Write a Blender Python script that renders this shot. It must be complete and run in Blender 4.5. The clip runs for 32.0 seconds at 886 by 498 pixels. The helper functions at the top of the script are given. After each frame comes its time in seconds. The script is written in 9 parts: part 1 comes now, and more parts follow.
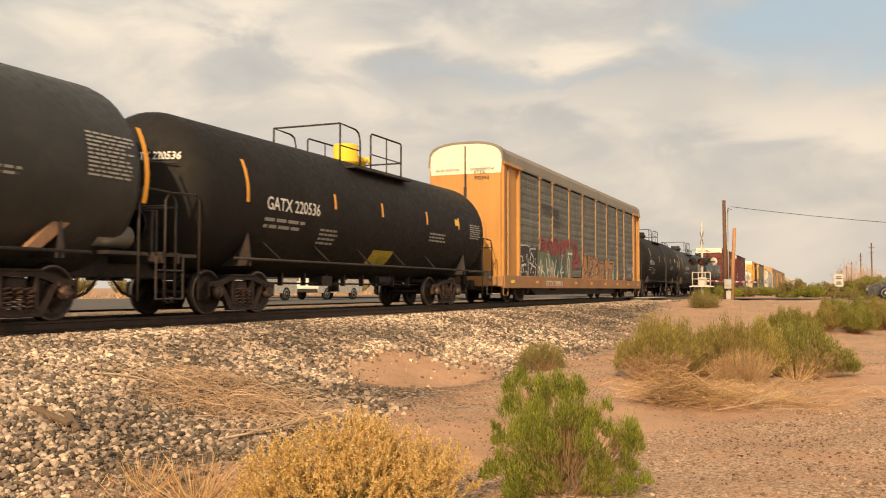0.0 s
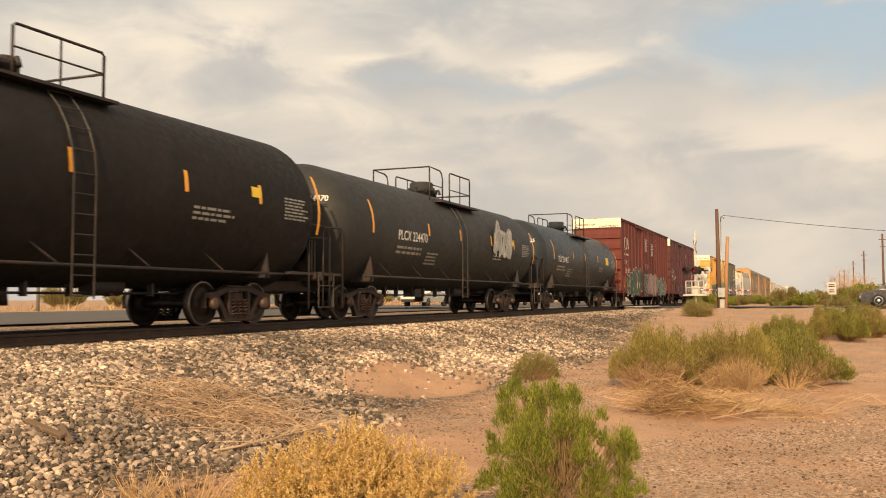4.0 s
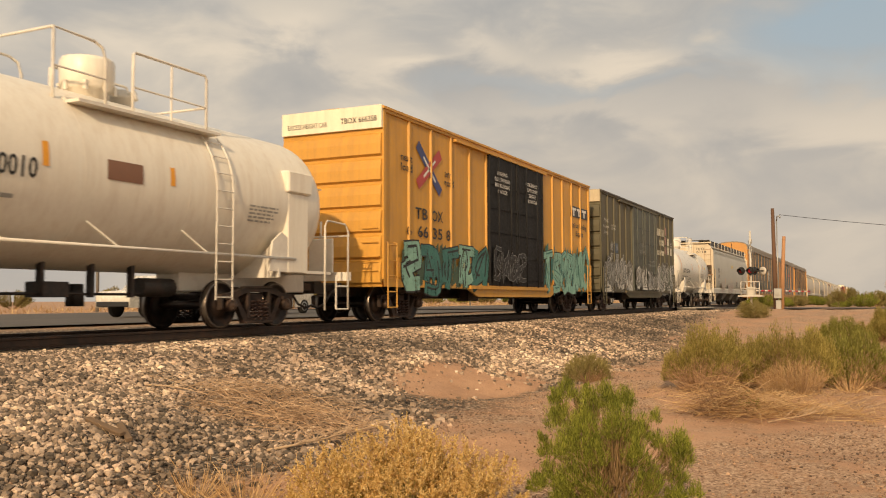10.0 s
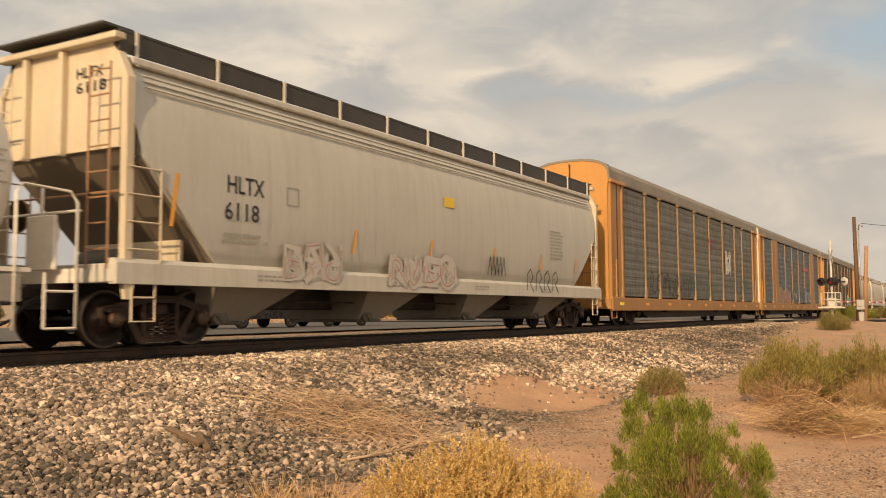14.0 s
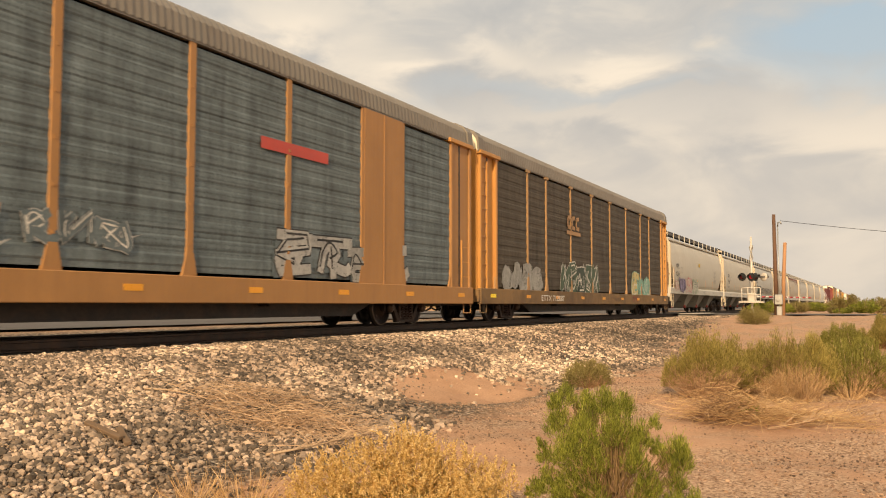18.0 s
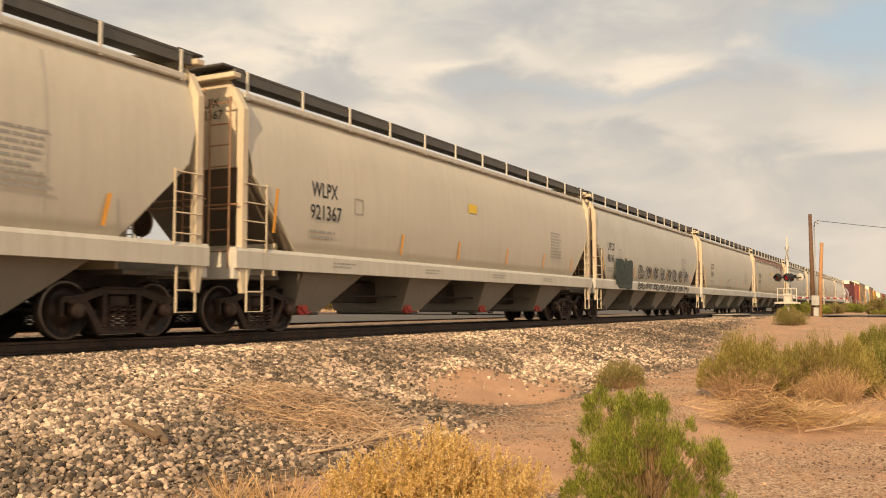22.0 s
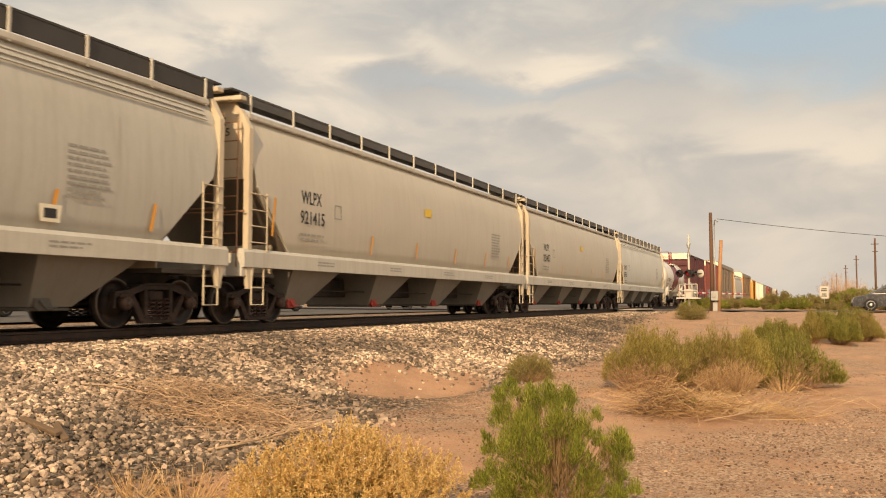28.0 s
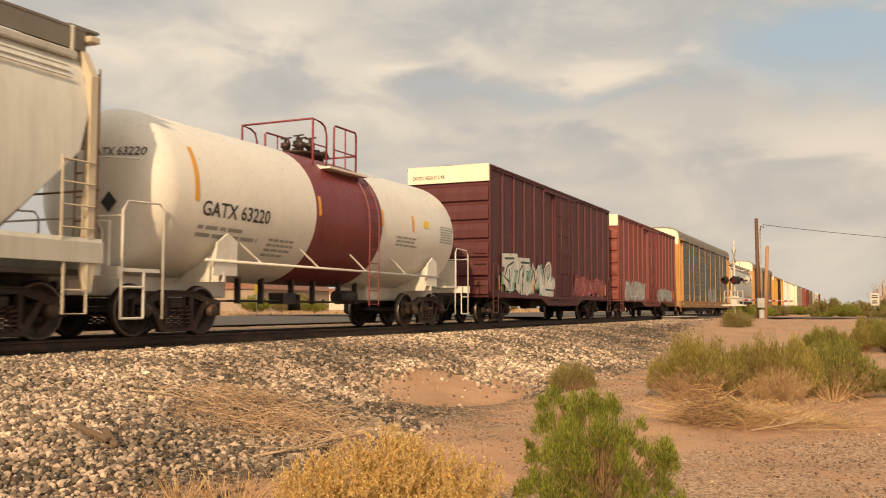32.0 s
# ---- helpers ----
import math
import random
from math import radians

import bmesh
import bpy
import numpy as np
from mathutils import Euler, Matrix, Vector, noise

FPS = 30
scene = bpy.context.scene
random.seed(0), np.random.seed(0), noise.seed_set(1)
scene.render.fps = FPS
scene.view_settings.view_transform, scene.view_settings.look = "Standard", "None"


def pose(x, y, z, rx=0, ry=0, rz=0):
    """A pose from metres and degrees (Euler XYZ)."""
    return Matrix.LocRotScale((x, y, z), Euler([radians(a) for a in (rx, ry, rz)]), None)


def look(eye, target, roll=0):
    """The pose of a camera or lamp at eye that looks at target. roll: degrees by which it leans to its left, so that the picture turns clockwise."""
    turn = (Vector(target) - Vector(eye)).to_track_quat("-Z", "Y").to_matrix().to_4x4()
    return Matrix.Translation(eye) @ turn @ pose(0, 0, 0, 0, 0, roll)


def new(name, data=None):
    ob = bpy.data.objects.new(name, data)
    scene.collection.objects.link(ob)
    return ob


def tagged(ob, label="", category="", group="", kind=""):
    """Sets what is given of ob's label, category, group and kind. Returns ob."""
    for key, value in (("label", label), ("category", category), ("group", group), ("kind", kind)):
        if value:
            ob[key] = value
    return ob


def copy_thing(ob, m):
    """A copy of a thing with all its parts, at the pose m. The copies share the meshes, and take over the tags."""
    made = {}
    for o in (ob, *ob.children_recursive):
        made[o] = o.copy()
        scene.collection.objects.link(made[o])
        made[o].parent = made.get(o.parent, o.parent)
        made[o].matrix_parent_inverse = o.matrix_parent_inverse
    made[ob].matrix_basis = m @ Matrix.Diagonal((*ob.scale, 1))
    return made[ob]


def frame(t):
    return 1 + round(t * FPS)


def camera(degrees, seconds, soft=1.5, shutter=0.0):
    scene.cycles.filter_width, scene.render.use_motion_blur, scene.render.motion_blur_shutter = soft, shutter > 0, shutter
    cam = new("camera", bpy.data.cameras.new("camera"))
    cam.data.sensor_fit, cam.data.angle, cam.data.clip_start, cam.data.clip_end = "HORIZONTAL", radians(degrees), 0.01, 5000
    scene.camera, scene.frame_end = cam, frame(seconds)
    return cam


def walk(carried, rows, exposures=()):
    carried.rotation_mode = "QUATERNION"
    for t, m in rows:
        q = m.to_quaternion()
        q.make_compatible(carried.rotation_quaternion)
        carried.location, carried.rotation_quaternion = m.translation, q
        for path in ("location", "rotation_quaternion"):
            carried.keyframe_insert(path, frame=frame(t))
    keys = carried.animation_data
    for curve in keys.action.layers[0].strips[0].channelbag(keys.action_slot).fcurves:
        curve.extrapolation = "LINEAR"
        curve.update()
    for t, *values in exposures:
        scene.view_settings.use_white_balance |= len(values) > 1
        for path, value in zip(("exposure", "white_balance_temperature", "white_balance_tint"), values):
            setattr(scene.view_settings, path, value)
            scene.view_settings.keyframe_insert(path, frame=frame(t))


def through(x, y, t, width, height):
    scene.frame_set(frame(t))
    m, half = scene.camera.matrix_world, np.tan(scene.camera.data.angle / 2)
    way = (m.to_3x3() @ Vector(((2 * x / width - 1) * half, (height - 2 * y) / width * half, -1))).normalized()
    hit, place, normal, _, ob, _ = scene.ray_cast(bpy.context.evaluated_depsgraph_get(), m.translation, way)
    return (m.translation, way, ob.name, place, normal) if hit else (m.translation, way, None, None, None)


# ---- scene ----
FOV = 2 * math.degrees(math.atan(784 / 1580))
cam = camera(FOV, 32.0, soft=1.05, shutter=0.12)
# seconds, x, y, z (metres above the rail head), yaw left of the track, pitch up, lean
ROWS = [
    (0, 0.003, 0.039, 0.532, 22.90, 2.55, -0.10),
    (0.5, 0.008, 0.037, 0.531, 21.57, 2.62, -0.21),
    (1, 0.002, 0.031, 0.532, 21.19, 2.86, 0.08),
    (1.5, 0.002, 0.031, 0.532, 21.56, 3.35, 0.26),
    (2, 0.004, 0.026, 0.534, 21.99, 3.54, 0.32),
    (2.5, 0.002, 0.030, 0.532, 22.32, 3.41, 0.33),
    (3, 0.006, 0.030, 0.531, 22.43, 3.27, 0.13),
    (3.5, 0.005, 0.027, 0.535, 22.45, 3.18, 0.16),
    (5.5, 0.002, 0.028, 0.534, 23.30, 3.36, 0.23),
    (6, 0.010, 0.010, 0.537, 23.83, 3.51, 0.11),
    (6.5, 0.013, -0.003, 0.535, 24.36, 3.52, 0.31),
    (7, 0.000, 0.023, 0.536, 25.10, 3.25, 0.50),
    (7.5, 0.004, 0.007, 0.540, 25.72, 3.01, 0.28),
    (8, 0.006, 0.014, 0.536, 25.99, 2.95, 0.23),
    (8.5, 0.007, 0.008, 0.538, 25.92, 3.03, 0.16),
    (9, 0.006, 0.009, 0.536, 25.72, 3.27, 0.16),
    (9.5, 0.005, 0.016, 0.535, 25.64, 3.32, 0.24),
    (10, 0.002, 0.017, 0.534, 25.74, 3.27, 0.22),
    (10.5, 0.005, -0.004, 0.537, 26.47, 3.37, 0.29),
    (11, -0.002, -0.007, 0.543, 28.42, 3.62, 0.38),
    (11.5, -0.005, -0.002, 0.534, 30.32, 4.07, 0.45),
    (12, -0.002, -0.009, 0.541, 31.22, 4.28, 0.42),
    (12.5, -0.001, -0.011, 0.540, 31.26, 4.26, 0.38),
    (13, -0.006, 0.001, 0.538, 30.97, 4.24, 0.38),
    (13.5, 0.001, -0.002, 0.534, 30.66, 4.22, 0.35),
    (14, 0.001, -0.000, 0.534, 30.23, 4.06, 0.29),
    (14.5, 0.003, 0.001, 0.535, 29.75, 3.87, 0.28),
    (16.5, 0.007, 0.028, 0.541, 26.83, 3.77, 0.11),
    (17, 0.007, 0.024, 0.540, 26.12, 3.75, 0.09),
    (17.5, 0.009, 0.027, 0.535, 25.87, 3.70, 0.13),
    (18, 0.009, 0.025, 0.540, 25.79, 3.56, -0.04),
    (18.5, 0.011, 0.025, 0.538, 25.88, 3.58, 0.12),
    (19, 0.005, 0.030, 0.541, 26.16, 3.58, 0.14),
    (19.5, 0.011, 0.021, 0.537, 26.47, 3.60, 0.19),
    (20, 0.003, 0.029, 0.540, 26.57, 3.48, 0.16),
    (20.5, -0.001, 0.043, 0.538, 26.51, 3.45, 0.14),
    (21, 0.006, 0.014, 0.538, 26.44, 3.47, -0.03),
    (21.5, 0.002, 0.008, 0.537, 27.14, 3.60, 0.07),
    (22, -0.002, 0.009, 0.542, 27.81, 3.60, -0.08),
    (22.5, 0.008, -0.002, 0.537, 27.28, 3.59, -0.25),
    (23, 0.007, -0.021, 0.533, 24.75, 3.45, -0.41),
    (23.5, 0.008, -0.023, 0.535, 21.96, 3.47, -0.23),
    (24, 0.007, -0.030, 0.533, 20.63, 3.64, -0.00),
    (24.5, 0.000, -0.050, 0.532, 20.80, 3.99, 0.05),
    (26.5, -0.011, -0.013, 0.526, 21.52, 3.46, -0.30),
    (27, -0.006, -0.023, 0.526, 21.78, 3.33, -0.22),
    (27.5, -0.003, -0.028, 0.528, 21.99, 3.28, -0.23),
    (28, -0.003, -0.016, 0.524, 22.10, 3.29, -0.18),
    (28.5, -0.008, -0.016, 0.523, 22.15, 3.22, -0.41),
    (29, -0.005, -0.026, 0.527, 22.34, 3.09, -0.49),
    (29.5, -0.002, -0.015, 0.527, 22.55, 3.03, -0.50),
    (30, -0.003, -0.022, 0.528, 22.60, 3.06, -0.51),
    (30.5, -0.000, -0.014, 0.525, 22.80, 3.18, -0.31),
    (31, -0.007, -0.008, 0.529, 23.16, 3.27, -0.34),
    (31.5, -0.001, -0.018, 0.530, 23.68, 3.49, -0.22),
    (32, -0.008, -0.025, 0.532, 24.77, 3.74, -0.15),]
walk(cam, [(t, pose(x, y, z, 90 + p, r, a)) for t, x, y, z, a, p, r in ROWS],
     exposures=[(0, 0.0), (8.5, 0.0), (9.5, -0.25), (10, -0.33), (10.5, -0.3), (11, -0.2), (12, -0.08), (13, -0.1), (14, -0.2), (15.5, -0.1), (17, 0.0), (24, 0.0), (27, -0.1), (30, -0.06), (32, -0.16)])

# ---- light ----
SUN_AZ = math.atan2(0.19, -0.98)     # the sun stands behind the camera's shoulder, low
SUN_EL = radians(24)
sun_from = Vector((math.sin(SUN_AZ) * math.cos(SUN_EL), math.cos(SUN_AZ) * math.cos(SUN_EL), math.sin(SUN_EL)))
sun = new("sun", bpy.data.lights.new("sun", "SUN"))
sun.data.energy, sun.data.angle, sun.data.color = 5.0, radians(1.2), (1.0, 0.715, 0.425)
sun.matrix_world = look(sun_from * 50, (0, 0, 0))


class Nodes:
    """Short-hand for building a node tree."""
    def __init__(self, tree):
        self.t = tree
        tree.nodes.clear()

    def n(self, kind, **kw):
        node = self.t.nodes.new(kind)
        for k, v in kw.items():
            key = int(k[1:]) if k[0] == "i" and k[1:].isdigit() else k.replace("__", " ")
            if isinstance(v, tuple) and len(v) == 2 and isinstance(v[0], bpy.types.Node):
                self.t.links.new(v[0].outputs[v[1]], node.inputs[key])
            elif isinstance(v, bpy.types.Node):
                self.t.links.new(v.outputs[0], node.inputs[key])
            else:
                node.inputs[key].default_value = v
        return node

    def math(self, op, a, b=0.0, c=0.0):
        node = self.n("ShaderNodeMath", i0=a, i1=b, i2=c)
        node.operation = op
        return node

    def mix(self, f, a, b, how="MIX"):
        node = self.n("ShaderNodeMixRGB", i0=f, i1=a, i2=b)
        node.blend_type = how
        return node

    def ramp(self, src, stops):
        r = self.n("ShaderNodeValToRGB", i0=src)
        e = r.color_ramp.elements
        while len(e) < len(stops):
            e.new(0.5)
        for el, (p, c) in zip(e, stops):
            el.position, el.color = p, (c if isinstance(c, tuple) else (c, c, c)) + (1,)
        return r

    def noise(self, vec, scale, detail=4, rough=0.55, distort=0.0):
        return self.n("ShaderNodeTexNoise", Vector=vec, Scale=scale, Detail=detail, Roughness=rough, Distortion=distort)


def make_world():
    w = bpy.data.worlds.new("sky")
    w.use_nodes = True
    scene.world = w
    N = Nodes(w.node_tree)
    co = N.n("ShaderNodeTexCoord")
    sky = N.n("ShaderNodeTexSky")
    sky.sky_type, sky.sun_disc, sky.sun_elevation, sky.sun_rotation = "NISHITA", False, SUN_EL, SUN_AZ
    sky.dust_density, sky.ozone_density = 3.0, 2.0
    sep = N.n("ShaderNodeSeparateXYZ", Vector=(co, "Generated"))
    # soft heaped clouds, flattened towards the horizon
    soft = N.n("ShaderNodeMapping", Vector=(co, "Generated"))
    soft.inputs["Scale"].default_value = (3.2, 3.2, 7.0)
    soft.inputs["Rotation"].default_value = (0.1, 0.12, 0.3)
    soft.inputs["Location"].default_value = (4.1, 1.3, 0.6)
    big = N.noise(soft, 0.9, 3, 0.5, 0.5)
    fine = N.noise(soft, 2.3, 6, 0.52, 0.35)
    cover = N.math("ADD", N.math("MULTIPLY", big, 0.38), N.math("MULTIPLY", fine, 0.62))
    c = N.ramp(cover, [(0.36, (0.42, 0.41, 0.39)), (0.47, (0.505, 0.475, 0.43)), (0.55, (0.63, 0.565, 0.475)), (0.66, (0.83, 0.71, 0.555))])
    blue = N.mix(0.3, (0.44, 0.53, 0.55, 1), N.mix(1.0, sky, (0.1, 0.1, 0.1, 1), "MULTIPLY"))
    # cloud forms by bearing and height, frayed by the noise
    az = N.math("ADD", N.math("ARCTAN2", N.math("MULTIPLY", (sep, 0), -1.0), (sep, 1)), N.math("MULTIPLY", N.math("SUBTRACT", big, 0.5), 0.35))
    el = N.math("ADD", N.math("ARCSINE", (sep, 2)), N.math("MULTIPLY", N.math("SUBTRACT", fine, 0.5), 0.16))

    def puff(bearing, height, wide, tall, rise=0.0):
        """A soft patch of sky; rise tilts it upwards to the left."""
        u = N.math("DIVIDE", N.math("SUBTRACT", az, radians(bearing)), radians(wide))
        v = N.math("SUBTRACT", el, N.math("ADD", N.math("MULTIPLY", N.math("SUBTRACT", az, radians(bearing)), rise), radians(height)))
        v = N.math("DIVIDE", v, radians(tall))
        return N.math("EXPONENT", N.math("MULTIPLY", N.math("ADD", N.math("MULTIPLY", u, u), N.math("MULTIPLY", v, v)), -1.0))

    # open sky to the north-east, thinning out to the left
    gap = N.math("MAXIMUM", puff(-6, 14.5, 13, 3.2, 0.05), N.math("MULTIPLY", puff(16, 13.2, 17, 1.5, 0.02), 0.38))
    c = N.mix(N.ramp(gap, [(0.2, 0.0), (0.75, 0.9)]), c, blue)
    # sunlit heads of cloud
    glow = N.math("ADD", N.math("ADD", puff(2, 9.8, 6.5, 1.5), puff(13, 15.2, 4.5, 0.9)), N.math("ADD", N.math("ADD", puff(25, 15.6, 4.5, 1.0), puff(36, 16.8, 6, 1.7)), N.math("MULTIPLY", puff(15, 11.6, 10, 1.0), 0.55)))
    c = N.mix(N.ramp(N.math("MULTIPLY", glow, N.ramp(fine, [(0.3, 0.6), (0.62, 1.05)])), [(0.1, 0.0), (1.1, 0.8)]), c, (0.9, 0.76, 0.585, 1))
    # warm haze low down
    haze = N.ramp((sep, 2), [(0.0, 1.0), (0.16, 0.55), (0.32, 0.0)])
    c = N.mix(N.math("MULTIPLY", haze, 0.7), c, (0.53, 0.46, 0.385, 1))
    # the veil round the low sun
    veil = N.n("ShaderNodeVectorMath", i0=(co, "Generated"), i1=tuple(sun_from))
    veil.operation = "DOT_PRODUCT"
    c = N.mix(1.0, c, N.ramp((veil, "Value"), [(0.1, (0.0, 0.0, 0.0)), (0.6, (0.16, 0.13, 0.09)), (1.0, (0.8, 0.58, 0.36))]), "ADD")
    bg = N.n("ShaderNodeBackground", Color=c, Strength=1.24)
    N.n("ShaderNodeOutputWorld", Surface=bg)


make_world()

# ---- materials ----
MATS = {}


def mat(name, col, rough=0.6, metal=0.0, vary=0.18, scale=3.0, dirt=None, dirt_amt=0.0, streak=False, bump=0.0, bscale=40.0, per=0.0, spec=0.5):
    """A painted or plain surface: colour, cloudy variation, dirt (streaked downwards or blotched) and fine relief."""
    if name in MATS:
        return MATS[name]
    m = bpy.data.materials.new(name)
    m.use_nodes = True
    MATS[name] = m
    N = Nodes(m.node_tree)
    co = N.n("ShaderNodeTexCoord")
    v = (co, "Object")
    big = N.noise(v, scale * 0.3, 5, 0.6)
    small = N.noise(v, scale * 6, 4, 0.6)
    f = N.math("ADD", N.math("MULTIPLY", big, 0.65), N.math("MULTIPLY", small, 0.35))
    lo, hi = tuple(c * (1 - vary) for c in col), tuple(min(1, c * (1 + vary)) for c in col)
    c = N.ramp(f, [(0.32, lo), (0.68, hi)])
    if dirt:
        if streak:
            mp = N.n("ShaderNodeMapping", Vector=v)
            mp.inputs["Scale"].default_value = (1.0, 1.0, 0.07)
            d = N.noise(mp, 5.0, 5, 0.7)
        else:
            d = N.noise(v, scale * 0.8, 7, 0.7, 0.4)
        g = N.ramp(d, [(0.45, 0.0), (0.75, 1.0)])
        c = N.mix(N.math("MULTIPLY", g, dirt_amt), c, dirt + (1,))
    if per:
        oi = N.n("ShaderNodeObjectInfo")
        hs = N.n("ShaderNodeHueSaturation", Color=c, Value=N.math("ADD", N.math("MULTIPLY", (oi, "Random"), per), 1 - per / 2))
        c = hs
    rr = N.ramp(small, [(0.3, max(0.05, rough - 0.12)), (0.7, min(1, rough + 0.12))])
    p = N.n("ShaderNodeBsdfPrincipled", Roughness=rr, Metallic=metal)
    N.t.links.new(c.outputs[0], p.inputs["Base Color"])
    p.inputs["Specular IOR Level"].default_value = spec
    if bump:
        b = N.n("ShaderNodeBump", Strength=bump, Distance=0.01, Height=N.noise(v, bscale, 5, 0.6))
        N.t.links.new(b.outputs[0], p.inputs["Normal"])
    N.n("ShaderNodeOutputMaterial", Surface=p)
    return m


RUST = (0.16, 0.075, 0.04)
DUST = (0.34, 0.27, 0.2)
blue_black = mat("blue_black_tank_paint", (0.022, 0.028, 0.033), 0.42, 0, 0.18, 1.2, DUST, 0.05, False, 0.0, 25, spec=0.25)
black_old = mat("old_black_tank_paint", (0.028, 0.029, 0.028), 0.6, 0, 0.18, 1.2, DUST, 0.05, False, 0.0, 25, spec=0.25)
faded_black = mat("faded_black_tank_paint", (0.034, 0.034, 0.031), 0.55, 0, 0.18, 1.2, DUST, 0.08, False, 0.0, 25, spec=0.3)
brown_black = mat("brown_black_tank_paint", (0.0135, 0.012, 0.011), 0.7, 0, 0.18, 1.2, DUST, 0.03, False, 0.0, 25, spec=0.2)
black_steel = mat("black_steel", (0.018, 0.016, 0.015), 0.6, 0, 0.3, 3, RUST, 0.35, False, 0.15, 30)
white_tank = mat("white_tank_paint", (0.72, 0.69, 0.62), 0.35, 0, 0.06, 2, (0.42, 0.36, 0.27), 0.14, True, 0.0, 25)
cream_tank = mat("cream_tank_paint", (0.78, 0.735, 0.63), 0.4, 0, 0.06, 2, (0.42, 0.28, 0.16), 0.28, True, 0.03, 25)
white_steel = mat("white_steel", (0.7, 0.66, 0.58), 0.5, 0, 0.08, 3, RUST, 0.25)
maroon = mat("maroon_paint", (0.16, 0.022, 0.025), 0.42, 0, 0.15, 2, DUST, 0.1, True)
maroon_steel = mat("maroon_steel", (0.2, 0.03, 0.035), 0.5, 0, 0.15, 3)
cn_red = mat("brown_red_boxcar_paint", (0.125, 0.029, 0.022), 0.65, 0, 0.18, 2, DUST, 0.06, True, 0.06, 20, spec=0.25)
coer_red = mat("dark_maroon_boxcar_paint", (0.085, 0.023, 0.026), 0.55, 0, 0.16, 2, DUST, 0.06, True, 0.06, 20, spec=0.25)
red_box = mat("red_boxcar_paint", (0.2, 0.042, 0.03), 0.6, 0, 0.18, 2, DUST, 0.12, True, 0.06, 20)
yellow_box = mat("yellow_boxcar_paint", (0.56, 0.29, 0.045), 0.55, 0, 0.14, 2, (0.25, 0.14, 0.06), 0.35, True, 0.06, 20)
black_door = mat("black_door_paint", (0.012, 0.012, 0.0125), 0.65, 0, 0.25, 2, DUST, 0.03, True, 0.06, 20, spec=0.25)
olive = mat("olive_boxcar_paint", (0.088, 0.079, 0.042), 0.6, 0, 0.3, 1.5, (0.1, 0.06, 0.035), 0.55, True, 0.08, 20)
olive_door = mat("grey_green_door_paint", (0.085, 0.095, 0.078), 0.6, 0, 0.2, 2, RUST, 0.2, True, 0.06, 20)
rack_yellow = mat("autorack_yellow_paint", (0.48, 0.235, 0.055), 0.5, 0, 0.12, 2, (0.3, 0.13, 0.05), 0.35, True, 0.05, 20)
rack_brown = mat("autorack_sill_paint", (0.33, 0.17, 0.065), 0.65, 0, 0.25, 2, RUST, 0.4, False, 0.1, 25)
rack_post = mat("autorack_post_paint", (0.37, 0.215, 0.085), 0.55, 0, 0.15, 2, (0.3, 0.16, 0.07), 0.4, True)
roof_grey = mat("roof_sheet", (0.205, 0.185, 0.155), 0.6, 0.15, 0.15, 2, (0.16, 0.12, 0.09), 0.4)
cap_white = mat("white_cap_paint", (0.78, 0.72, 0.55), 0.5, 0, 0.06, 3, DUST, 0.3, True)
hop_grey = mat("grey_hopper_paint", (0.47, 0.46, 0.41), 0.5, 0, 0.08, 1.2, (0.27, 0.23, 0.18), 0.3, True, 0.03, 15)
hop_tan = mat("tan_grey_hopper_paint", (0.515, 0.48, 0.4), 0.5, 0, 0.08, 1.2, (0.3, 0.25, 0.19), 0.2, True, 0.03, 15)
hop_white = mat("light_grey_hopper_paint", (0.65, 0.64, 0.58), 0.5, 0, 0.08, 1.2, (0.3, 0.26, 0.2), 0.3, True, 0.03, 15)
hop_sill = mat("hopper_sill_paint", (0.52, 0.5, 0.44), 0.5, 0, 0.08, 2, (0.3, 0.24, 0.17), 0.4, True)
hop_end = mat("hopper_end_paint", (0.56, 0.48, 0.35), 0.5, 0, 0.1, 2, RUST, 0.2, True)
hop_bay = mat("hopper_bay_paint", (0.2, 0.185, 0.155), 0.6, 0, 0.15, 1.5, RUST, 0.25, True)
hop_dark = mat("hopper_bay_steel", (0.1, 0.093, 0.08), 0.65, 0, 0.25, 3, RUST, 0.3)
gate_red = mat("red_outlet_gate", (0.4, 0.05, 0.035), 0.55, 0, 0.2, 4, RUST, 0.3)
grating = mat("roof_walk_grating", (0.06, 0.055, 0.05), 0.6, 0.3, 0.2, 6)
truck_steel = mat("truck_cast_steel", (0.026, 0.018, 0.014), 0.7, 0.2, 0.35, 4, RUST, 0.35, False, 0.3, 30)
wheel_steel = mat("wheel_steel", (0.02, 0.015, 0.013), 0.5, 0.4, 0.3, 5, RUST, 0.35, False, 0.15, 30)
tread = mat("polished_wheel_rim", (0.2, 0.17, 0.145), 0.38, 0.85, 0.1, 6)
spring_steel = mat("spring_steel", (0.06, 0.032, 0.024), 0.6, 0.3, 0.2, 8)
reflect = mat("orange_reflector", (0.75, 0.33, 0.02), 0.35, 0, 0.08, 4)
reflect_y = mat("yellow_reflector", (0.95, 0.72, 0.03), 0.3, 0, 0.05, 4)
rail_steel = mat("rail_steel", (0.05, 0.035, 0.027), 0.6, 0.5, 0.25, 4, RUST, 0.5)
tie_wood = mat("creosoted_tie", (0.045, 0.034, 0.026), 0.85, 0, 0.3, 4, DUST, 0.3, False, 0.4, 25, per=0.3)
letter_white = mat("white_lettering", (0.72, 0.7, 0.64), 0.5, 0, 0.06, 4)
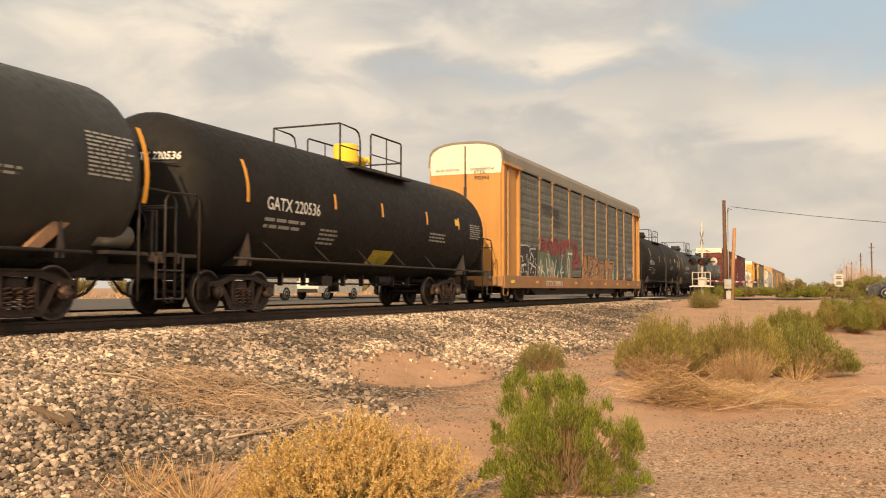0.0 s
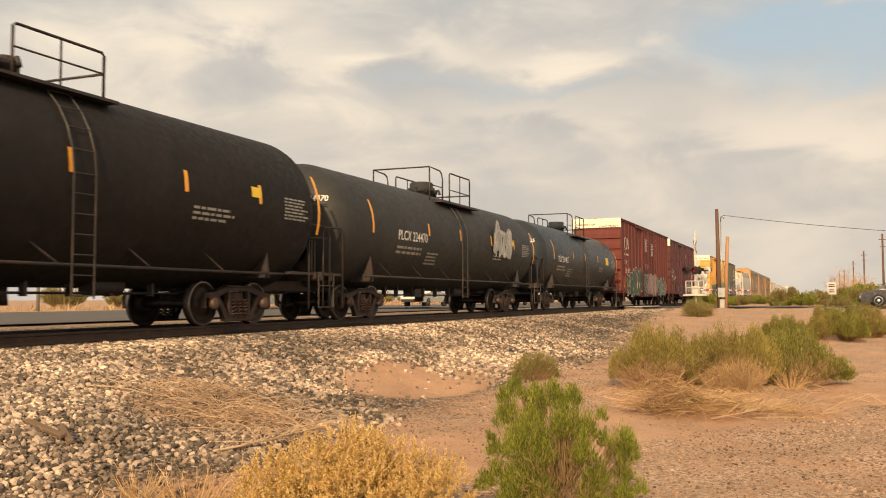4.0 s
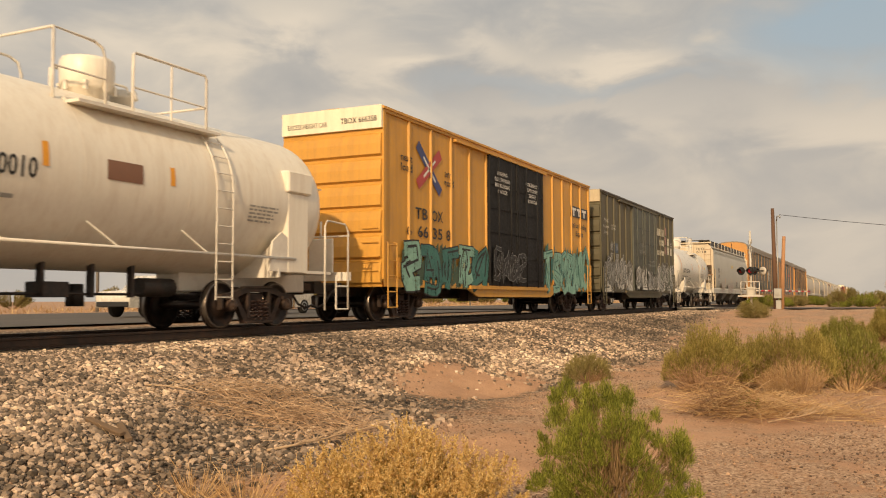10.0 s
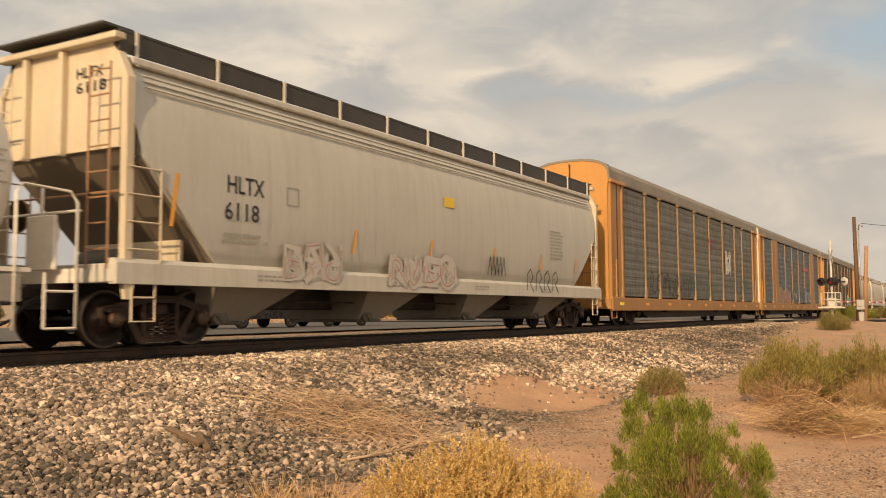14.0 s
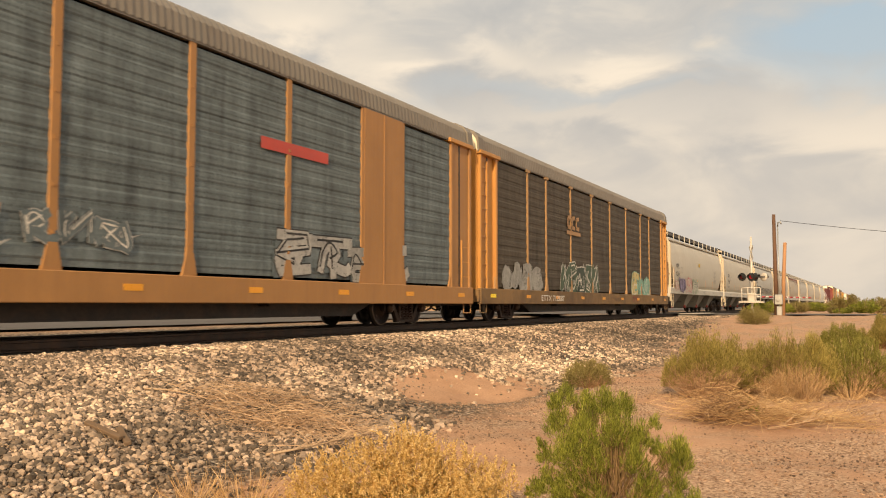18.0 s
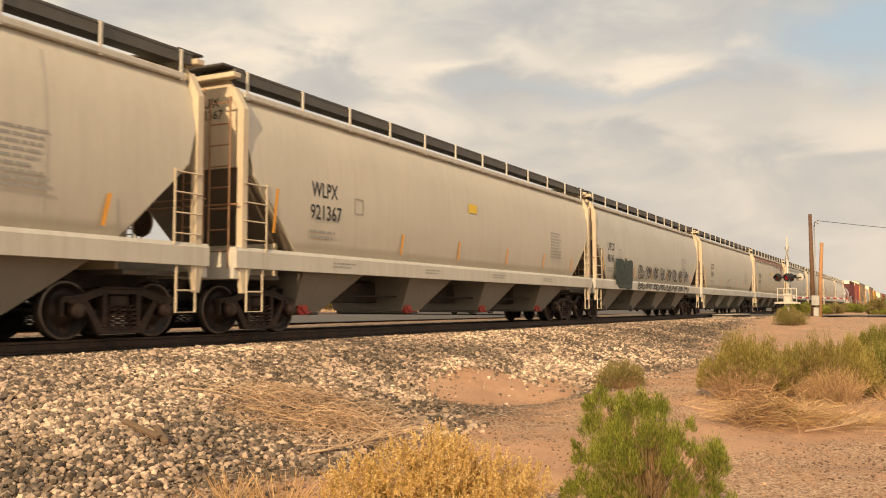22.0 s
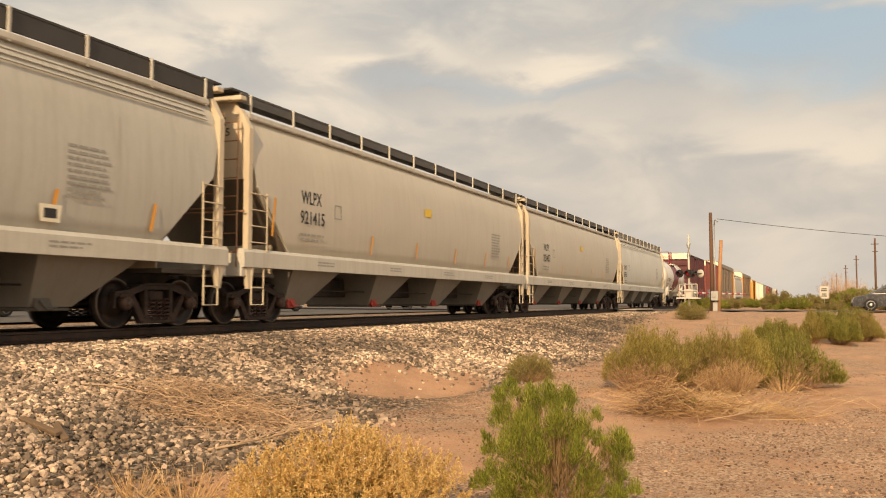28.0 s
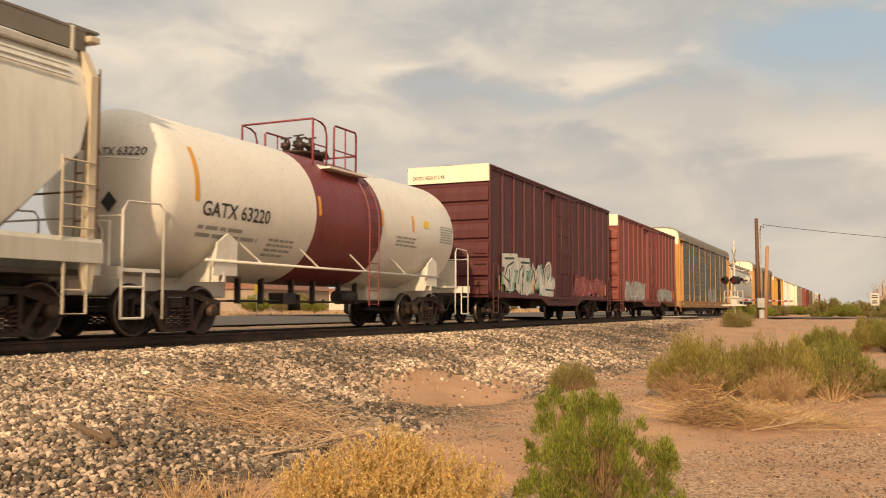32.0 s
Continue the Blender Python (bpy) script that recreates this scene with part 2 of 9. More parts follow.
letter_black = mat("black_lettering", (0.02, 0.02, 0.02), 0.5, 0, 0.1, 4)
letter_grey = mat("grey_lettering", (0.3, 0.29, 0.26), 0.5, 0, 0.1, 4)
placard_yellow = mat("yellow_placard", (0.75, 0.52, 0.03), 0.5, 0, 0.08, 4)
valve_yellow = mat("yellow_valve_bonnet", (0.8, 0.53, 0.03), 0.45, 0, 0.08, 3)
bearing_cap = mat("bearing_cap_steel", (0.08, 0.055, 0.042), 0.55, 0.4, 0.2, 8, RUST, 0.4)
sill_dark = mat("grimy_autorack_sill", (0.21, 0.125, 0.05), 0.7, 0, 0.3, 1.2, (0.05, 0.035, 0.025), 0.85, False, 0.1, 25)
rust_steel = mat("rusty_ladder_steel", (0.3, 0.17, 0.09), 0.65, 0, 0.25, 4, RUST, 0.6)
# slope sheet: shade below the end sheet put into its colour, plus rust
slope_steel = mat("shade_dark_slope_sheet", (0.17, 0.14, 0.105), 0.7, 0, 0.15, 2, RUST, 0.35)
mesh_grating = mat("open_mesh_grating", (0.1, 0.095, 0.088), 0.6, 0.3, 0.2, 6)


def rack_sheet(name, col, grime):
    """Pressed steel screen: uneven level bands, stains that run down, blotches and rows of small holes."""
    m = bpy.data.materials.new(name)
    m.use_nodes = True
    MATS[name] = m
    N = Nodes(m.node_tree)
    co, oi = N.n("ShaderNodeTexCoord"), N.n("ShaderNodeObjectInfo")
    v = N.n("ShaderNodeVectorMath", i0=(co, "Object"), i1=N.n("ShaderNodeCombineXYZ", X=0.0, Y=N.math("MULTIPLY", (oi, "Random"), 30.0), Z=0.0))
    lev = N.n("ShaderNodeMapping", Vector=v)
    lev.inputs["Scale"].default_value = (1, 0.12, 7.0)
    run = N.n("ShaderNodeMapping", Vector=v)
    run.inputs["Scale"].default_value = (1, 3.0, 0.22)
    band, stain, blot, fine = N.noise(lev, 1.1, 5, 0.65), N.noise(run, 1.2, 5, 0.65), N.noise(v, 1.3, 6, 0.7), N.noise(v, 22, 4, 0.65)
    f = N.math("ADD", N.math("ADD", N.math("MULTIPLY", band, 0.25), N.math("MULTIPLY", stain, 0.35)), N.math("MULTIPLY", blot, 0.4))
    c = N.ramp(f, [(0.36, grime), (0.5, col), (0.62, tuple(1.4 * a for a in col))])
    c = N.mix(0.35, c, N.ramp(fine, [(0.3, (0.25, 0.25, 0.25)), (0.7, (0.75, 0.75, 0.75))]), "OVERLAY")
    # holes in upright rows
    hole = N.n("ShaderNodeMapping", Vector=v)
    hole.inputs["Scale"].default_value = (1, 14.0, 11.0)
    vo = N.n("ShaderNodeTexVoronoi", Vector=hole, Scale=1.0, Randomness=0.15)
    dots = N.ramp((vo, "Distance"), [(0.18, 0.25), (0.3, 1.0)])
    up = N.n("ShaderNodeSeparateXYZ", Vector=(co, "Object"))
    level = N.ramp(N.math("FRACT", N.math("MULTIPLY", N.math("SUBTRACT", (up, 2), 1.1), 0.99)), [(0.0, 0.15), (0.3, 0.15), (0.34, 0.85), (0.96, 0.85)])
    c = N.mix(N.math("MULTIPLY", level, N.ramp(blot, [(0.35, 0.5), (0.6, 1.0)])), c, N.mix(1.0, c, dots, "MULTIPLY"))
    p = N.n("ShaderNodeBsdfPrincipled", Roughness=0.7, Metallic=0.1)
    N.t.links.new(c.outputs[0], p.inputs["Base Color"])
    p.inputs["Specular IOR Level"].default_value = 0.3
    N.n("ShaderNodeOutputMaterial", Surface=p)
    return m


galv = rack_sheet("galvanised_panel", (0.15, 0.15, 0.132), (0.078, 0.075, 0.064))
galv_brown = rack_sheet("weathered_galvanised_panel", (0.083, 0.07, 0.053), (0.035, 0.029, 0.023))
galv_blue = rack_sheet("blue_grey_galvanised_panel", (0.125, 0.155, 0.165), (0.055, 0.066, 0.071))
rack_tan = mat("faded_orange_autorack_paint", (0.36, 0.185, 0.062), 0.6, 0, 0.14, 2, (0.24, 0.115, 0.045), 0.35, True, 0.05, 20)

# ---- mesh helpers ----


class Mesh:
    """Collects vertices and faces of one part."""
    def __init__(self):
        self.v, self.f, self.s, self.slots = [], [], [], []

    def use(self, slot):
        """Faces added from here on take this material slot."""
        self.slots.append((len(self.f), slot))
        return self

    def add(self, vs, fs, smooth=False):
        o = len(self.v)
        self.v += [tuple(p) for p in vs]
        self.f += [tuple(i + o for i in f) for f in fs]
        self.s += [smooth] * len(fs)
        return self

    def box(self, x0, x1, y0, y1, z0, z1, b=0.0):
        if not b:
            vs = [(x, y, z) for x in (x0, x1) for y in (y0, y1) for z in (z0, z1)]
            return self.add(vs, [(0, 1, 3, 2), (4, 6, 7, 5), (0, 4, 5, 1), (2, 3, 7, 6), (0, 2, 6, 4), (1, 5, 7, 3)])
        # chamfered box
        cx, cy, cz = (x0 + x1) / 2, (y0 + y1) / 2, (z0 + z1) / 2
        hx, hy, hz = (x1 - x0) / 2, (y1 - y0) / 2, (z1 - z0) / 2
        vs, idx = [], {}
        for sx in (-1, 1):
            for sy in (-1, 1):
                for sz in (-1, 1):
                    for k, (a, c, e) in enumerate(((0, b, b), (b, 0, b), (b, b, 0))):
                        idx[sx, sy, sz, k] = len(vs)
                        vs.append((cx + sx * (hx - a), cy + sy * (hy - c), cz + sz * (hz - e)))
        fs = []
        for k in range(3):
            for s in (-1, 1):
                q = []
                for a, c in ((-1, -1), (1, -1), (1, 1), (-1, 1)):
                    t = [a, c]
                    t.insert(k, s)
                    q.append(idx[tuple(t) + (k,)])
                fs.append(tuple(q) if (s > 0) == (k != 1) else tuple(q[::-1]))
        for k in range(3):
            i, j = [a for a in range(3) if a != k]
            for a in (-1, 1):
                for c in (-1, 1):
                    t0, t1 = [0, 0, 0], [0, 0, 0]
                    t0[i], t0[j], t0[k] = a, c, -1
                    t1[i], t1[j], t1[k] = a, c, 1
                    fs.append((idx[tuple(t0) + (i,)], idx[tuple(t0) + (j,)], idx[tuple(t1) + (j,)], idx[tuple(t1) + (i,)]))
        for sx in (-1, 1):
            for sy in (-1, 1):
                for sz in (-1, 1):
                    fs.append(tuple(idx[sx, sy, sz, k] for k in range(3)))
        return self.add(vs, fs)

    def grid(self, rows, closed=False, smooth=True):
        n, m = len(rows), len(rows[0])
        fs = []
        for i in range(n - 1):
            for j in range(m - (0 if closed else 1)):
                k = (j + 1) % m
                fs.append((i * m + j, i * m + k, (i + 1) * m + k, (i + 1) * m + j))
        return self.add([p for r in rows for p in r], fs, smooth)

    def tube(self, pts, r, n=6, caps=True):
        pts = [Vector(p) for p in pts]
        rows = []
        for i, p in enumerate(pts):
            d = (pts[min(i + 1, len(pts) - 1)] - pts[max(i - 1, 0)]).normalized()
            u = d.cross(Vector((0.13, 0.29, 1))).normalized() if abs(d.z) < 0.95 else d.cross(Vector((1, 0.2, 0))).normalized()
            w = d.cross(u)
            rr = r[i] if isinstance(r, (list, tuple)) else r
            rows.append([p + (u * math.cos(a) + w * math.sin(a)) * rr for a in (2 * math.pi * k / n for k in range(n))])
        o = len(self.v)
        self.grid(rows, True, n > 5)
        if caps:
            e = len(rows) - 1
            self.f += [tuple(o + k for k in range(n))[::-1], tuple(o + e * n + k for k in range(n))]
            self.s += [False, False]
        return self

    def lathe(self, prof, axis, c, n=24):
        """prof: (along, radius) pairs round an axis ('x', 'y' or 'z') through c."""
        rows = []
        for a, r in prof:
            row = []
            for k in range(n):
                t = 2 * math.pi * k / n
                p, q = r * math.cos(t), r * math.sin(t)
                row.append({"x": (c[0] + a, c[1] + p, c[2] + q), "y": (c[0] + q, c[1] + a, c[2] + p), "z": (c[0] + p, c[1] + q, c[2] + a)}[axis])
            rows.append(row)
        o = len(self.v)
        self.grid(rows, True, True)
        e = len(rows) - 1
        self.f += [tuple(o + k for k in range(n))[::-1], tuple(o + e * n + k for k in range(n))]
        self.s += [False, False]
        return self

    def prism(self, poly, axis, a0, a1):
        """A polygon pushed along an axis: poly in (y,z) for x, (x,z) for y, (x,y) for z."""
        n = len(poly)

        def at(p, a):
            return {"x": (a, p[0], p[1]), "y": (p[0], a, p[1]), "z": (p[0], p[1], a)}[axis]
        vs = [at(p, a0) for p in poly] + [at(p, a1) for p in poly]
        fs = [tuple(range(n))[::-1], tuple(range(n, 2 * n))] + [(i, (i + 1) % n, n + (i + 1) % n, n + i) for i in range(n)]
        return self.add(vs, fs)

    def data(self, name, material):
        me = bpy.data.meshes.new(name)
        me.from_pydata(self.v, [], self.f)
        me.polygons.foreach_set("use_smooth", self.s)
        for one in material if isinstance(material, (list, tuple)) else [material] if material else []:
            me.materials.append(one)
        if self.slots:
            index = [0] * len(self.f)
            for a, slot in self.slots:
                index[a:] = [slot] * (len(index) - a)
            me.polygons.foreach_set("material_index", index)
        me.update()
        return me


def fix(me):
    b = bmesh.new()
    b.from_mesh(me)
    bmesh.ops.recalc_face_normals(b, faces=b.faces)
    b.to_mesh(me)
    b.free()
    return me


def part(name, mesh, material, parent=None, label="", m=None):
    """Links a mesh as one object under a thing or a part."""
    me = mesh if isinstance(mesh, bpy.types.Mesh) else fix(mesh.data(name, material))
    ob = new(name, me)
    if parent:
        ob.parent = parent
    if m:
        ob.matrix_basis = m
    if label:
        ob["label"] = label
    return ob


def empty(name, m=None):
    ob = new(name)
    ob.empty_display_size = 0.3
    if m:
        ob.matrix_basis = m
    return ob


TEXTS = {}


def text_mesh(s, material, bold=0.0):
    key = (s, material.name, bold)
    if key not in TEXTS:
        cu = bpy.data.curves.new("lettering", "FONT")
        cu.body, cu.align_x, cu.align_y, cu.size, cu.offset, cu.resolution_u = s, "LEFT", "BOTTOM_BASELINE", 1.0, bold, 2
        ob = bpy.data.objects.new("lettering", cu)
        me = bpy.data.meshes.new_from_object(ob)
        bpy.data.objects.remove(ob)
        me.materials.clear()
        me.materials.append(material)
        TEXTS[key] = me
    return TEXTS[key]


def lettering(s, parent, y, z, h, material, x=1.6, width=None, bold=0.012, face="x", label=""):
    """Flat letters on a car's near side (face 'x') or on its end towards the camera (face 'y')."""
    me = text_mesh(s, material, bold)
    xs = [v.co.x for v in me.vertices] or [0, 1]
    w = max(xs) - min(xs)
    sy = (width / w) if width else h / 0.7
    sz = h / 0.7
    if face == "x":
        m = Matrix(((0, 0, 1, x), (sy, 0, 0, y), (0, sz, 0, z), (0, 0, 0, 1)))
    else:
        m = Matrix(((sy, 0, 0, x), (0, 0, -1, y), (0, sz, 0, z), (0, 0, 0, 1)))
    return part("lettering", me, material, parent, label, m)


def bars(parent, y0, y1, z0, z1, n, material, x, seed=0, name="stencil", label=""):
    """Small print that cannot be read: rows of short bars."""
    rnd = random.Random(seed)
    q = Mesh()
    step = (z1 - z0) / n
    for k in range(n):
        a = y0
        end = y1 - rnd.random() * 0.3 * (y1 - y0)
        while a < end:
            b = min(end, a + (0.06 + 0.16 * rnd.random()) * (y1 - y0) + 0.02)
            zz = z1 - (k + 0.75) * step
            q.add([(x, a, zz), (x, b, zz), (x, b, zz + step * 0.5), (x, a, zz + step * 0.5)], [(0, 1, 2, 3)])
            a = b + 0.035 * (y1 - y0)
    return part(name, q, material, parent, label)


SWIRLS = [
    [[(0.05, 0), (0.15, 0.75), (0.45, 1), (0.62, 0.62), (0.36, 0.36), (0.75, 0.08), (1.05, 0.3)]],
    [[(0.95, 0.98), (0.3, 0.85), (0.08, 0.4), (0.5, 0.22), (0.72, 0.55), (0.42, 0.68)]],
    [[(0, 0.15), (0.3, 0.92), (0.48, 0.3), (0.74, 1.0), (1.02, 0.1)]],
    [[(0.05, 1), (0.22, 0.28), (0.6, 0.02), (0.98, 0.4), (0.66, 0.72), (0.5, 0.5)]],
    [[(0, 0.45), (0.28, 0.98), (0.72, 0.74), (0.3, 0.42), (0.12, 0.08), (0.62, 0.02), (1.05, 0.34)]],
    [[(0.45, 0), (0.15, 0.4), (0.55, 0.66), (0.25, 1)], [(0.62, 0.05), (0.7, 0.55), (1.05, 0.95)]],
    [[(0.1, 0.05), (0.05, 0.6), (0.35, 0.95)], [(0.4, 0.0), (0.5, 0.6), (0.85, 0.95), (0.98, 0.4), (0.7, 0.1)]],
]


def curve(pts, n=5):
    """A smooth line through the points."""
    out = []
    for i in range(len(pts) - 1):
        a, b, c, d = pts[max(i - 1, 0)], pts[i], pts[i + 1], pts[min(i + 2, len(pts) - 1)]
        for k in range(n):
            t = k / n
            out.append(tuple(0.5 * (2 * b[j] + (c[j] - a[j]) * t + (2 * a[j] - 5 * b[j] + 4 * c[j] - d[j]) * t * t + (3 * b[j] - a[j] - 3 * c[j] + d[j]) * t ** 3) for j in (0, 1)))
    return out + [pts[-1]]


def spray(q, pts, t, x, tip=True):
    """One sprayed line of half-width t with round ends, on the plane at x."""
    n = len(pts)
    rows = []
    for i, (a, b) in enumerate(pts):
        (y0, z0), (y1, z1) = pts[max(i - 1, 0)], pts[min(i + 1, n - 1)]
        d = math.hypot(y1 - y0, z1 - z0) or 1
        ny, nz = -(z1 - z0) / d * t, (y1 - y0) / d * t
        rows.append([(x + 0.00012 * i, a + ny, b + nz), (x + 0.00012 * i, a - ny, b - nz)])
    q.grid(rows, False, False)
    if tip:
        for j, (a, b) in enumerate((pts[0], pts[-1])):
            q.add([(x - 0.0002 - 0.0001 * j, a + t * math.cos(k * 0.698), b + t * math.sin(k * 0.698)) for k in range(9)], [tuple(range(9))])


BLOCKS = [
    [[(0.05, 0), (0.38, 1), (0.62, 1), (0.95, 0)], [(0.25, 0.36), (0.78, 0.4)]],
    [[(0.92, 0.92), (0.15, 0.96), (0.12, 0.05), (0.95, 0.08)], [(0.15, 0.5), (0.75, 0.54)]],
    [[(0.14, 0), (0.16, 0.96), (0.78, 0.94), (0.82, 0.55), (0.22, 0.46), (0.98, 0)]],
    [[(0.92, 0.9), (0.3, 0.98), (0.12, 0.66), (0.82, 0.42), (0.7, 0.06), (0.06, 0.1)]],
    [[(0.12, 0), (0.16, 1)], [(0.92, 0.98), (0.2, 0.48), (0.98, 0.0)]],
    [[(0.08, 0), (0.12, 0.98), (0.84, 0.04), (0.9, 1.0)]],
    [[(0.02, 0.94), (0.98, 0.97)], [(0.5, 0.95), (0.46, 0)]],
    [[(0.2, 0.1), (0.12, 0.72), (0.42, 1.0), (0.84, 0.78), (0.86, 0.2), (0.5, 0.0), (0.2, 0.12)]],
    [[(0.02, 1), (0.3, 0.0), (0.5, 0.66), (0.72, 0.02), (0.98, 1)]],
]


def worm(q, pts, t, x):
    for (a, b), (c2, d) in zip(pts, pts[1:]):
        ln = math.hypot(c2 - a, d - b) or 1
        nx, nz = -(d - b) / ln * t, (c2 - a) / ln * t
        q.add([(x, a + nx, b + nz), (x, c2 + nx, d + nz), (x, c2 - nx, d - nz), (x, a - nx, b - nz)], [(0, 1, 2, 3)])


def graffiti(parent, y0, y1, z0, z1, fills, line, x, letters=5, seed=1, label="", shade=None, swirls=None, fat=1.0):
    """A sprayed piece on a misty ground: interlocked letters, each with a cast edge, outline, fill and a bright stroke."""
    rnd = random.Random(seed)
    letters = max(1, letters)
    w, h = (y1 - y0) / letters, z1 - z0
    cloud = Mesh()
    # the ground: torn tongues of mist
    n = 7 * letters
    for k in range(n):
        a = y0 + (y1 - y0) * (k + rnd.uniform(-0.6, 0.6)) / n
        b = a + (y1 - y0) / n * rnd.uniform(0.9, 1.9)
        za, zb = z0 + h * rnd.uniform(0.0, 0.3), z1 - h * rnd.uniform(0.02, 0.42)
        cloud.add([(x + 0.0004 + 0.00008 * k, max(y0, a), za), (x + 0.0004 + 0.00008 * k, min(y1, b), za + 0.06 * h), (x + 0.0004 + 0.00008 * k, min(y1, b - 0.03), zb), (x + 0.0004 + 0.00008 * k, max(y0, a + 0.04), zb - 0.08 * h)], [(0, 1, 2, 3)])
    back = shade if shade and shade.name != line.name and len(fills) > 1 else fills[-1]
    g = part("graffiti", cloud, fills[-1] if letters > 1 else back, parent, label)
    for k in range(letters):
        gl = rnd.choice(swirls or BLOCKS)
        if not swirls:
            if rnd.random() < 0.6:
                gl = [[(1 - a, b) for a, b in st] for st in gl]
            if rnd.random() < 0.5:
                gl = [[(a, 1 - b) for a, b in st] for st in gl]
            gl = gl + [[(0.15 + 0.8 * a, 0.05 + 0.85 * b) for a, b in st] for st in rnd.choice(SWIRLS)[:1]]
        lean, up, tall, wide = rnd.uniform(-0.22, 0.22), rnd.uniform(0.05, 0.14) * h, h * rnd.uniform(0.66, 0.84), w * rnd.uniform(0.9, 1.18)
        t = min(0.15 * w, 0.12 * h) * rnd.uniform(0.8, 1.15) * fat
        fill = fills[rnd.randrange(len(fills))] if len(fills) < 2 else fills[rnd.randrange(len(fills) - 1)]
        hi = shade or line
        q = Mesh()
        lines = []
        for st in gl:
            pts = [(y0 + k * w + wide * (a + lean * (b - 0.5)) + rnd.uniform(-0.06, 0.06) * w, z0 + up + tall * b + rnd.uniform(-0.05, 0.05) * h) for a, b in st]
            lines.append(curve(pts, 4) if rnd.random() < 0.45 else [(pts[i][0] + (pts[i + 1][0] - pts[i][0]) * j / 3, pts[i][1] + (pts[i + 1][1] - pts[i][1]) * j / 3) for i in range(len(pts) - 1) for j in range(3)] + [pts[-1]])
        lift = 0.0016 * (k % 2)
        for ln in lines:
            spray(q, ln, t * 1.26, x + 0.005 + lift, False)
        q.use(1)
        for j, ln in enumerate(lines):
            spray(q, ln, t, x + 0.009 + 0.0006 * j + lift, False)
        q.use(2)
        for ln in lines:
            off = [(a - 0.3 * t, b + 0.3 * t) for a, b in ln[1:max(4, len(ln) * 2 // 3)]]
            spray(q, off, t * 0.2, x + 0.0145, False)
        # a spiked tail
        q.use(0)
        a, b = lines[-1][-1]
        q.add([(x + 0.0035, a - t, b), (x + 0.0035, a + t, b), (x + 0.0035, a + rnd.uniform(-0.5, 0.5) * w, b + rnd.choice((-1, 1)) * rnd.uniform(0.05, 0.18) * h)], [(0, 1, 2)])
        part("sprayed_shape", q, [line, fill, hi], g)
    # a few drips and stray flecks
    q = Mesh()
    for k in range(2 * letters):
        a, b = y0 + rnd.random() * (y1 - y0), z0 + h * rnd.uniform(0.1, 0.9)
        spray(q, [(a, b), (a + rnd.uniform(-0.05, 0.05), b - h * rnd.uniform(0.04, 0.14))], rnd.uniform(0.008, 0.02), x + 0.0165, False)
    part("drip", q, line, g)["kind"] = "stuff"
    return g


def wildstyle(parent, y0, y1, z0, z1, fills, line, x, n, seed, label):
    """A dense tangle of sprayed arrows and loops, each light stroke edged in a dark line, over a mist of paint."""
    rnd = random.Random(seed)
    g = graffiti(parent, y0, y1, z0, z1, [fills[0], fills[-1]], line, x, max(2, n // 8), seed, label, line, fat=0.7)
    h = z1 - z0
    for k in range(n):
        q = Mesh()
        a0, s = y0 + (y1 - y0 - 0.5) * (k + rnd.uniform(-0.5, 0.5)) / n, h * rnd.uniform(0.35, 0.8)
        zb = z0 + (h - s) * rnd.random()
        flip, w, t = rnd.choice((-1, 1)), s * rnd.uniform(0.4, 0.9), rnd.uniform(0.025, 0.055)
        lines = []
        for st in rnd.choice(SWIRLS + BLOCKS):
            pts = [(min(y1, max(y0, a0 + w * (0.5 + flip * (a - 0.5)) + 0.25 * w * (b - 0.5))), zb + s * b) for a, b in st]
            lines.append(curve(pts, 4) if rnd.random() < 0.6 else pts)
        for ln in lines:
            spray(q, ln, t * 1.5, x + 0.0165 + 0.0002 * k, False)
        q.use(1)
        for ln in lines:
            spray(q, ln, t * 0.85, x + 0.0195 + 0.0002 * k, False)
        part("sprayed_shape", q, [line, rnd.choice(fills)], g)
    return g


def scrawl(parent, y0, y1, z0, z1, lines, m, x, seed, label):
    """A tag scrawled with a thin spray: a few lines of jagged hand-writing."""
    rnd = random.Random(seed)
    q = Mesh()
    for k in range(lines):
        top, h = z1 - (z1 - z0) * k / lines, (z1 - z0) / lines * 0.85
        a, pts = y0 + rnd.uniform(0, 0.15), []
        while a < y1:
            pts += [(a, top - h * rnd.uniform(0.6, 1.0)), (a + rnd.uniform(-0.03, 0.06), top - h * rnd.uniform(0, 0.35))]
            a += rnd.uniform(0.07, 0.13)
            if rnd.random() < 0.25:
                spray(q, pts, rnd.uniform(0.012, 0.02), x, False)
                pts = []
        if len(pts) > 1:
            spray(q, pts, 0.015, x, False)
    part("graffiti", q, m, parent, label)["kind"] = "stuff"


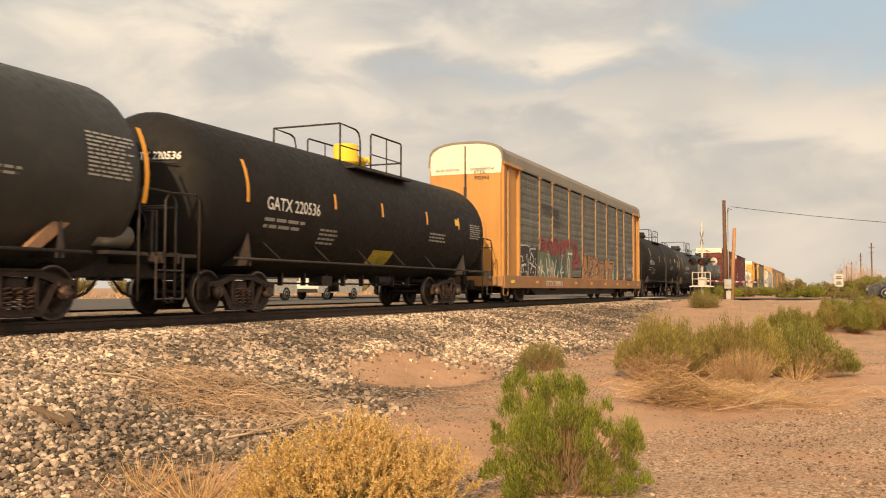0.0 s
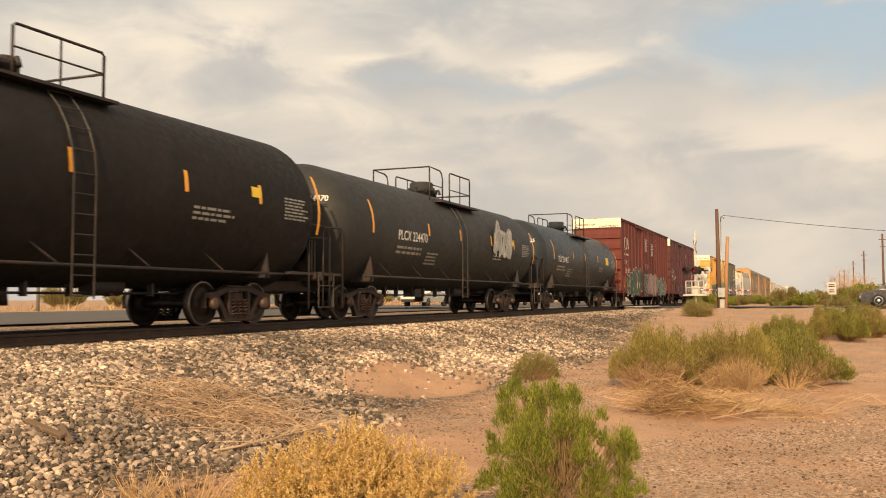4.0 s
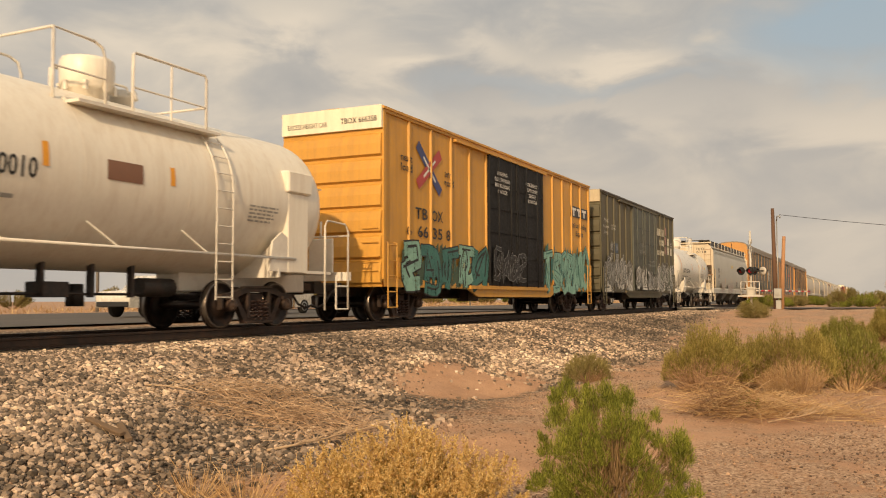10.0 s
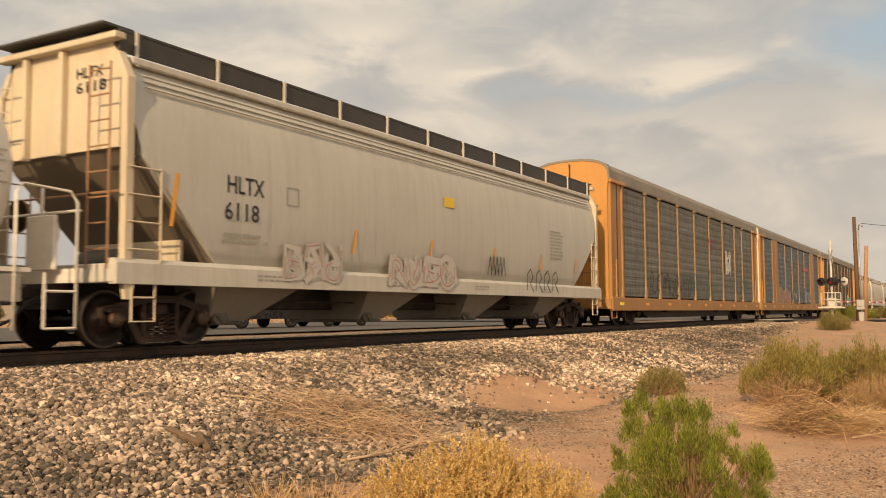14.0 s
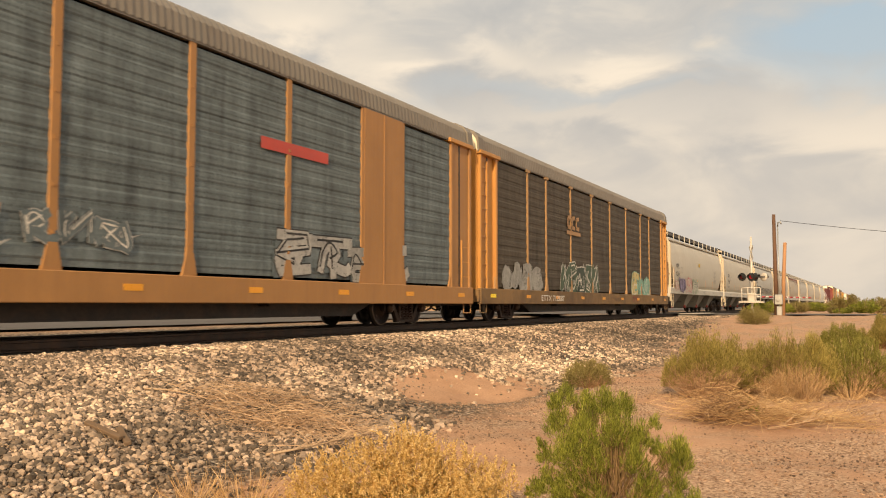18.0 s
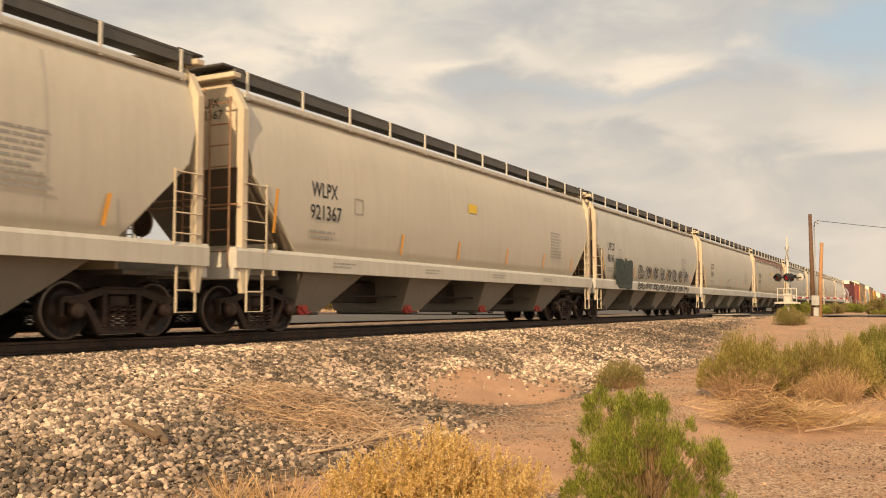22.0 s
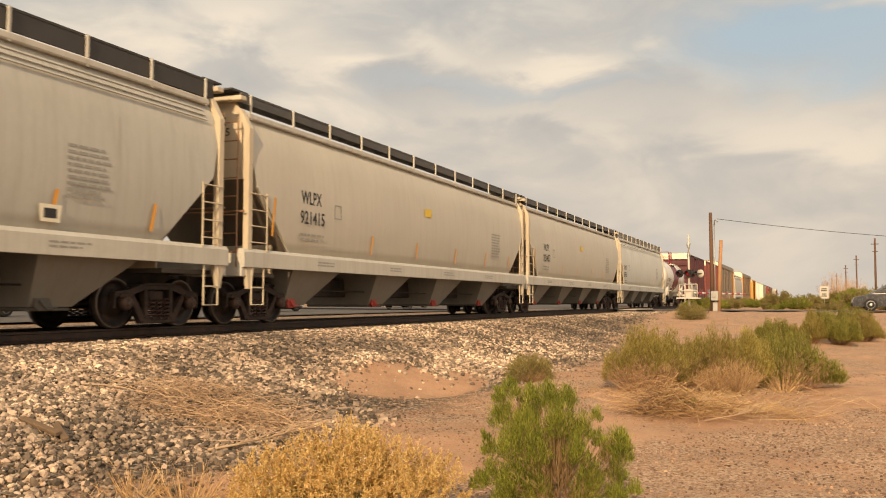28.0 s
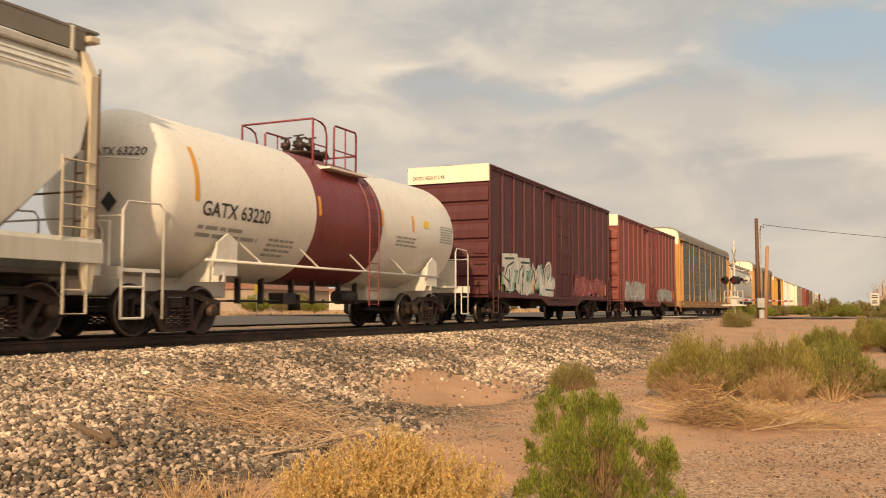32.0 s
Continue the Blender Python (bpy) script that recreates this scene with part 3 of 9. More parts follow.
def paint(name, col):
    """Sprayed paint that has faded in clouds and worn through in scratches and rain streaks."""
    m = bpy.data.materials.new("spray_" + name)
    m.use_nodes = True
    N = Nodes(m.node_tree)
    co = N.n("ShaderNodeTexCoord")
    v = (co, "Object")
    tone = N.math("ADD", N.math("MULTIPLY", N.noise(v, 1.6, 5, 0.65), 0.6), N.math("MULTIPLY", N.noise(v, 14, 4, 0.6), 0.4))
    c = N.ramp(tone, [(0.3, tuple(0.55 * a for a in col)), (0.5, col), (0.7, tuple(min(0.9, 1.25 * a + 0.02) for a in col))])
    run = N.n("ShaderNodeMapping", Vector=v)
    run.inputs["Scale"].default_value = (1.0, 1.0, 0.16)
    wear = N.math("ADD", N.math("MULTIPLY", N.noise(run, 7, 5, 0.7), 0.5), N.math("MULTIPLY", N.noise(v, 24, 5, 0.7), 0.5))
    keep = N.ramp(wear, [(0.36, 0.1), (0.46, 1.0)])
    p = N.n("ShaderNodeBsdfPrincipled", Roughness=0.6)
    N.t.links.new(c.outputs[0], p.inputs["Base Color"])
    mx = N.n("ShaderNodeMixShader", i0=keep, i1=N.n("ShaderNodeBsdfTransparent"), i2=p)
    N.n("ShaderNodeOutputMaterial", Surface=mx)
    return m


P_WHITE, P_BLACK = paint("white", (0.62, 0.6, 0.54)), paint("black", (0.02, 0.02, 0.022))
P_GREEN, P_DGREEN = paint("green", (0.05, 0.09, 0.055)), paint("dark_green", (0.028, 0.05, 0.036))
P_AQUA, P_TEAL = paint("aqua", (0.22, 0.42, 0.34)), paint("teal", (0.04, 0.16, 0.14))
P_RED, P_PINK = paint("red", (0.25, 0.04, 0.038)), paint("pink", (0.44, 0.21, 0.19))
P_LILAC, P_GREY = paint("lilac", (0.26, 0.22, 0.36)), paint("grey", (0.3, 0.3, 0.28))
P_YEL, P_ORANGE = paint("yellow", (0.55, 0.46, 0.2)), paint("orange", (0.4, 0.2, 0.085))
P_LGREEN, P_SILVER = paint("leaf_green", (0.03, 0.3, 0.12)), paint("silver", (0.36, 0.36, 0.34))
P_SAGE = paint("sage", (0.14, 0.17, 0.11))
P_ROSE = paint("rose", (0.55, 0.1, 0.14))


# ---- rolling stock: shared pieces ----
WR = 0.457                        # wheel radius
XC = -12.25                       # the track's centre line
WHEELSETS = [[], []]              # leading and trailing wheelset of every truck
SHARED = {}


def shared(key, build):
    if key not in SHARED:
        SHARED[key] = build()
    return SHARED[key]


def wheelset_mesh():
    q = Mesh()
    q.lathe([(-1.02, 0.075), (-0.8, 0.085), (0.8, 0.085), (1.02, 0.075)], "x", (0, 0, 0), 12)
    for s in (-1, 1):
        prof = [(0.66, 0.12), (0.66, 0.2), (0.7, 0.22), (0.71, 0.36), (0.675, 0.385), (0.675, 0.445), (0.685, 0.485), (0.705, 0.485), (0.725, 0.462), (0.8, 0.452),
                (0.8, 0.395), (0.765, 0.375), (0.755, 0.23), (0.80, 0.21), (0.82, 0.11)]
        q.lathe([(s * a, r) for a, r in prof], "x", (0, 0, 0), 32)
        # worn plates and hand holes that show the turning
        for k in range(3):
            a = k * 2.094 + 0.4
            q.lathe([(s * 0.735, 0.012), (s * 0.772, 0.034), (s * 0.776, 0.03)], "x", (0, 0.3 * math.cos(a), 0.3 * math.sin(a)), 8)
    q.use(1)
    for s in (-1, 1):
        q.lathe([(s * 0.7255, 0.4645), (s * 0.8, 0.4545), (s * 0.8035, 0.452), (s * 0.8035, 0.425)], "x", (0, 0, 0), 32)
        q.f, q.s = q.f[:-2], q.s[:-2]
    return fix(q.data("wheelset", [wheel_steel, tread]))


def side_frame_mesh():
    """A cast frame: arched top chord, V-shaped bottom chord, two columns, axle boxes."""
    q = Mesh()
    up = [(1.14, 0.66), (0.78, 0.7), (0.42, 0.81), (-0.42, 0.81), (-0.78, 0.7), (-1.14, 0.66), (-1.16, 0.58), (-0.76, 0.57), (-0.62, 0.63), (-0.34, 0.71), (0.34, 0.71), (0.62, 0.63), (0.76, 0.57), (1.16, 0.58)]
    q.prism(up, "x", -0.07, 0.06)
    low = [(-0.78, 0.6), (-0.66, 0.6), (-0.36, 0.2), (0.36, 0.2), (0.66, 0.6), (0.78, 0.6), (0.46, 0.09), (-0.46, 0.09)]
    q.prism(low, "x", -0.06, 0.05)
    q.box(-0.11, 0.08, -0.44, 0.44, 0.08, 0.13, 0.012).box(-0.09, 0.08, -0.44, 0.44, 0.78, 0.83, 0.015)
    for s in (-1, 1):
        q.box(-0.08, 0.07, s * 0.34 - 0.045, s * 0.34 + 0.045, 0.18, 0.74, 0.015)
        q.box(-0.06, 0.06, s * 1.13 - 0.03, s * 1.13 + 0.03, 0.36, 0.62, 0.012)
        q.box(-0.08, 0.09, s * 0.889 - 0.15, s * 0.889 + 0.15, 0.55, 0.64, 0.015)
    q.use(1)
    for s in (-1, 1):
        q.lathe([(-0.02, 0.13), (0.1, 0.13), (0.13, 0.115), (0.15, 0.09), (0.15, 0.05), (0.17, 0.045)], "x", (0, s * 0.889, 0.457), 16)
        for k in range(3):
            a = k * 2.094
            q.box(0.14, 0.17, s * 0.889 + 0.075 * math.cos(a) - 0.016, s * 0.889 + 0.075 * math.cos(a) + 0.016, 0.457 + 0.075 * math.sin(a) - 0.016, 0.457 + 0.075 * math.sin(a) + 0.016)
    return fix(q.data("side_frame", [truck_steel, bearing_cap]))


def spring_mesh():
    q = Mesh()
    for yy in (0.0,):
        pts = [(0.02 + 0.075 * math.cos(a), yy + 0.085 * math.sin(a), 0.17 + 0.36 * k / 40) for k, a in ((k, k * 2 * math.pi / 8) for k in range(41))]
        q.tube(pts, 0.017, 5)
    return fix(q.data("spring", spring_steel))


def bolster_mesh():
    q = Mesh()
    q.box(-1.0, 1.0, -0.2, 0.2, 0.5, 0.7, 0.03).box(-0.35, 0.35, -0.3, 0.3, 0.6, 0.82, 0.04)
    for s in (-1, 1):
        q.box(-0.9, 0.9, s * 0.42 - 0.05, s * 0.42 + 0.05, 0.36, 0.46)
    return fix(q.data("truck", truck_steel))


def make_truck(car, y):
    t = part("truck", shared("bolster", bolster_mesh), None, car, "", pose(0, y, 0))
    for s in (1, -1):
        part("side_frame", shared("side_frame", side_frame_mesh), None, t, "", pose(0.99, 0, 0) if s > 0 else pose(-0.99, 0, 0, 0, 0, 180))
        for yy in (-0.2, 0.0, 0.2):
            part("spring", shared("spring", spring_mesh), None, t, "", pose(0.99 * s, yy, 0))
    for k, yy in enumerate((-0.889, 0.889)):
        w = part("wheelset", shared("wheelset", wheelset_mesh), None, t, "", pose(0, yy, WR))
        WHEELSETS[k].append(w)
    return t


def coupler_mesh():
    q = Mesh()
    q.box(-0.09, 0.09, -0.62, 0.1, 0.76, 0.94, 0.02)
    q.prism([(-0.17, -0.62), (0.08, -0.62), (0.16, -0.72), (0.17, -0.86), (0.05, -0.9), (0.03, -0.78), (-0.06, -0.76), (-0.1, -0.92), (-0.19, -0.9)], "z", 0.7, 1.0)
    # air hose
    q.tube([(0.28, -0.1, 0.8), (0.3, -0.35, 0.72), (0.28, -0.6, 0.45), (0.2, -0.8, 0.36), (0.1, -0.93, 0.42)], 0.028, 6)
    q.tube([(-0.25, -0.05, 0.7), (0.3, -0.08, 0.7)], 0.03, 6)
    return fix(q.data("coupler", black_steel))


def running_gear(car, L, over, tc):
    """Two trucks and two couplers for a car whose body is L long; the trucks' centres lie tc from its ends."""
    for y in (tc, L - tc):
        make_truck(car, y)
    cm = shared("coupler", coupler_mesh)
    part("coupler", cm, None, car, "", pose(0, over, 0))
    part("coupler", cm, None, car, "", pose(0, L - over, 0, 0, 0, 180))


CARS = []


def car_root(name, label, cat, s0, group="cars of the freight train"):
    e = tagged(empty(name, pose(XC, s0, 0)), label, cat, group)
    CARS.append((e, s0))
    return e


def ladder(q, x, y0, y1, z0, z1, n, r=0.014, axis="y"):
    for k in range(n):
        z = z0 + (z1 - z0) * k / (n - 1)
        q.tube([(x, y0, z), (x, y1, z)] if axis == "y" else [(y0, x, z), (y1, x, z)], r, 5)


def arc_strip(q, r, zc, y0, y1, a0, a1, off, n=8):
    """A strip that follows a tank's near side; angles in degrees above the level."""
    rows = []
    for k in range(n + 1):
        a = radians(a0 + (a1 - a0) * k / n)
        rows.append([((r + off) * math.cos(a), y, zc + (r + off) * math.sin(a)) for y in (y0, y1)])
    q.grid(rows, False, True)


def tank_text(s, parent, r, zc, y, z, h, material, width):
    """Letters laid on a tank's curved side."""
    src = text_mesh(s, material, 0.012)
    me = src.copy()
    xs = [v.co.x for v in src.vertices]
    w = max(xs) - min(xs)
    for v in me.vertices:
        zz = z + v.co.y / 0.7 * h
        yy = y + (v.co.x - min(xs)) / w * width
        dz = (zz - zc) / r
        v.co = (math.sqrt(max(0, 1 - dz * dz)) * r + 0.012, yy, zz)
    return part("lettering", me, material, parent)


def head_text(s, parent, r, zc, hd, x, z, h, material, width):
    """Letters laid on a tank's domed head."""
    src = text_mesh(s, material, 0.012)
    me = src.copy()
    xs = [v.co.x for v in src.vertices]
    w = max(xs) - min(xs)
    for v in me.vertices:
        xx, zz = x + (v.co.x - min(xs)) / w * width, z + v.co.y / 0.7 * h
        f = min(0.999, math.hypot(xx, zz - zc) / r) ** 1.25
        v.co = (xx, hd - hd * math.sqrt(1 - f * f) - 0.014, zz)
    return part("lettering", me, material, parent)


def tank_bars(parent, r, zc, y0, y1, z0, z1, n, material, seed):
    ob = bars(parent, y0, y1, z0, z1, n, material, 0, seed)
    for v in ob.data.vertices:
        dz = (v.co.z - zc) / r
        v.co.x = math.sqrt(max(0, 1 - dz * dz)) * r + 0.01
    return ob


def tank_car(s0, L, label, paint_m, steel, rail_m, mark=None, mark_m=None, r=1.62, zc=2.42, group="", band=None, stripes=(), dome="low", rail_span=(4.4, 7.9), style="black", seed=0, dome_m=None, mark_at=(2.4, 1.9), rail_h=0.72, tc=None):
    """A tank car; s0 and L are the tank's own head-to-head span."""
    low_m = steel if style == "white" else rail_m
    car = car_root("tank_car", label, "tank car", s0)
    rnd = random.Random(seed)
    q = Mesh()
    n = 48
    prof = []
    hd = 0.75
    for k in range(9):
        a = math.pi / 2 * k / 8
        prof.append((hd - hd * math.cos(a), max(0.02, r * math.sin(a) ** 0.8)))
    prof += [(L * f, r) for f in (0.25, 0.5, 0.75)]
    for k in range(9):
        a = math.pi / 2 * (1 - k / 8)
        prof.append((L - hd + hd * math.cos(a), max(0.02, r * math.sin(a) ** 0.8)))
    q.lathe(prof, "y", (0, 0, zc), n)
    tank = part("tank", q, paint_m, car)
    # weld seams
    for f in (0.2, 0.4, 0.6, 0.8):
        part("weld_seam", Mesh().lathe([(-0.03, r - 0.001), (-0.012, r + 0.0012), (0.012, r + 0.0012), (0.03, r - 0.001)], "y", (0, L * f, zc), n), paint_m, tank)
    if band:
        part("band", Mesh().lathe([(-1.47, r - 0.03), (-1.45, r + 0.004), (-1.4, r + 0.005), (1.5, r + 0.005), (1.55, r + 0.004), (1.57, r - 0.03)], "y", (0, L * 0.5, zc), n), band, tank, "wide maroon band")
    # under-frame: stub sills, bolster saddles, side pipe
    zs = zc - r + 0.34
    for e, sgn in ((0, 1), (L, -1)):
        y0, y1 = sorted((e - sgn * 0.55, e + sgn * 3.6))
        part("stub_sill", Mesh().box(-0.3, 0.3, y0, y1, 0.72, 1.12, 0.02), steel, car)
        yb = e + sgn * 2.05
        sad = Mesh()
        pts = [(-1.5, 1.0), (1.5, 1.0), (1.5, 1.14), (1.42, 1.75), (1.1, 1.5), (0.4, 1.05), (-0.4, 1.05), (-1.1, 1.5), (-1.42, 1.75), (-1.5, 1.14)]
        sad.prism(pts, "y", yb - 0.03, yb + 0.03)
        part("saddle", sad, steel, car)
        if style == "white":
            for sx in (1, -1):
                part("bolster_plate", Mesh().prism([(yb - 0.32, 1.12), (yb + 0.38, 1.12), (yb + 0.38, 1.78), (yb + 0.1, 1.92), (yb - 0.2, 1.72)], "x", *sorted((sx * 1.44, sx * 1.49))), steel, car)
        ya, yc = sorted((e - sgn * 0.62, e + sgn * 1.1))
        part("end_platform", Mesh().box(-1.5, 1.5, ya, ya + (yc - ya) * 0.55, 1.1, 1.16).box(-1.52, 1.52, e - sgn * 0.62 - 0.03, e - sgn * 0.62 + 0.03, 0.98, 1.18), steel, car)
        # corner hand rails and steps
        for sx in (1, -1):
            h = Mesh()
            yo = e - sgn * 0.55
            h.tube([(sx * 1.5, yo, 0.32), (sx * 1.5, yo, 2.1), (sx * 1.5, yo + sgn * 0.12, 2.25), (sx * 1.5, yo + sgn * 0.85, 2.28), (sx * 1.5, yo + sgn * 0.95, 2.16), (sx * 1.5, yo + sgn * 0.95, 0.32)], 0.022, 6)
            ladder(h, sx * 1.5, min(yo, yo + sgn * 0.5), max(yo, yo + sgn * 0.5), 0.34, 0.85, 2, 0.02)
            h.tube([(sx * 1.5, yo + sgn * 0.5, 0.34), (sx * 1.5, yo + sgn * 0.5, 1.1)], 0.02, 5)
            part("handrail", h, low_m, car)
        h = Mesh()
        yo = e - sgn * 0.6
        h.tube([(-1.5, yo, 2.0), (1.5, yo, 2.0)], 0.02, 6)
        h.tube([(-1.2, e + sgn * 0.12, zc + 0.45), (-0.6, e - sgn * 0.06, zc + 0.5), (0.6, e - sgn * 0.06, zc + 0.5), (1.2, e + sgn * 0.12, zc + 0.45)], 0.018, 6)
        part("end_rail", h, low_m, car)
        part("brake_stand", Mesh().box(0.5, 1.15, *sorted((e - sgn * 0.5, e - sgn * 0.44)), 1.16, 1.95, 0.015).tube([(0.82, e - sgn * 0.47, 1.9), (0.82, e - sgn * 0.47, 2.35)], 0.025, 6).lathe([(-0.02, 0.26), (0.02, 0.26), (0.02, 0.22), (-0.02, 0.22), (-0.02, 0.26)], "y", (0.82, e - sgn * 0.56, 1.7), 18), steel, car)
    side = Mesh()
    for sx in (1, -1):
        side.tube([(sx * 1.5, 1.5, zs), (sx * 1.5, L - 1.5, zs)], 0.03, 6)
        k = 3.2
        while k < L - 3:
            side.tube([(sx * 1.5, k, zs), (sx * 1.34, k - 0.5, zs + 0.38)], 0.022, 5)
            k += 2.1
    part("side_pipe", side, steel, car)
    gear = Mesh()
    for sx in (1, -1):
        gear.tube([(sx * 0.5, 3.4, 0.66), (sx * 0.5, L - 3.4, 0.66)], 0.02, 5)
    for k in range(int((L - 7) / 1.0)):
        yy = 3.6 + k * 1.0 + rnd.uniform(-0.1, 0.1)
        gear.box(0.44, 0.56, yy, yy + 0.07, 0.6, zc - r + 0.15)
    gear.lathe([(-0.4, 0.17), (0.4, 0.17)], "y", (0.45, L * 0.62, 0.78), 12).box(0.2, 0.6, L * 0.4, L * 0.4 + 0.5, 0.6, 0.85)
    gear.lathe([(0, 0.16), (0.38, 0.14)], "z", (0, L * 0.5, 0.45), 12)
    part("brake_gear", gear, black_steel, car)
    # ladder at mid-length
    lad = Mesh()
    yl = rail_span[1] - 0.1 if style == "white" else L * 0.5
    for yy in (yl - 0.23, yl + 0.23):
        pts = [(r + 0.05, yy, 0.55), (r + 0.06, yy, zc)] + [((r + 0.06) * math.cos(a), yy, zc + (r + 0.06) * math.sin(a)) for a in (radians(k) for k in (12, 24, 36, 48))]
        lad.tube(pts, 0.016, 5)
    for k in range(6):
        lad.tube([(r + 0.055, yl - 0.23, 0.6 + (zc - 0.6) * k / 6), (r + 0.055, yl + 0.23, 0.6 + (zc - 0.6) * k / 6)], 0.012, 5)
    for k in range(5):
        a = radians(48 * k / 4)
        lad.tube([((r + 0.06) * math.cos(a), yl - 0.23, zc + (r + 0.06) * math.sin(a)), ((r + 0.06) * math.cos(a), yl + 0.23, zc + (r + 0.06) * math.sin(a))], 0.012, 5)
    if dome_m is not valve_yellow:
        part("ladder", lad, rail_m, car)
    # top platform, railing, manway and valves
    top = zc + r
    ya, yb = rail_span
    ul = 0.3 * (yb - ya)
    zp, zt = zc + math.sqrt(r * r - 1.0), top + rail_h
    part("top_platform", Mesh().box(-1.05, 1.05, ya + 0.2, yb, zp - 0.02, zp + 0.04).box(0.95, 1.35, ya + 0.2, yb, zp - 0.06, zp - 0.01).box(-1.35, -0.95, ya + 0.2, yb, zp - 0.06, zp - 0.01), steel, car)
    for sx in (1, -1):
        h = Mesh()
        x = sx * 1.0
        h.tube([(x, ya, zp - 0.3), (x, ya, zt), (x, ya + ul - 0.25, zt - 0.03), (x, ya + ul - 0.08, zt - 0.1), (x, ya + ul, zt - 0.3), (x, ya + ul, zp - 0.1)], 0.026, 6)
        h.tube([(x, ya, zp + 0.5), (x, ya + ul, zp + 0.5)], 0.018, 5)
        part("railing", h, rail_m, car)
        h = Mesh()
        yl = ya + 0.47 * (yb - ya)
        h.tube([(x, yl, zp - 0.1), (x, yl, zt - 0.04), (x, yl + 0.06, zt), (x, yb - 0.05, zt), (x, yb, zt - 0.05), (x, yb, zp - 0.3)], 0.026, 6)
        h.tube([(x, (yl + yb) / 2, zp), (x, (yl + yb) / 2, zt)], 0.02, 5).tube([(x, yl, zp + 0.5), (x, yb, zp + 0.5)], 0.018, 5)
        part("railing", h, rail_m, car)
    for yy, zz in ((ya, zt), (yb, zp + 0.5)):
        part("cross_rail", Mesh().tube([(-1.0, yy, zz), (1.0, yy, zz)], 0.024, 6), rail_m, car)
    ym = ya + (0.58 if dome_m is valve_yellow else 0.45) * (yb - ya)
    dm = dome_m or paint_m
    d = Mesh()
    if dome == "round":
        d.lathe([(-0.35, 0.36), (0.12, 0.36), (0.14, 0.43), (0.2, 0.43), (0.22, 0.44), (0.26, 0.46), (0.62, 0.46), (0.68, 0.43), (0.71, 0.3), (0.72, 0.05)], "z", (0.0, ym, top), 28)
    elif dome_m is valve_yellow:
        d.lathe([(-0.25, 0.36), (0.0, 0.36), (0.02, 0.4), (0.06, 0.4), (0.07, 0.35), (0.5, 0.35), (0.54, 0.3), (0.55, 0.1)], "z", (0.0, ym, top), 24)
    elif dome_m:
        # an open cluster of valves on a low flange
        d.lathe([(-0.25, 0.4), (0.06, 0.4), (0.07, 0.46), (0.12, 0.46), (0.13, 0.1)], "z", (0.0, ym, top), 24)
        for vx, vy, vh in ((0.25, -0.25, 0.42), (0.2, 0.22, 0.5), (-0.22, -0.2, 0.46), (-0.2, 0.25, 0.38), (0.0, 0.0, 0.55)):
            d.lathe([(0.1, 0.09), (vh * 0.45, 0.07), (vh * 0.5, 0.12), (vh * 0.75, 0.12), (vh * 0.8, 0.04), (vh, 0.04)], "z", (vx, ym + vy, top), 10)
            d.tube([(vx - 0.14, ym + vy, top + vh), (vx + 0.14, ym + vy + 0.05, top + vh + 0.02)], 0.02, 5)
    else:
        d.lathe([(-0.25, 0.4), (0.1, 0.4), (0.12, 0.47), (0.17, 0.47), (0.19, 0.4), (0.4, 0.4), (0.44, 0.36)], "z", (0.0, ym, top), 24)
    for k in range(8) if not dome_m else ():
        a = k * 0.785
        d.box(0.45 * math.cos(a) - 0.03, 0.45 * math.cos(a) + 0.03, ym + 0.45 * math.sin(a) - 0.03, ym + 0.45 * math.sin(a) + 0.03, top + 0.08, top + 0.24)
    part("valve_housing" if dome_m else "manway", d, dm, car, "yellow valve bonnet" if dome_m is valve_yellow else "")
    d = Mesh().lathe([(-0.3, 0.2), (0.12, 0.2), (0.14, 0.24), (0.2, 0.24), (0.22, 0.1), (0.32, 0.1)], "z", (0.0, ym + 0.8, top), 14)
    d.tube([(0, ym + 0.8, top + 0.2), (0.3, ym + 0.8, top + 0.24), (0.34, ym + 0.8, top + 0.1)], 0.05, 8)
    part("valve", d, steel if not dome_m else dm, car)
    # reflective strips and lettering
    for f, a0, a1 in stripes:
        s = Mesh()
        arc_strip(s, r, zc, f * L - 0.055, f * L + 0.055, a0, a1, 0.008)
        part("reflector_strip", s, reflect, car)
    if mark:
        y0, wid = mark_at
        tank_text(mark, car, r, zc, y0, 2.2, 0.27, mark_m, wid)
        tank_bars(car, r, zc, y0, y0 + wid * 0.9, 1.78, 2.06, 2, letter_grey, seed)
        tank_bars(car, r, zc, y0 + wid + 0.15, y0 + wid + 1.15, 1.55, 1.95, 4, letter_grey, seed + 1)
        tank_bars(car, r, zc, L * 0.68, L * 0.68 + 1.3, zc - 0.5, zc - 0.2, 3, letter_grey, seed + 2)
        tank_bars(car, r, zc, L * 0.88, L * 0.88 + 1.0, zc - 0.25, zc + 0.25, 7, letter_grey, seed + 3)
        p = Mesh()
        arc_strip(p, r, zc, L * 0.8, L * 0.8 + 0.32, 4, 11, 0.009)
        part("placard", p, placard_yellow, car, "yellow safety placard")
        if style == "white":
            part("placard", Mesh().prism([(0.62, zc - 0.45), (0.8, zc - 0.27), (0.62, zc - 0.09), (0.44, zc - 0.27)], "y", 0.0, 0.012), letter_black, car, "black diamond placard")
        # the number again on the head towards the camera
        head_text(mark, car, r, zc, hd, 0.12, zc + 0.55, 0.15, mark_m, 1.05)
    running_gear(car, L, -0.55, tc or (2.45 if style == "black" else 2.1))
    return car


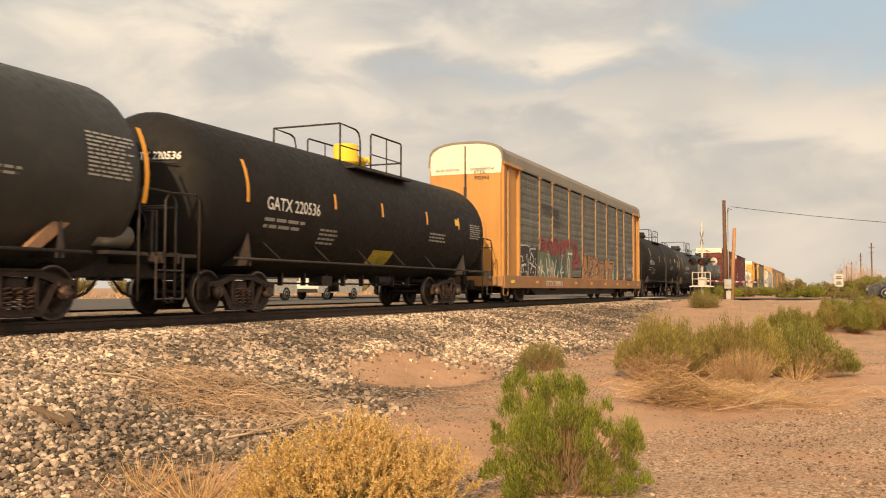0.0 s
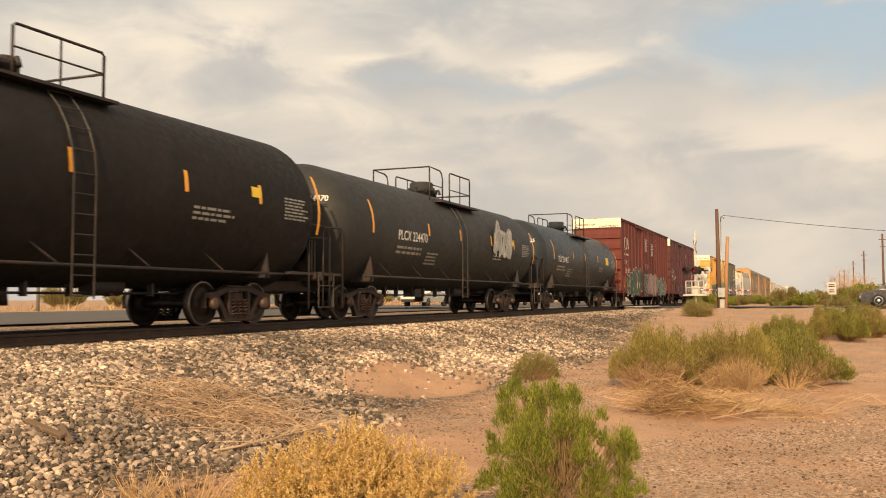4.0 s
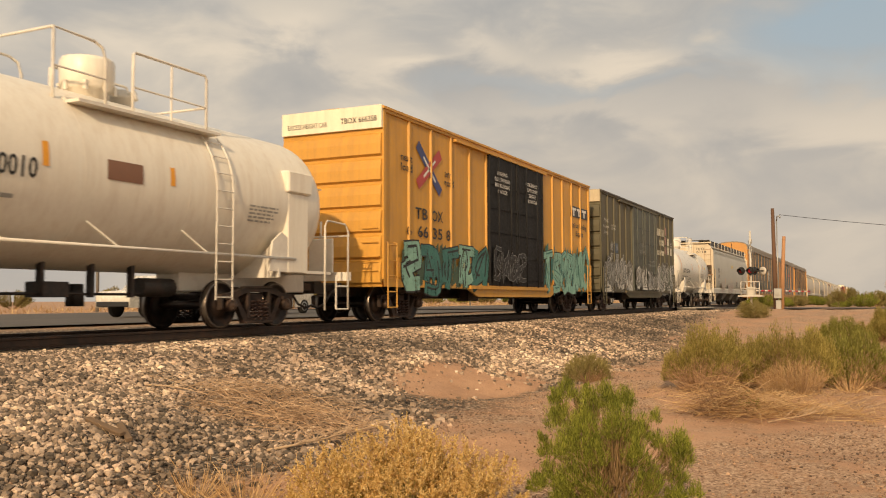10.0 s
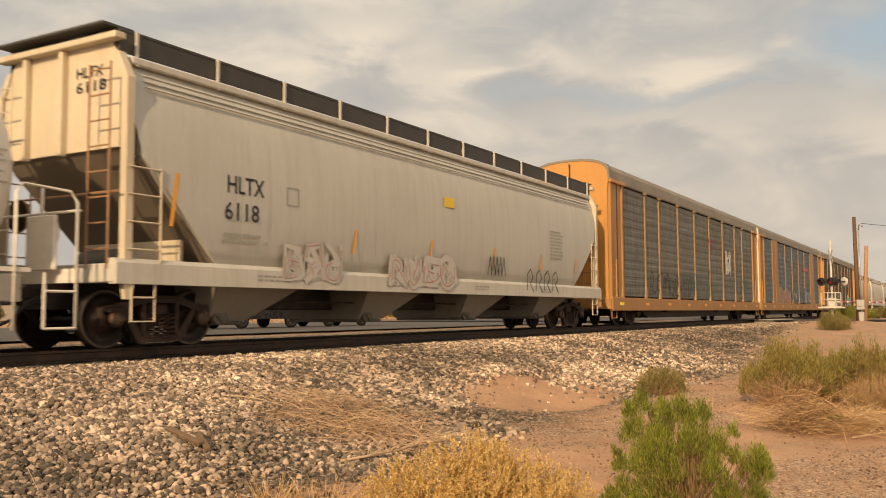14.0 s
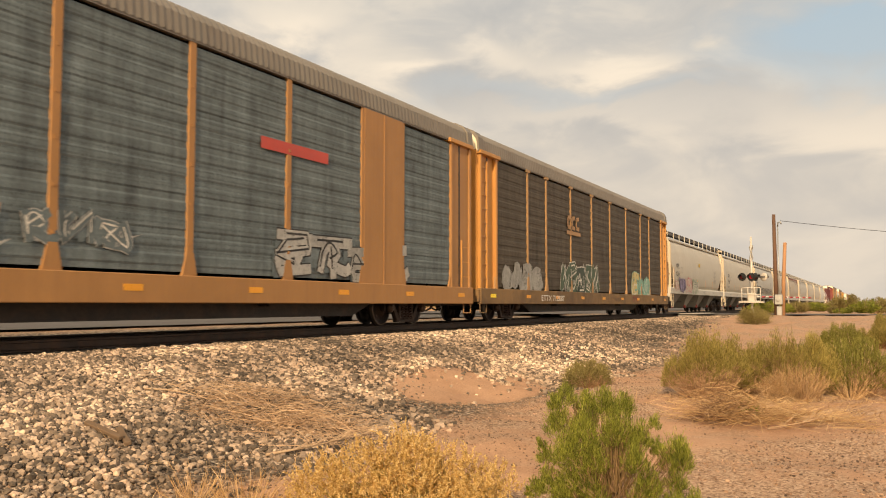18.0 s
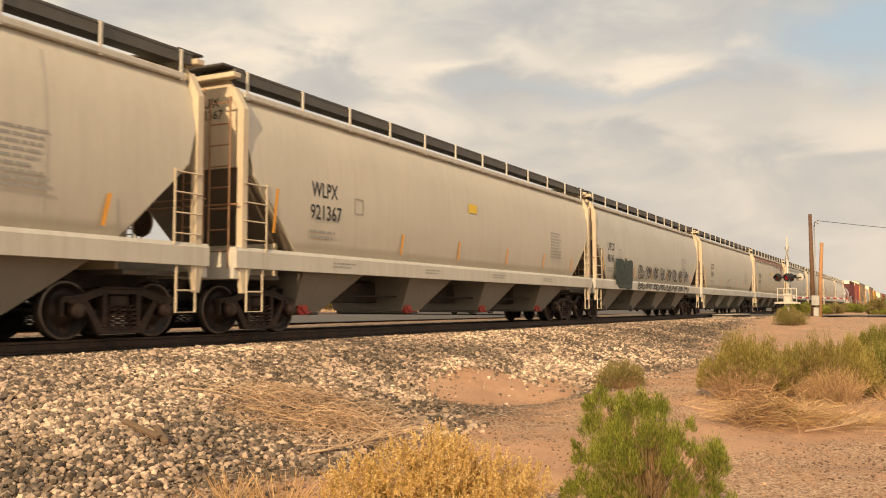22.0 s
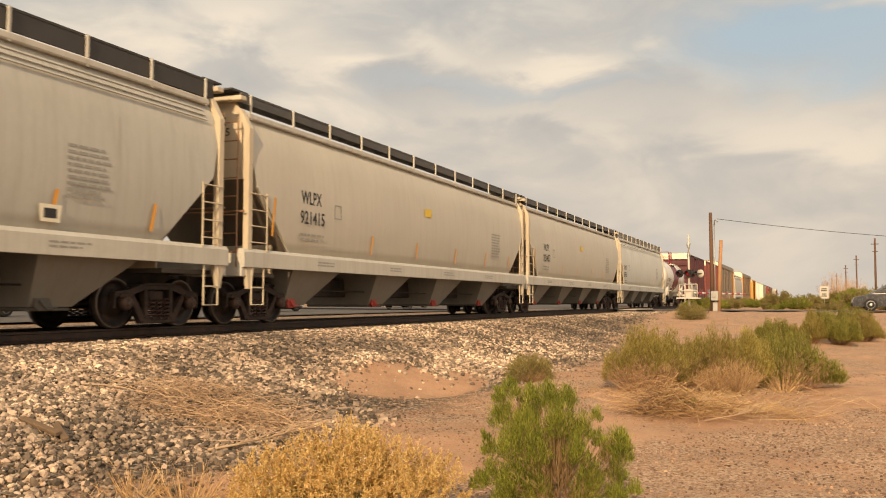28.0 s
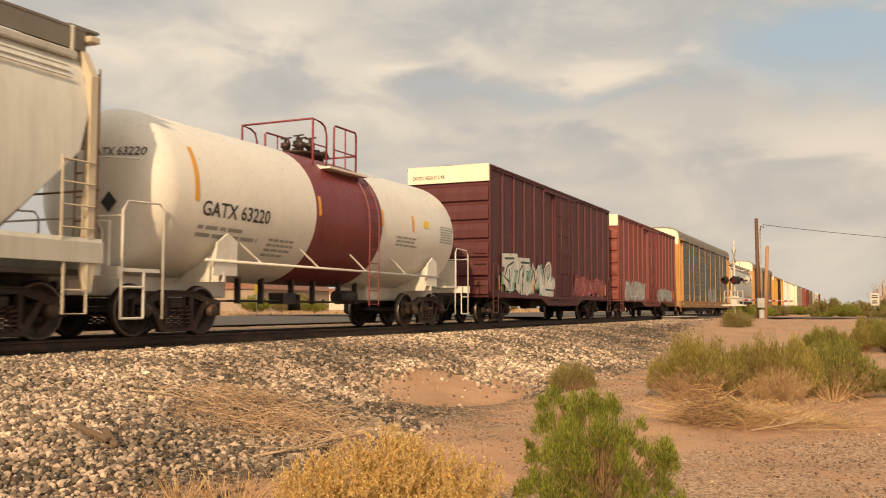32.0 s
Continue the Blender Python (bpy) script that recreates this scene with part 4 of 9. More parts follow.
def corrugated(x, y0, y1, z0, z1, n, depth):
    q = Mesh()
    rows = []
    for k in range(n):
        za, zb = z0 + (z1 - z0) * k / n, z0 + (z1 - z0) * (k + 1) / n
        d = zb - za
        for z, xx in ((za, x), (za + 0.3 * d, x), (za + 0.42 * d, x + depth), (za + 0.88 * d, x + depth)):
            rows.append([(xx, y0, z), (xx, y1, z)])
    rows.append([(x, y0, z1), (x, y1, z1)])
    q.grid(rows, False, False)
    return q


def autorack(s0, L, label, panel, number=None, ends=1.65, wide=(), capped=True, flare=True, roof_m=None, sill_m=None, zcap=4.85, num_z=4.62, end_m=None, plain=False, edges=None):
    """A long enclosed rack car for motor cars: panelled sides between posts, curved roof."""
    car = car_root("autorack", label, "autorack car", s0)
    W = 1.5
    sill_m = sill_m or (rack_tan if plain else rack_brown)
    bay_m = rack_tan if plain else rack_yellow
    for sx in (1, -1):
        a, b = sorted((sx * (W - 0.1), sx * (W + 0.04)))
        part("side_sill", Mesh().box(a, b, 0.05, L - 0.05, 0.56, 1.04, 0.015), sill_m, car)
        a, b = sorted((sx * (W - 0.14), sx * (W - 0.02)))
        part("top_rail", Mesh().box(a, b, 0.1, L - 0.1, 5.2, 5.32), roof_grey, car)
    part("deck", Mesh().box(-W + 0.1, W - 0.1, 0.1, L - 0.1, 0.86, 1.0), black_steel, car)
    part("centre_sill", Mesh().box(-0.35, 0.35, -0.2, L + 0.2, 0.5, 0.86, 0.02).box(-1.2, 1.2, L * 0.3, L * 0.3 + 0.3, 0.5, 0.86).box(-1.2, 1.2, L * 0.65, L * 0.65 + 0.3, 0.5, 0.86), black_steel, car)
    part("under_sill", Mesh().prism([(4.9, 0.6), (5.9, 0.27), (L - 5.9, 0.27), (L - 4.9, 0.6)], "x", -0.6, 0.95), black_steel, car)
    # roof: a flattened arch of ridged sheet
    prof = []
    for k in range(13):
        a = math.pi * k / 12
        prof.append((W * 1.0 * math.copysign(abs(math.cos(a)) ** 0.8, math.cos(a)), 5.25 + 0.8 * math.sin(a) ** 0.55))
    q = Mesh()
    rows = []
    n = int((L - 0.6) / 0.09)
    for k in range(n + 1):
        y = 0.3 + (L - 0.6) * k / n
        d = 0.0 if k % 2 else 0.022
        rows.append([(x * (1 - d * 0.4), y, z - d) for x, z in prof])
    q.grid(rows, False, False)
    part("roof", q, roof_m or roof_grey, car)
    # side panels and posts
    edges = edges or [y * L / 27.2 for y in (1.41, 4.32, 6.28, 9.21, 12.13, 15.04, 17.95, 20.92, 22.88, 25.79)]
    bays = len(edges) - 1
    for sx in (1, -1):
        if sx > 0:
            for k in range(bays):
                y0, bw = edges[k], edges[k + 1] - edges[k]
                w = k in wide
                pm = bay_m if w else panel
                key = ("panel", round(bw, 3), pm.name, w)

                def build(pm=pm, w=w, bw=bw):
                    if w:
                        return fix(Mesh().box(-0.03, 0.02, 0.03, bw - 0.03, 1.02, 5.2).box(0.02, 0.035, bw * 0.5 - 0.03, bw * 0.5 + 0.03, 1.02, 5.2).data("side_panel", pm))
                    q = corrugated(-0.03, 0.02, bw - 0.02, 1.1, 5.14, 13, 0.012)
                    return fix(q.data("side_panel", pm))
                part("side_panel", shared(key, build), None, car, "", pose(W - 0.04, y0, 0))
            for k in range(bays + 1):
                yy = edges[k]

                def build_post():
                    wp = 0.062 if flare else 0.085
                    q = Mesh().box(-0.05, 0.01, -wp, wp, 1.0, 5.2, 0.008)
                    if flare:
                        q.box(-0.04, 0.03, -0.21, 0.21, 5.13, 5.23, 0.008)
                        q.prism([(-0.055, 1.5), (0.055, 1.5), (0.14, 1.0), (-0.14, 1.0)], "x", -0.04, 0.025)
                    for zz in (1.6, 2.3, 3.0, 3.7, 4.4):
                        q.box(0.01, 0.022, -0.03, 0.03, zz - 0.03, zz + 0.03)
                    if not flare:
                        q.prism([(-0.085, 1.45), (0.085, 1.45), (0.19, 1.0), (-0.19, 1.0)], "x", -0.04, 0.018)
                    return fix(q.data("post", rack_post if flare else rack_tan))
                part("post", shared(("post", flare), build_post), None, car, "", pose(W - 0.04, yy, 0))
        else:
            part("far_side", Mesh().box(-W + 0.03, -W + 0.08, ends, L - ends, 1.02, 5.2), panel, car)
    # ends
    for e, sgn in ((0, 1), (L, -1)):
        y_in = edges[0] if sgn > 0 else edges[-1]
        for sx in (1, -1):
            a, b = sorted((e + sgn * 0.12, y_in - sgn * 0.03))
            xa, xb = sorted((sx * (W - (0.05 if plain else 0.12)), sx * (W - 0.2)))
            part("end_bay", Mesh().box(xa, xb, a, b, 1.02, 5.22), bay_m, car)
            q = Mesh()
            for yy in (e + sgn * 0.16, y_in):
                q.box(min(sx * (W - 0.2), sx * W), max(sx * (W - 0.2), sx * W), yy - 0.07, yy + 0.07, 1.0, 5.24, 0.012)
            part("corner_post", q, bay_m, car)
            yg = e + sgn * 0.86
            part("door_gap", Mesh().box(*sorted((sx * (W - 0.12), sx * (W - (0.046 if plain else 0.112)))), yg - 0.05, yg + 0.05, 1.06, 5.16), black_steel, car)
            q = Mesh()
            for k in range(9 if not plain else 3):
                zz = 1.35 + 0.43 * k
                q.box(*sorted((sx * (W - 0.08), sx * (W - 0.045))), *sorted((e + sgn * 0.2, e + sgn * 0.7)), zz - 0.016, zz + 0.016)
            q.box(min(sx * (W - 0.08), sx * (W - 0.02)), max(sx * (W - 0.08), sx * (W - 0.02)), e + sgn * 0.7 - 0.03, e + sgn * 0.7 + 0.03, 1.02, 5.0 if not plain else 2.4)
            part("ladder", q, rack_yellow, car)
            part("roof_bracket", Mesh().box(*sorted((sx * (W - 0.16), sx * (W + 0.05))), *sorted((e + sgn * 0.02, y_in + sgn * 0.22)), 5.16, 5.28, 0.012), rack_yellow, car)
        # doors: two leaves with a dark slot between
        arch = [(x * 0.985, z - 0.02) for x, z in prof if z > 5.42]
        for xa, xb in ((0.035, W - 0.1), (-W + 0.1, -0.035)):
            ya, yb = sorted((e, e + sgn * 0.08))
            q = Mesh().box(xa, xb, ya, yb, 0.98, zcap, 0.012)
            part("end_door", q, end_m or rack_yellow, car)
        top = [(-W + 0.1, zcap), (W - 0.1, zcap), (W - 0.06, 5.22)] + arch + [(-W + 0.06, 5.22)]
        ya, yb = sorted((e, e + sgn * 0.07))
        part("roof_cap", Mesh().prism(top, "y", ya, yb), cap_white if capped else rack_yellow, car, "white-painted excess-height cap" if capped else "")
        part("door_slot", Mesh().box(-0.03, 0.03, min(e + sgn * 0.02, e + sgn * 0.06), max(e + sgn * 0.02, e + sgn * 0.06), 0.98, zcap).tube([(0, e - sgn * 0.04, 1.2), (0, e - sgn * 0.04, 5.9)], 0.026, 6).box(-0.05, 0.05, min(e - sgn * 0.06, e), max(e - sgn * 0.06, e), 3.95, 4.35).box(-0.05, 0.05, min(e - sgn * 0.06, e), max(e - sgn * 0.06, e), 2.2, 2.6), black_steel, car)
        q = Mesh().prism([(x * 1.01, z + 0.03) for x, z in prof] + [(x * 0.97, z - 0.05) for x, z in reversed(prof)], "y", *sorted((e - sgn * 0.02, e + sgn * 0.34)))
        part("roof_hoop", q, roof_m or roof_grey, car)
        q = Mesh().box(-W, W, *sorted((e - sgn * 0.05, e + sgn * 0.15)), 0.62, 1.0, 0.02)
        for sx in (1, -1):
            ladder(q, sx * (W - 0.03), *sorted((e + sgn * 0.1, e + sgn * 0.6)), 0.3, 0.6, 2, 0.018)
            for yy in (e + sgn * 0.1, e + sgn * 0.6):
                q.tube([(sx * (W - 0.03), yy, 0.3), (sx * (W - 0.03), yy, 0.7)], 0.018, 5)
        part("end_sill", q, sill_m, car)
        if capped and sgn > 0:
            for xx in (-1.2, 0.2):
                lettering("EXCESS HEIGHT CAR", car, e - 0.012, zcap + 0.12, 0.09, letter_black, x=xx, width=0.95, face="y")
    if number:
        lettering(number[0], car, -0.02, num_z + 0.2, 0.13, letter_black, x=0.35, width=0.45, face="y")
        lettering(number[1], car, -0.02, num_z, 0.13, letter_black, x=0.35, width=0.6, face="y")
        lettering(" ".join(number), car, L * 0.2, 0.68, 0.2, letter_white, x=W + 0.052, width=2.6)
    # reflectors along the sill
    for k in range(9):
        yy = 0.8 + (L - 1.9) * k / 8
        part("reflector", Mesh().box(W + 0.041, W + 0.047, yy, yy + 0.42, 0.76, 0.87), reflect if k else reflect_y, car)
    running_gear(car, L, -0.2, 3.35)
    return car


def boxcar(s0, L, label, side_m, door, door_m, H=5.3, ribs=16, cap=True, roof_m=None, hribs=False, end_m=None, sill=0.86, groove=False):
    """A boxcar: ribbed sides, sliding doors (list of y spans), ridged ends."""
    car = car_root("boxcar", label, "boxcar", s0)
    W = 1.5
    end_m = end_m or side_m
    d0, d1 = door[0][0], door[-1][1]
    body = Mesh().box(-W + 0.055, W - 0.055, 0.08, L - 0.08, sill + 0.1, H - 0.06)
    part("body", body, side_m, car)
    for sx in (1, -1):
        x0, x1 = sorted((sx * (W - 0.06), sx * W))
        q = Mesh().box(x0, x1, 0.0, L, sill, sill + 0.2, 0.01).box(x0, x1, 0.0, L, H - 0.2, H - 0.04, 0.01)
        # deeper sill below the door
        q.prism([(d0 - 1.6, sill), (d0 - 0.8, sill - 0.24), (d1 + 0.8, sill - 0.24), (d1 + 1.6, sill)], "x", min(x0, x1), max(x0, x1))
        part("side_sill", q, side_m, car)
        xs = []
        for a, b in ((0.1, d0 - 0.1), (d1 + 0.1, L - 0.1)):
            n = max(2, round(ribs * (b - a) / L))
            xs += [a + (b - a) * k / n for k in range(n + 1)]
        for y in xs:
            def build_rib():
                return fix(Mesh().prism([(-0.03, -0.05), (0.03, -0.026), (0.03, 0.026), (-0.03, 0.05)], "z", sill + 0.2, H - 0.2).data("rib", side_m))
            part("rib", shared(("rib", side_m.name, H, sill), build_rib), None, car, "", pose(sx * (W - 0.03), y, 0, 0, 0, 0 if sx > 0 else 180))
        if hribs and sx > 0:
            for zz in (1.95, 2.95, 3.75, 4.55):
                for ya, yb in ((0.1, d0 - 0.1), (d1 + 0.1, L - 0.1)):
                    part("girt", Mesh().box(W - 0.04, W - 0.008, ya, yb, zz - 0.035, zz + 0.035), side_m, car)
    for a, b in door:
        q = Mesh().box(W - 0.07, W + 0.02, a, b, sill + 0.12, H - 0.3, 0.012)
        dd = part("door", q, door_m, car)
        for zz in (sill + 0.35, 1.95, 2.7, 3.45, 4.2):
            part("door_rib", Mesh().box(W + 0.02, W + 0.05, a + 0.1, b - 0.1, zz - 0.03, zz + 0.03), door_m, dd)
        for yy in (a + 0.05, b - 0.05):
            part("door_stile", Mesh().box(W + 0.02, W + 0.055, yy - 0.04, yy + 0.04, sill + 0.12, H - 0.3), door_m, dd)
        for yy in (a + 0.28 * (b - a), a + 0.72 * (b - a)):
            q = Mesh()
            q.tube([(W + 0.085, yy, sill + 0.1), (W + 0.085, yy, H - 0.3)], 0.022, 6)
            q.box(W + 0.05, W + 0.11, yy - 0.05, yy + 0.05, 1.9, 2.0).box(W + 0.05, W + 0.11, yy - 0.05, yy + 0.05, 3.9, 4.0)
            q.tube([(W + 0.11, yy, 1.75), (W + 0.11, yy + 0.45, 1.72)], 0.018, 5)
            part("lock_rod", q, door_m, dd)
    part("door_track", Mesh().box(W - 0.05, W + 0.07, d0 - (d1 - d0) * 0.5, d1 + 0.4, H - 0.3, H - 0.22), side_m, car)
    part("door_track", Mesh().box(W - 0.05, W + 0.07, d0 - (d1 - d0) * 0.3, d1 + 0.4, sill + 0.0, sill + 0.1), side_m, car)
    # roof with cross seams
    q = Mesh()
    pr = [(-W - 0.03, H - 0.06), (0, H + 0.0), (W + 0.03, H - 0.06), (W + 0.03, H - 0.12), (-W - 0.03, H - 0.12)]
    q.prism(pr, "y", -0.03, L + 0.03)
    k = 0.9
    while k < L:
        q.prism([(-W - 0.03, H - 0.055), (0, H + 0.03), (W + 0.03, H - 0.05), (0, H - 0.03)], "y", k - 0.03, k + 0.03)
        k += 1.15
    part("roof", q, roof_m or side_m, car)
    for e, sgn in ((0, 1), (L, -1)):
        q = Mesh().box(-W, W, *sorted((e, e + sgn * 0.1)), sill, H - 0.05, 0.01)
        part("end_wall", q, end_m, car)
        hp = (H - 0.72 - sill) / 6

        def build_panel(hp=hp):
            return fix(Mesh().prism([(0.0, 0.0), (-0.085, 0.05), (-0.085, hp * 0.5), (-0.05, hp - 0.1), (0.0, hp - 0.055)], "x", -W + 0.05, W - 0.05).data("end_panel", end_m))
        for k in range(6):
            part("end_panel", shared(("end", end_m.name, round(hp, 3)), build_panel), None, car, "", pose(0, e, sill + 0.06 + k * hp, 0, 0, 0 if sgn > 0 else 180))
        if cap:
            ya, yb = sorted((e - sgn * 0.085, e - sgn * 0.001))
            part("cap", Mesh().box(-W + 0.02, W - 0.02, ya, yb, H - 0.6, H - 0.03), cap_white, car, "white excess-height cap")
            if sgn > 0:
                lettering("EXCESS HEIGHT CAR", car, e - 0.09, H - 0.46, 0.12, letter_black, x=-1.3, width=1.2, face="y")
        q = Mesh()
        for sx in (1, -1):
            ladder(q, sx * (W + 0.05), *sorted((e + sgn * 0.12, e + sgn * 0.58)), 0.36, 1.9, 5, 0.016)
            for yy in (e + sgn * 0.12, e + sgn * 0.58):
                q.tube([(sx * (W + 0.05), yy, 0.34), (sx * (W + 0.05), yy, 1.95), (sx * (W - 0.04), yy, 1.97)], 0.018, 5)
            ladder(q, e - sgn * 0.12, *sorted((sx * 0.95, sx * 1.4)), 0.9, 2.3, 5, 0.016, axis="x")
        q.tube([(-1.4, e - sgn * 0.16, 1.5), (1.4, e - sgn * 0.16, 1.5)], 0.016, 5)
        part("grab_iron", q, end_m, car)
    part("centre_sill", Mesh().box(-0.32, 0.32, -0.1, L + 0.1, 0.62, 0.98, 0.02).box(0.5, 0.9, L * 0.36, L * 0.36 + 0.8, 0.5, 0.86).tube([(0.6, 3, 0.6), (0.6, L - 3, 0.6)], 0.025, 5), black_steel, car)
    for k in range(5):
        yy = 0.7 + (L - 1.6) * k / 4
        part("reflector", Mesh().box(W + 0.002, W + 0.012, yy, yy + 0.12, sill + 0.25, sill + 0.75), reflect, car)
    running_gear(car, L, -0.15, 1.8)
    return car


def hopper(s0, L, label, paint_m, mark=None, bays=4, ribbed=False, gates=None, sill_z=(1.2, 1.58), placard=True, seed=0, stencil=True, stripe=True, walk_m=None, mark_y=2.2, mark_z=2.74):
    """A covered grain hopper: bulging sides, side sill, roof walk, sloping ends and bottom bays."""
    s0, L = s0 - 0.55, L + 0.6
    car = car_root("covered_hopper", label, "hopper car", s0)
    W = 1.55
    top, z0 = 4.42, sill_z[1]
    prof = [(W - 0.1, z0 - 0.1), (W - 0.02, z0 + 0.25), (W + 0.03, z0 + 0.9), (W + 0.03, 2.9), (W - 0.02, 3.6), (W - 0.14, 4.15), (W - 0.3, top), (0.55, top + 0.24), (0.25, top + 0.3)]
    full = prof + [(-x, z) for x, z in reversed(prof)]
    q = Mesh()
    rows = []
    n = 30
    for k in range(n + 1):
        y = 0.75 + (L - 1.5) * k / n
        d = 0.0
        if not ribbed:
            d = 0.0045 * math.sin(k * 2.1) if 0 < k < n else 0
        rows.append([(x * (1 + d * 0.6), y, z) for x, z in full])
    # slope the lower corners in at both ends
    for k, f in ((0, 1), (n, -1)):
        rows[k] = [(x, (0.28 if f > 0 else L - 0.28) + f * max(0, (3.1 - z)) * 1.05, z) for x, z in full]
    for k, f in ((1, 1), (n - 1, -1)):
        base = 0.75 + (L - 1.5) * k / n
        rows[k] = [(x, (max(base, 0.32 + max(0, 3.1 - z) * 1.05 + 0.02) if f > 0 else min(base, L - 0.32 - max(0, 3.1 - z) * 1.05 - 0.02)), z) for x, z in full]
    for k, f in ((2, 1), (n - 2, -1), (3, 1), (n - 3, -1)):
        base = 0.75 + (L - 1.5) * k / n
        rows[k] = [(x, (max(base, 0.34 + max(0, 3.1 - z) * 1.05 + 0.02 * k) if f > 0 else min(base, L - 0.34 - max(0, 3.1 - z) * 1.05 - 0.02 * (n - k))), z) for x, z in full]
    q.grid(rows, True, True)
    for k in (0, n):
        q.add(rows[k], [tuple(range(len(full)))])
    body = part("body", q, paint_m, car)
    if ribbed:
        q = Mesh()
        for zz in (4.02, 4.12, 4.22):
            x = W - 0.06 - (zz - 4.0) * 0.5
            q.tube([(x, 0.6, zz), (x, L - 0.6, zz)], 0.018, 5)
        part("top_bead", q, paint_m, body)
    # faint weld seams down the side
    for k in range(1, 6):
        yy = L * k / 6
        q = Mesh()
        pts = [(x + 0.004, yy, z) for x, z in prof[1:7]]
        for (a, b), (c, d) in zip([(p[0], p[2]) for p in pts], [(p[0], p[2]) for p in pts[1:]]):
            q.add([(a, yy - 0.02, b), (a, yy + 0.02, b), (c, yy + 0.02, d), (c, yy - 0.02, d)], [(0, 1, 2, 3)])
        part("weld_seam", q, paint_m, body)
    for sx in (1, -1):
        a, b = sorted((sx * (W - 0.12), sx * (W + 0.06)))
        part("side_sill", Mesh().prism([(a, sill_z[0]), (b, sill_z[0]), (b, sill_z[1] - 0.06), ((a if sx > 0 else b) , sill_z[1]), (a, sill_z[1] - (0.06 if sx < 0 else 0))] if sx < 0 else [(a, sill_z[0]), (b, sill_z[0]), (b, sill_z[1] - 0.07), (b - 0.05, sill_z[1]), (a, sill_z[1])], "y", 0.0, L), hop_sill, car)
        a, b = sorted((sx * (W - 0.32), sx * (W - 0.16)))
        part("top_chord", Mesh().box(a, b, 0.4, L - 0.4, top - 0.06, top + 0.06, 0.02), hop_sill, car)
    # ends: upright end sheet with ribs, slope sheet coloured dark for shade, corner ladders, platform
    for e, sgn in ((0, 1), (L, -1)):
        sheet = [(-W + 0.02, 3.05), (W - 0.02, 3.05), (W - 0.02, 4.15), (W - 0.2, top + 0.02), (1.15, top + 0.3), (-1.15, top + 0.3), (-W + 0.2, top + 0.02), (-W + 0.02, 4.15)]
        part("end_sheet", Mesh().prism(sheet, "y", *sorted((e + sgn * 0.2, e + sgn * 0.26))), hop_end, car)
        for xx in (-0.8, 0.1):
            part("end_rib", Mesh().box(xx - 0.05, xx + 0.05, *sorted((e + sgn * 0.08, e + sgn * 0.2)), 3.0, top + 0.26, 0.012), hop_end, car)
        part("end_beam", Mesh().box(-W + 0.1, W - 0.1, *sorted((e + sgn * 0.02, e + sgn * 0.22)), top + 0.26, top + 0.36, 0.012), hop_end, car)
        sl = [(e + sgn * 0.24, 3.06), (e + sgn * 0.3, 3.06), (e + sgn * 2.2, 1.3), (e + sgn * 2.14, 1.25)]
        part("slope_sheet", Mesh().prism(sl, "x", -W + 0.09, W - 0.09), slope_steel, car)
        part("end_beam", Mesh().box(-W, W, *sorted((e - sgn * 0.02, e + sgn * 0.16)), 1.0, sill_z[1] - 0.08, 0.015), hop_sill, car)
        part("shear_plate", Mesh().box(-1.2, 1.2, *sorted((e + sgn * 1.62, e + sgn * 1.66)), 1.1, 1.95), hop_end, car)
        for sx in (1, -1):
            post = [(sx * (W - 0.1), 1.2), (sx * (W + 0.03), 1.2), (sx * (W + 0.03), 4.1), (sx * (W - 0.2), top + 0.1), (sx * (W - 0.3), top + 0.1), (sx * (W - 0.1), 4.05)]
            part("corner_post", Mesh().prism(post, "y", *sorted((e + sgn * 0.16, e + sgn * 0.3))), hop_end, car)
            part("jack_pad", Mesh().prism([(e + sgn * 0.1, 1.25), (e + sgn * 0.42, 1.25), (e + sgn * 0.3, 0.75), (e + sgn * 0.2, 0.75)], "x", *sorted((sx * (W - 0.06), sx * (W + 0.03)))), hop_end, car)
            q = Mesh()
            q.tube([(sx * (W + 0.05), e + sgn * 0.82, sill_z[1] - 0.05), (sx * (W + 0.05), e + sgn * 0.82, 2.78)], 0.018, 5)
            ladder(q, sx * (W + 0.05), *sorted((e + sgn * 0.2, e + sgn * 0.84)), sill_z[1] + 0.14, 2.74, 4, 0.014)
            part("ladder", q, hop_end, car)
            q = Mesh()
            q.tube([(sx * (W + 0.03), e + sgn * 0.3, sill_z[0] + 0.05), (sx * (W + 0.03), e + sgn * 0.3, 0.42), (sx * (W + 0.03), e + sgn * 0.74, 0.42), (sx * (W + 0.03), e + sgn * 0.74, sill_z[0] + 0.05)], 0.02, 5)
            q.tube([(sx * (W + 0.03), e + sgn * 0.3, 0.78), (sx * (W + 0.03), e + sgn * 0.74, 0.78)], 0.016, 5)
            part("step", q, hop_end, car)
            q = Mesh()
            for xx in (sx * 0.95, sx * 1.42):
                q.tube([(xx, e - sgn * 0.02, 1.2), (xx, e - sgn * 0.02, 4.3)], 0.018, 5)
            ladder(q, e - sgn * 0.02, *sorted((sx * 0.95, sx * 1.42)), 1.5, 4.2, 8, 0.015, axis="x")
            part("end_ladder", q, rust_steel if sx > 0 else hop_end, car)
        q = Mesh()
        q.box(-1.3, 1.3, *sorted((e + sgn * 0.05, e + sgn * 1.6)), 1.02, 1.1)
        part("end_platform", q, hop_dark, car)
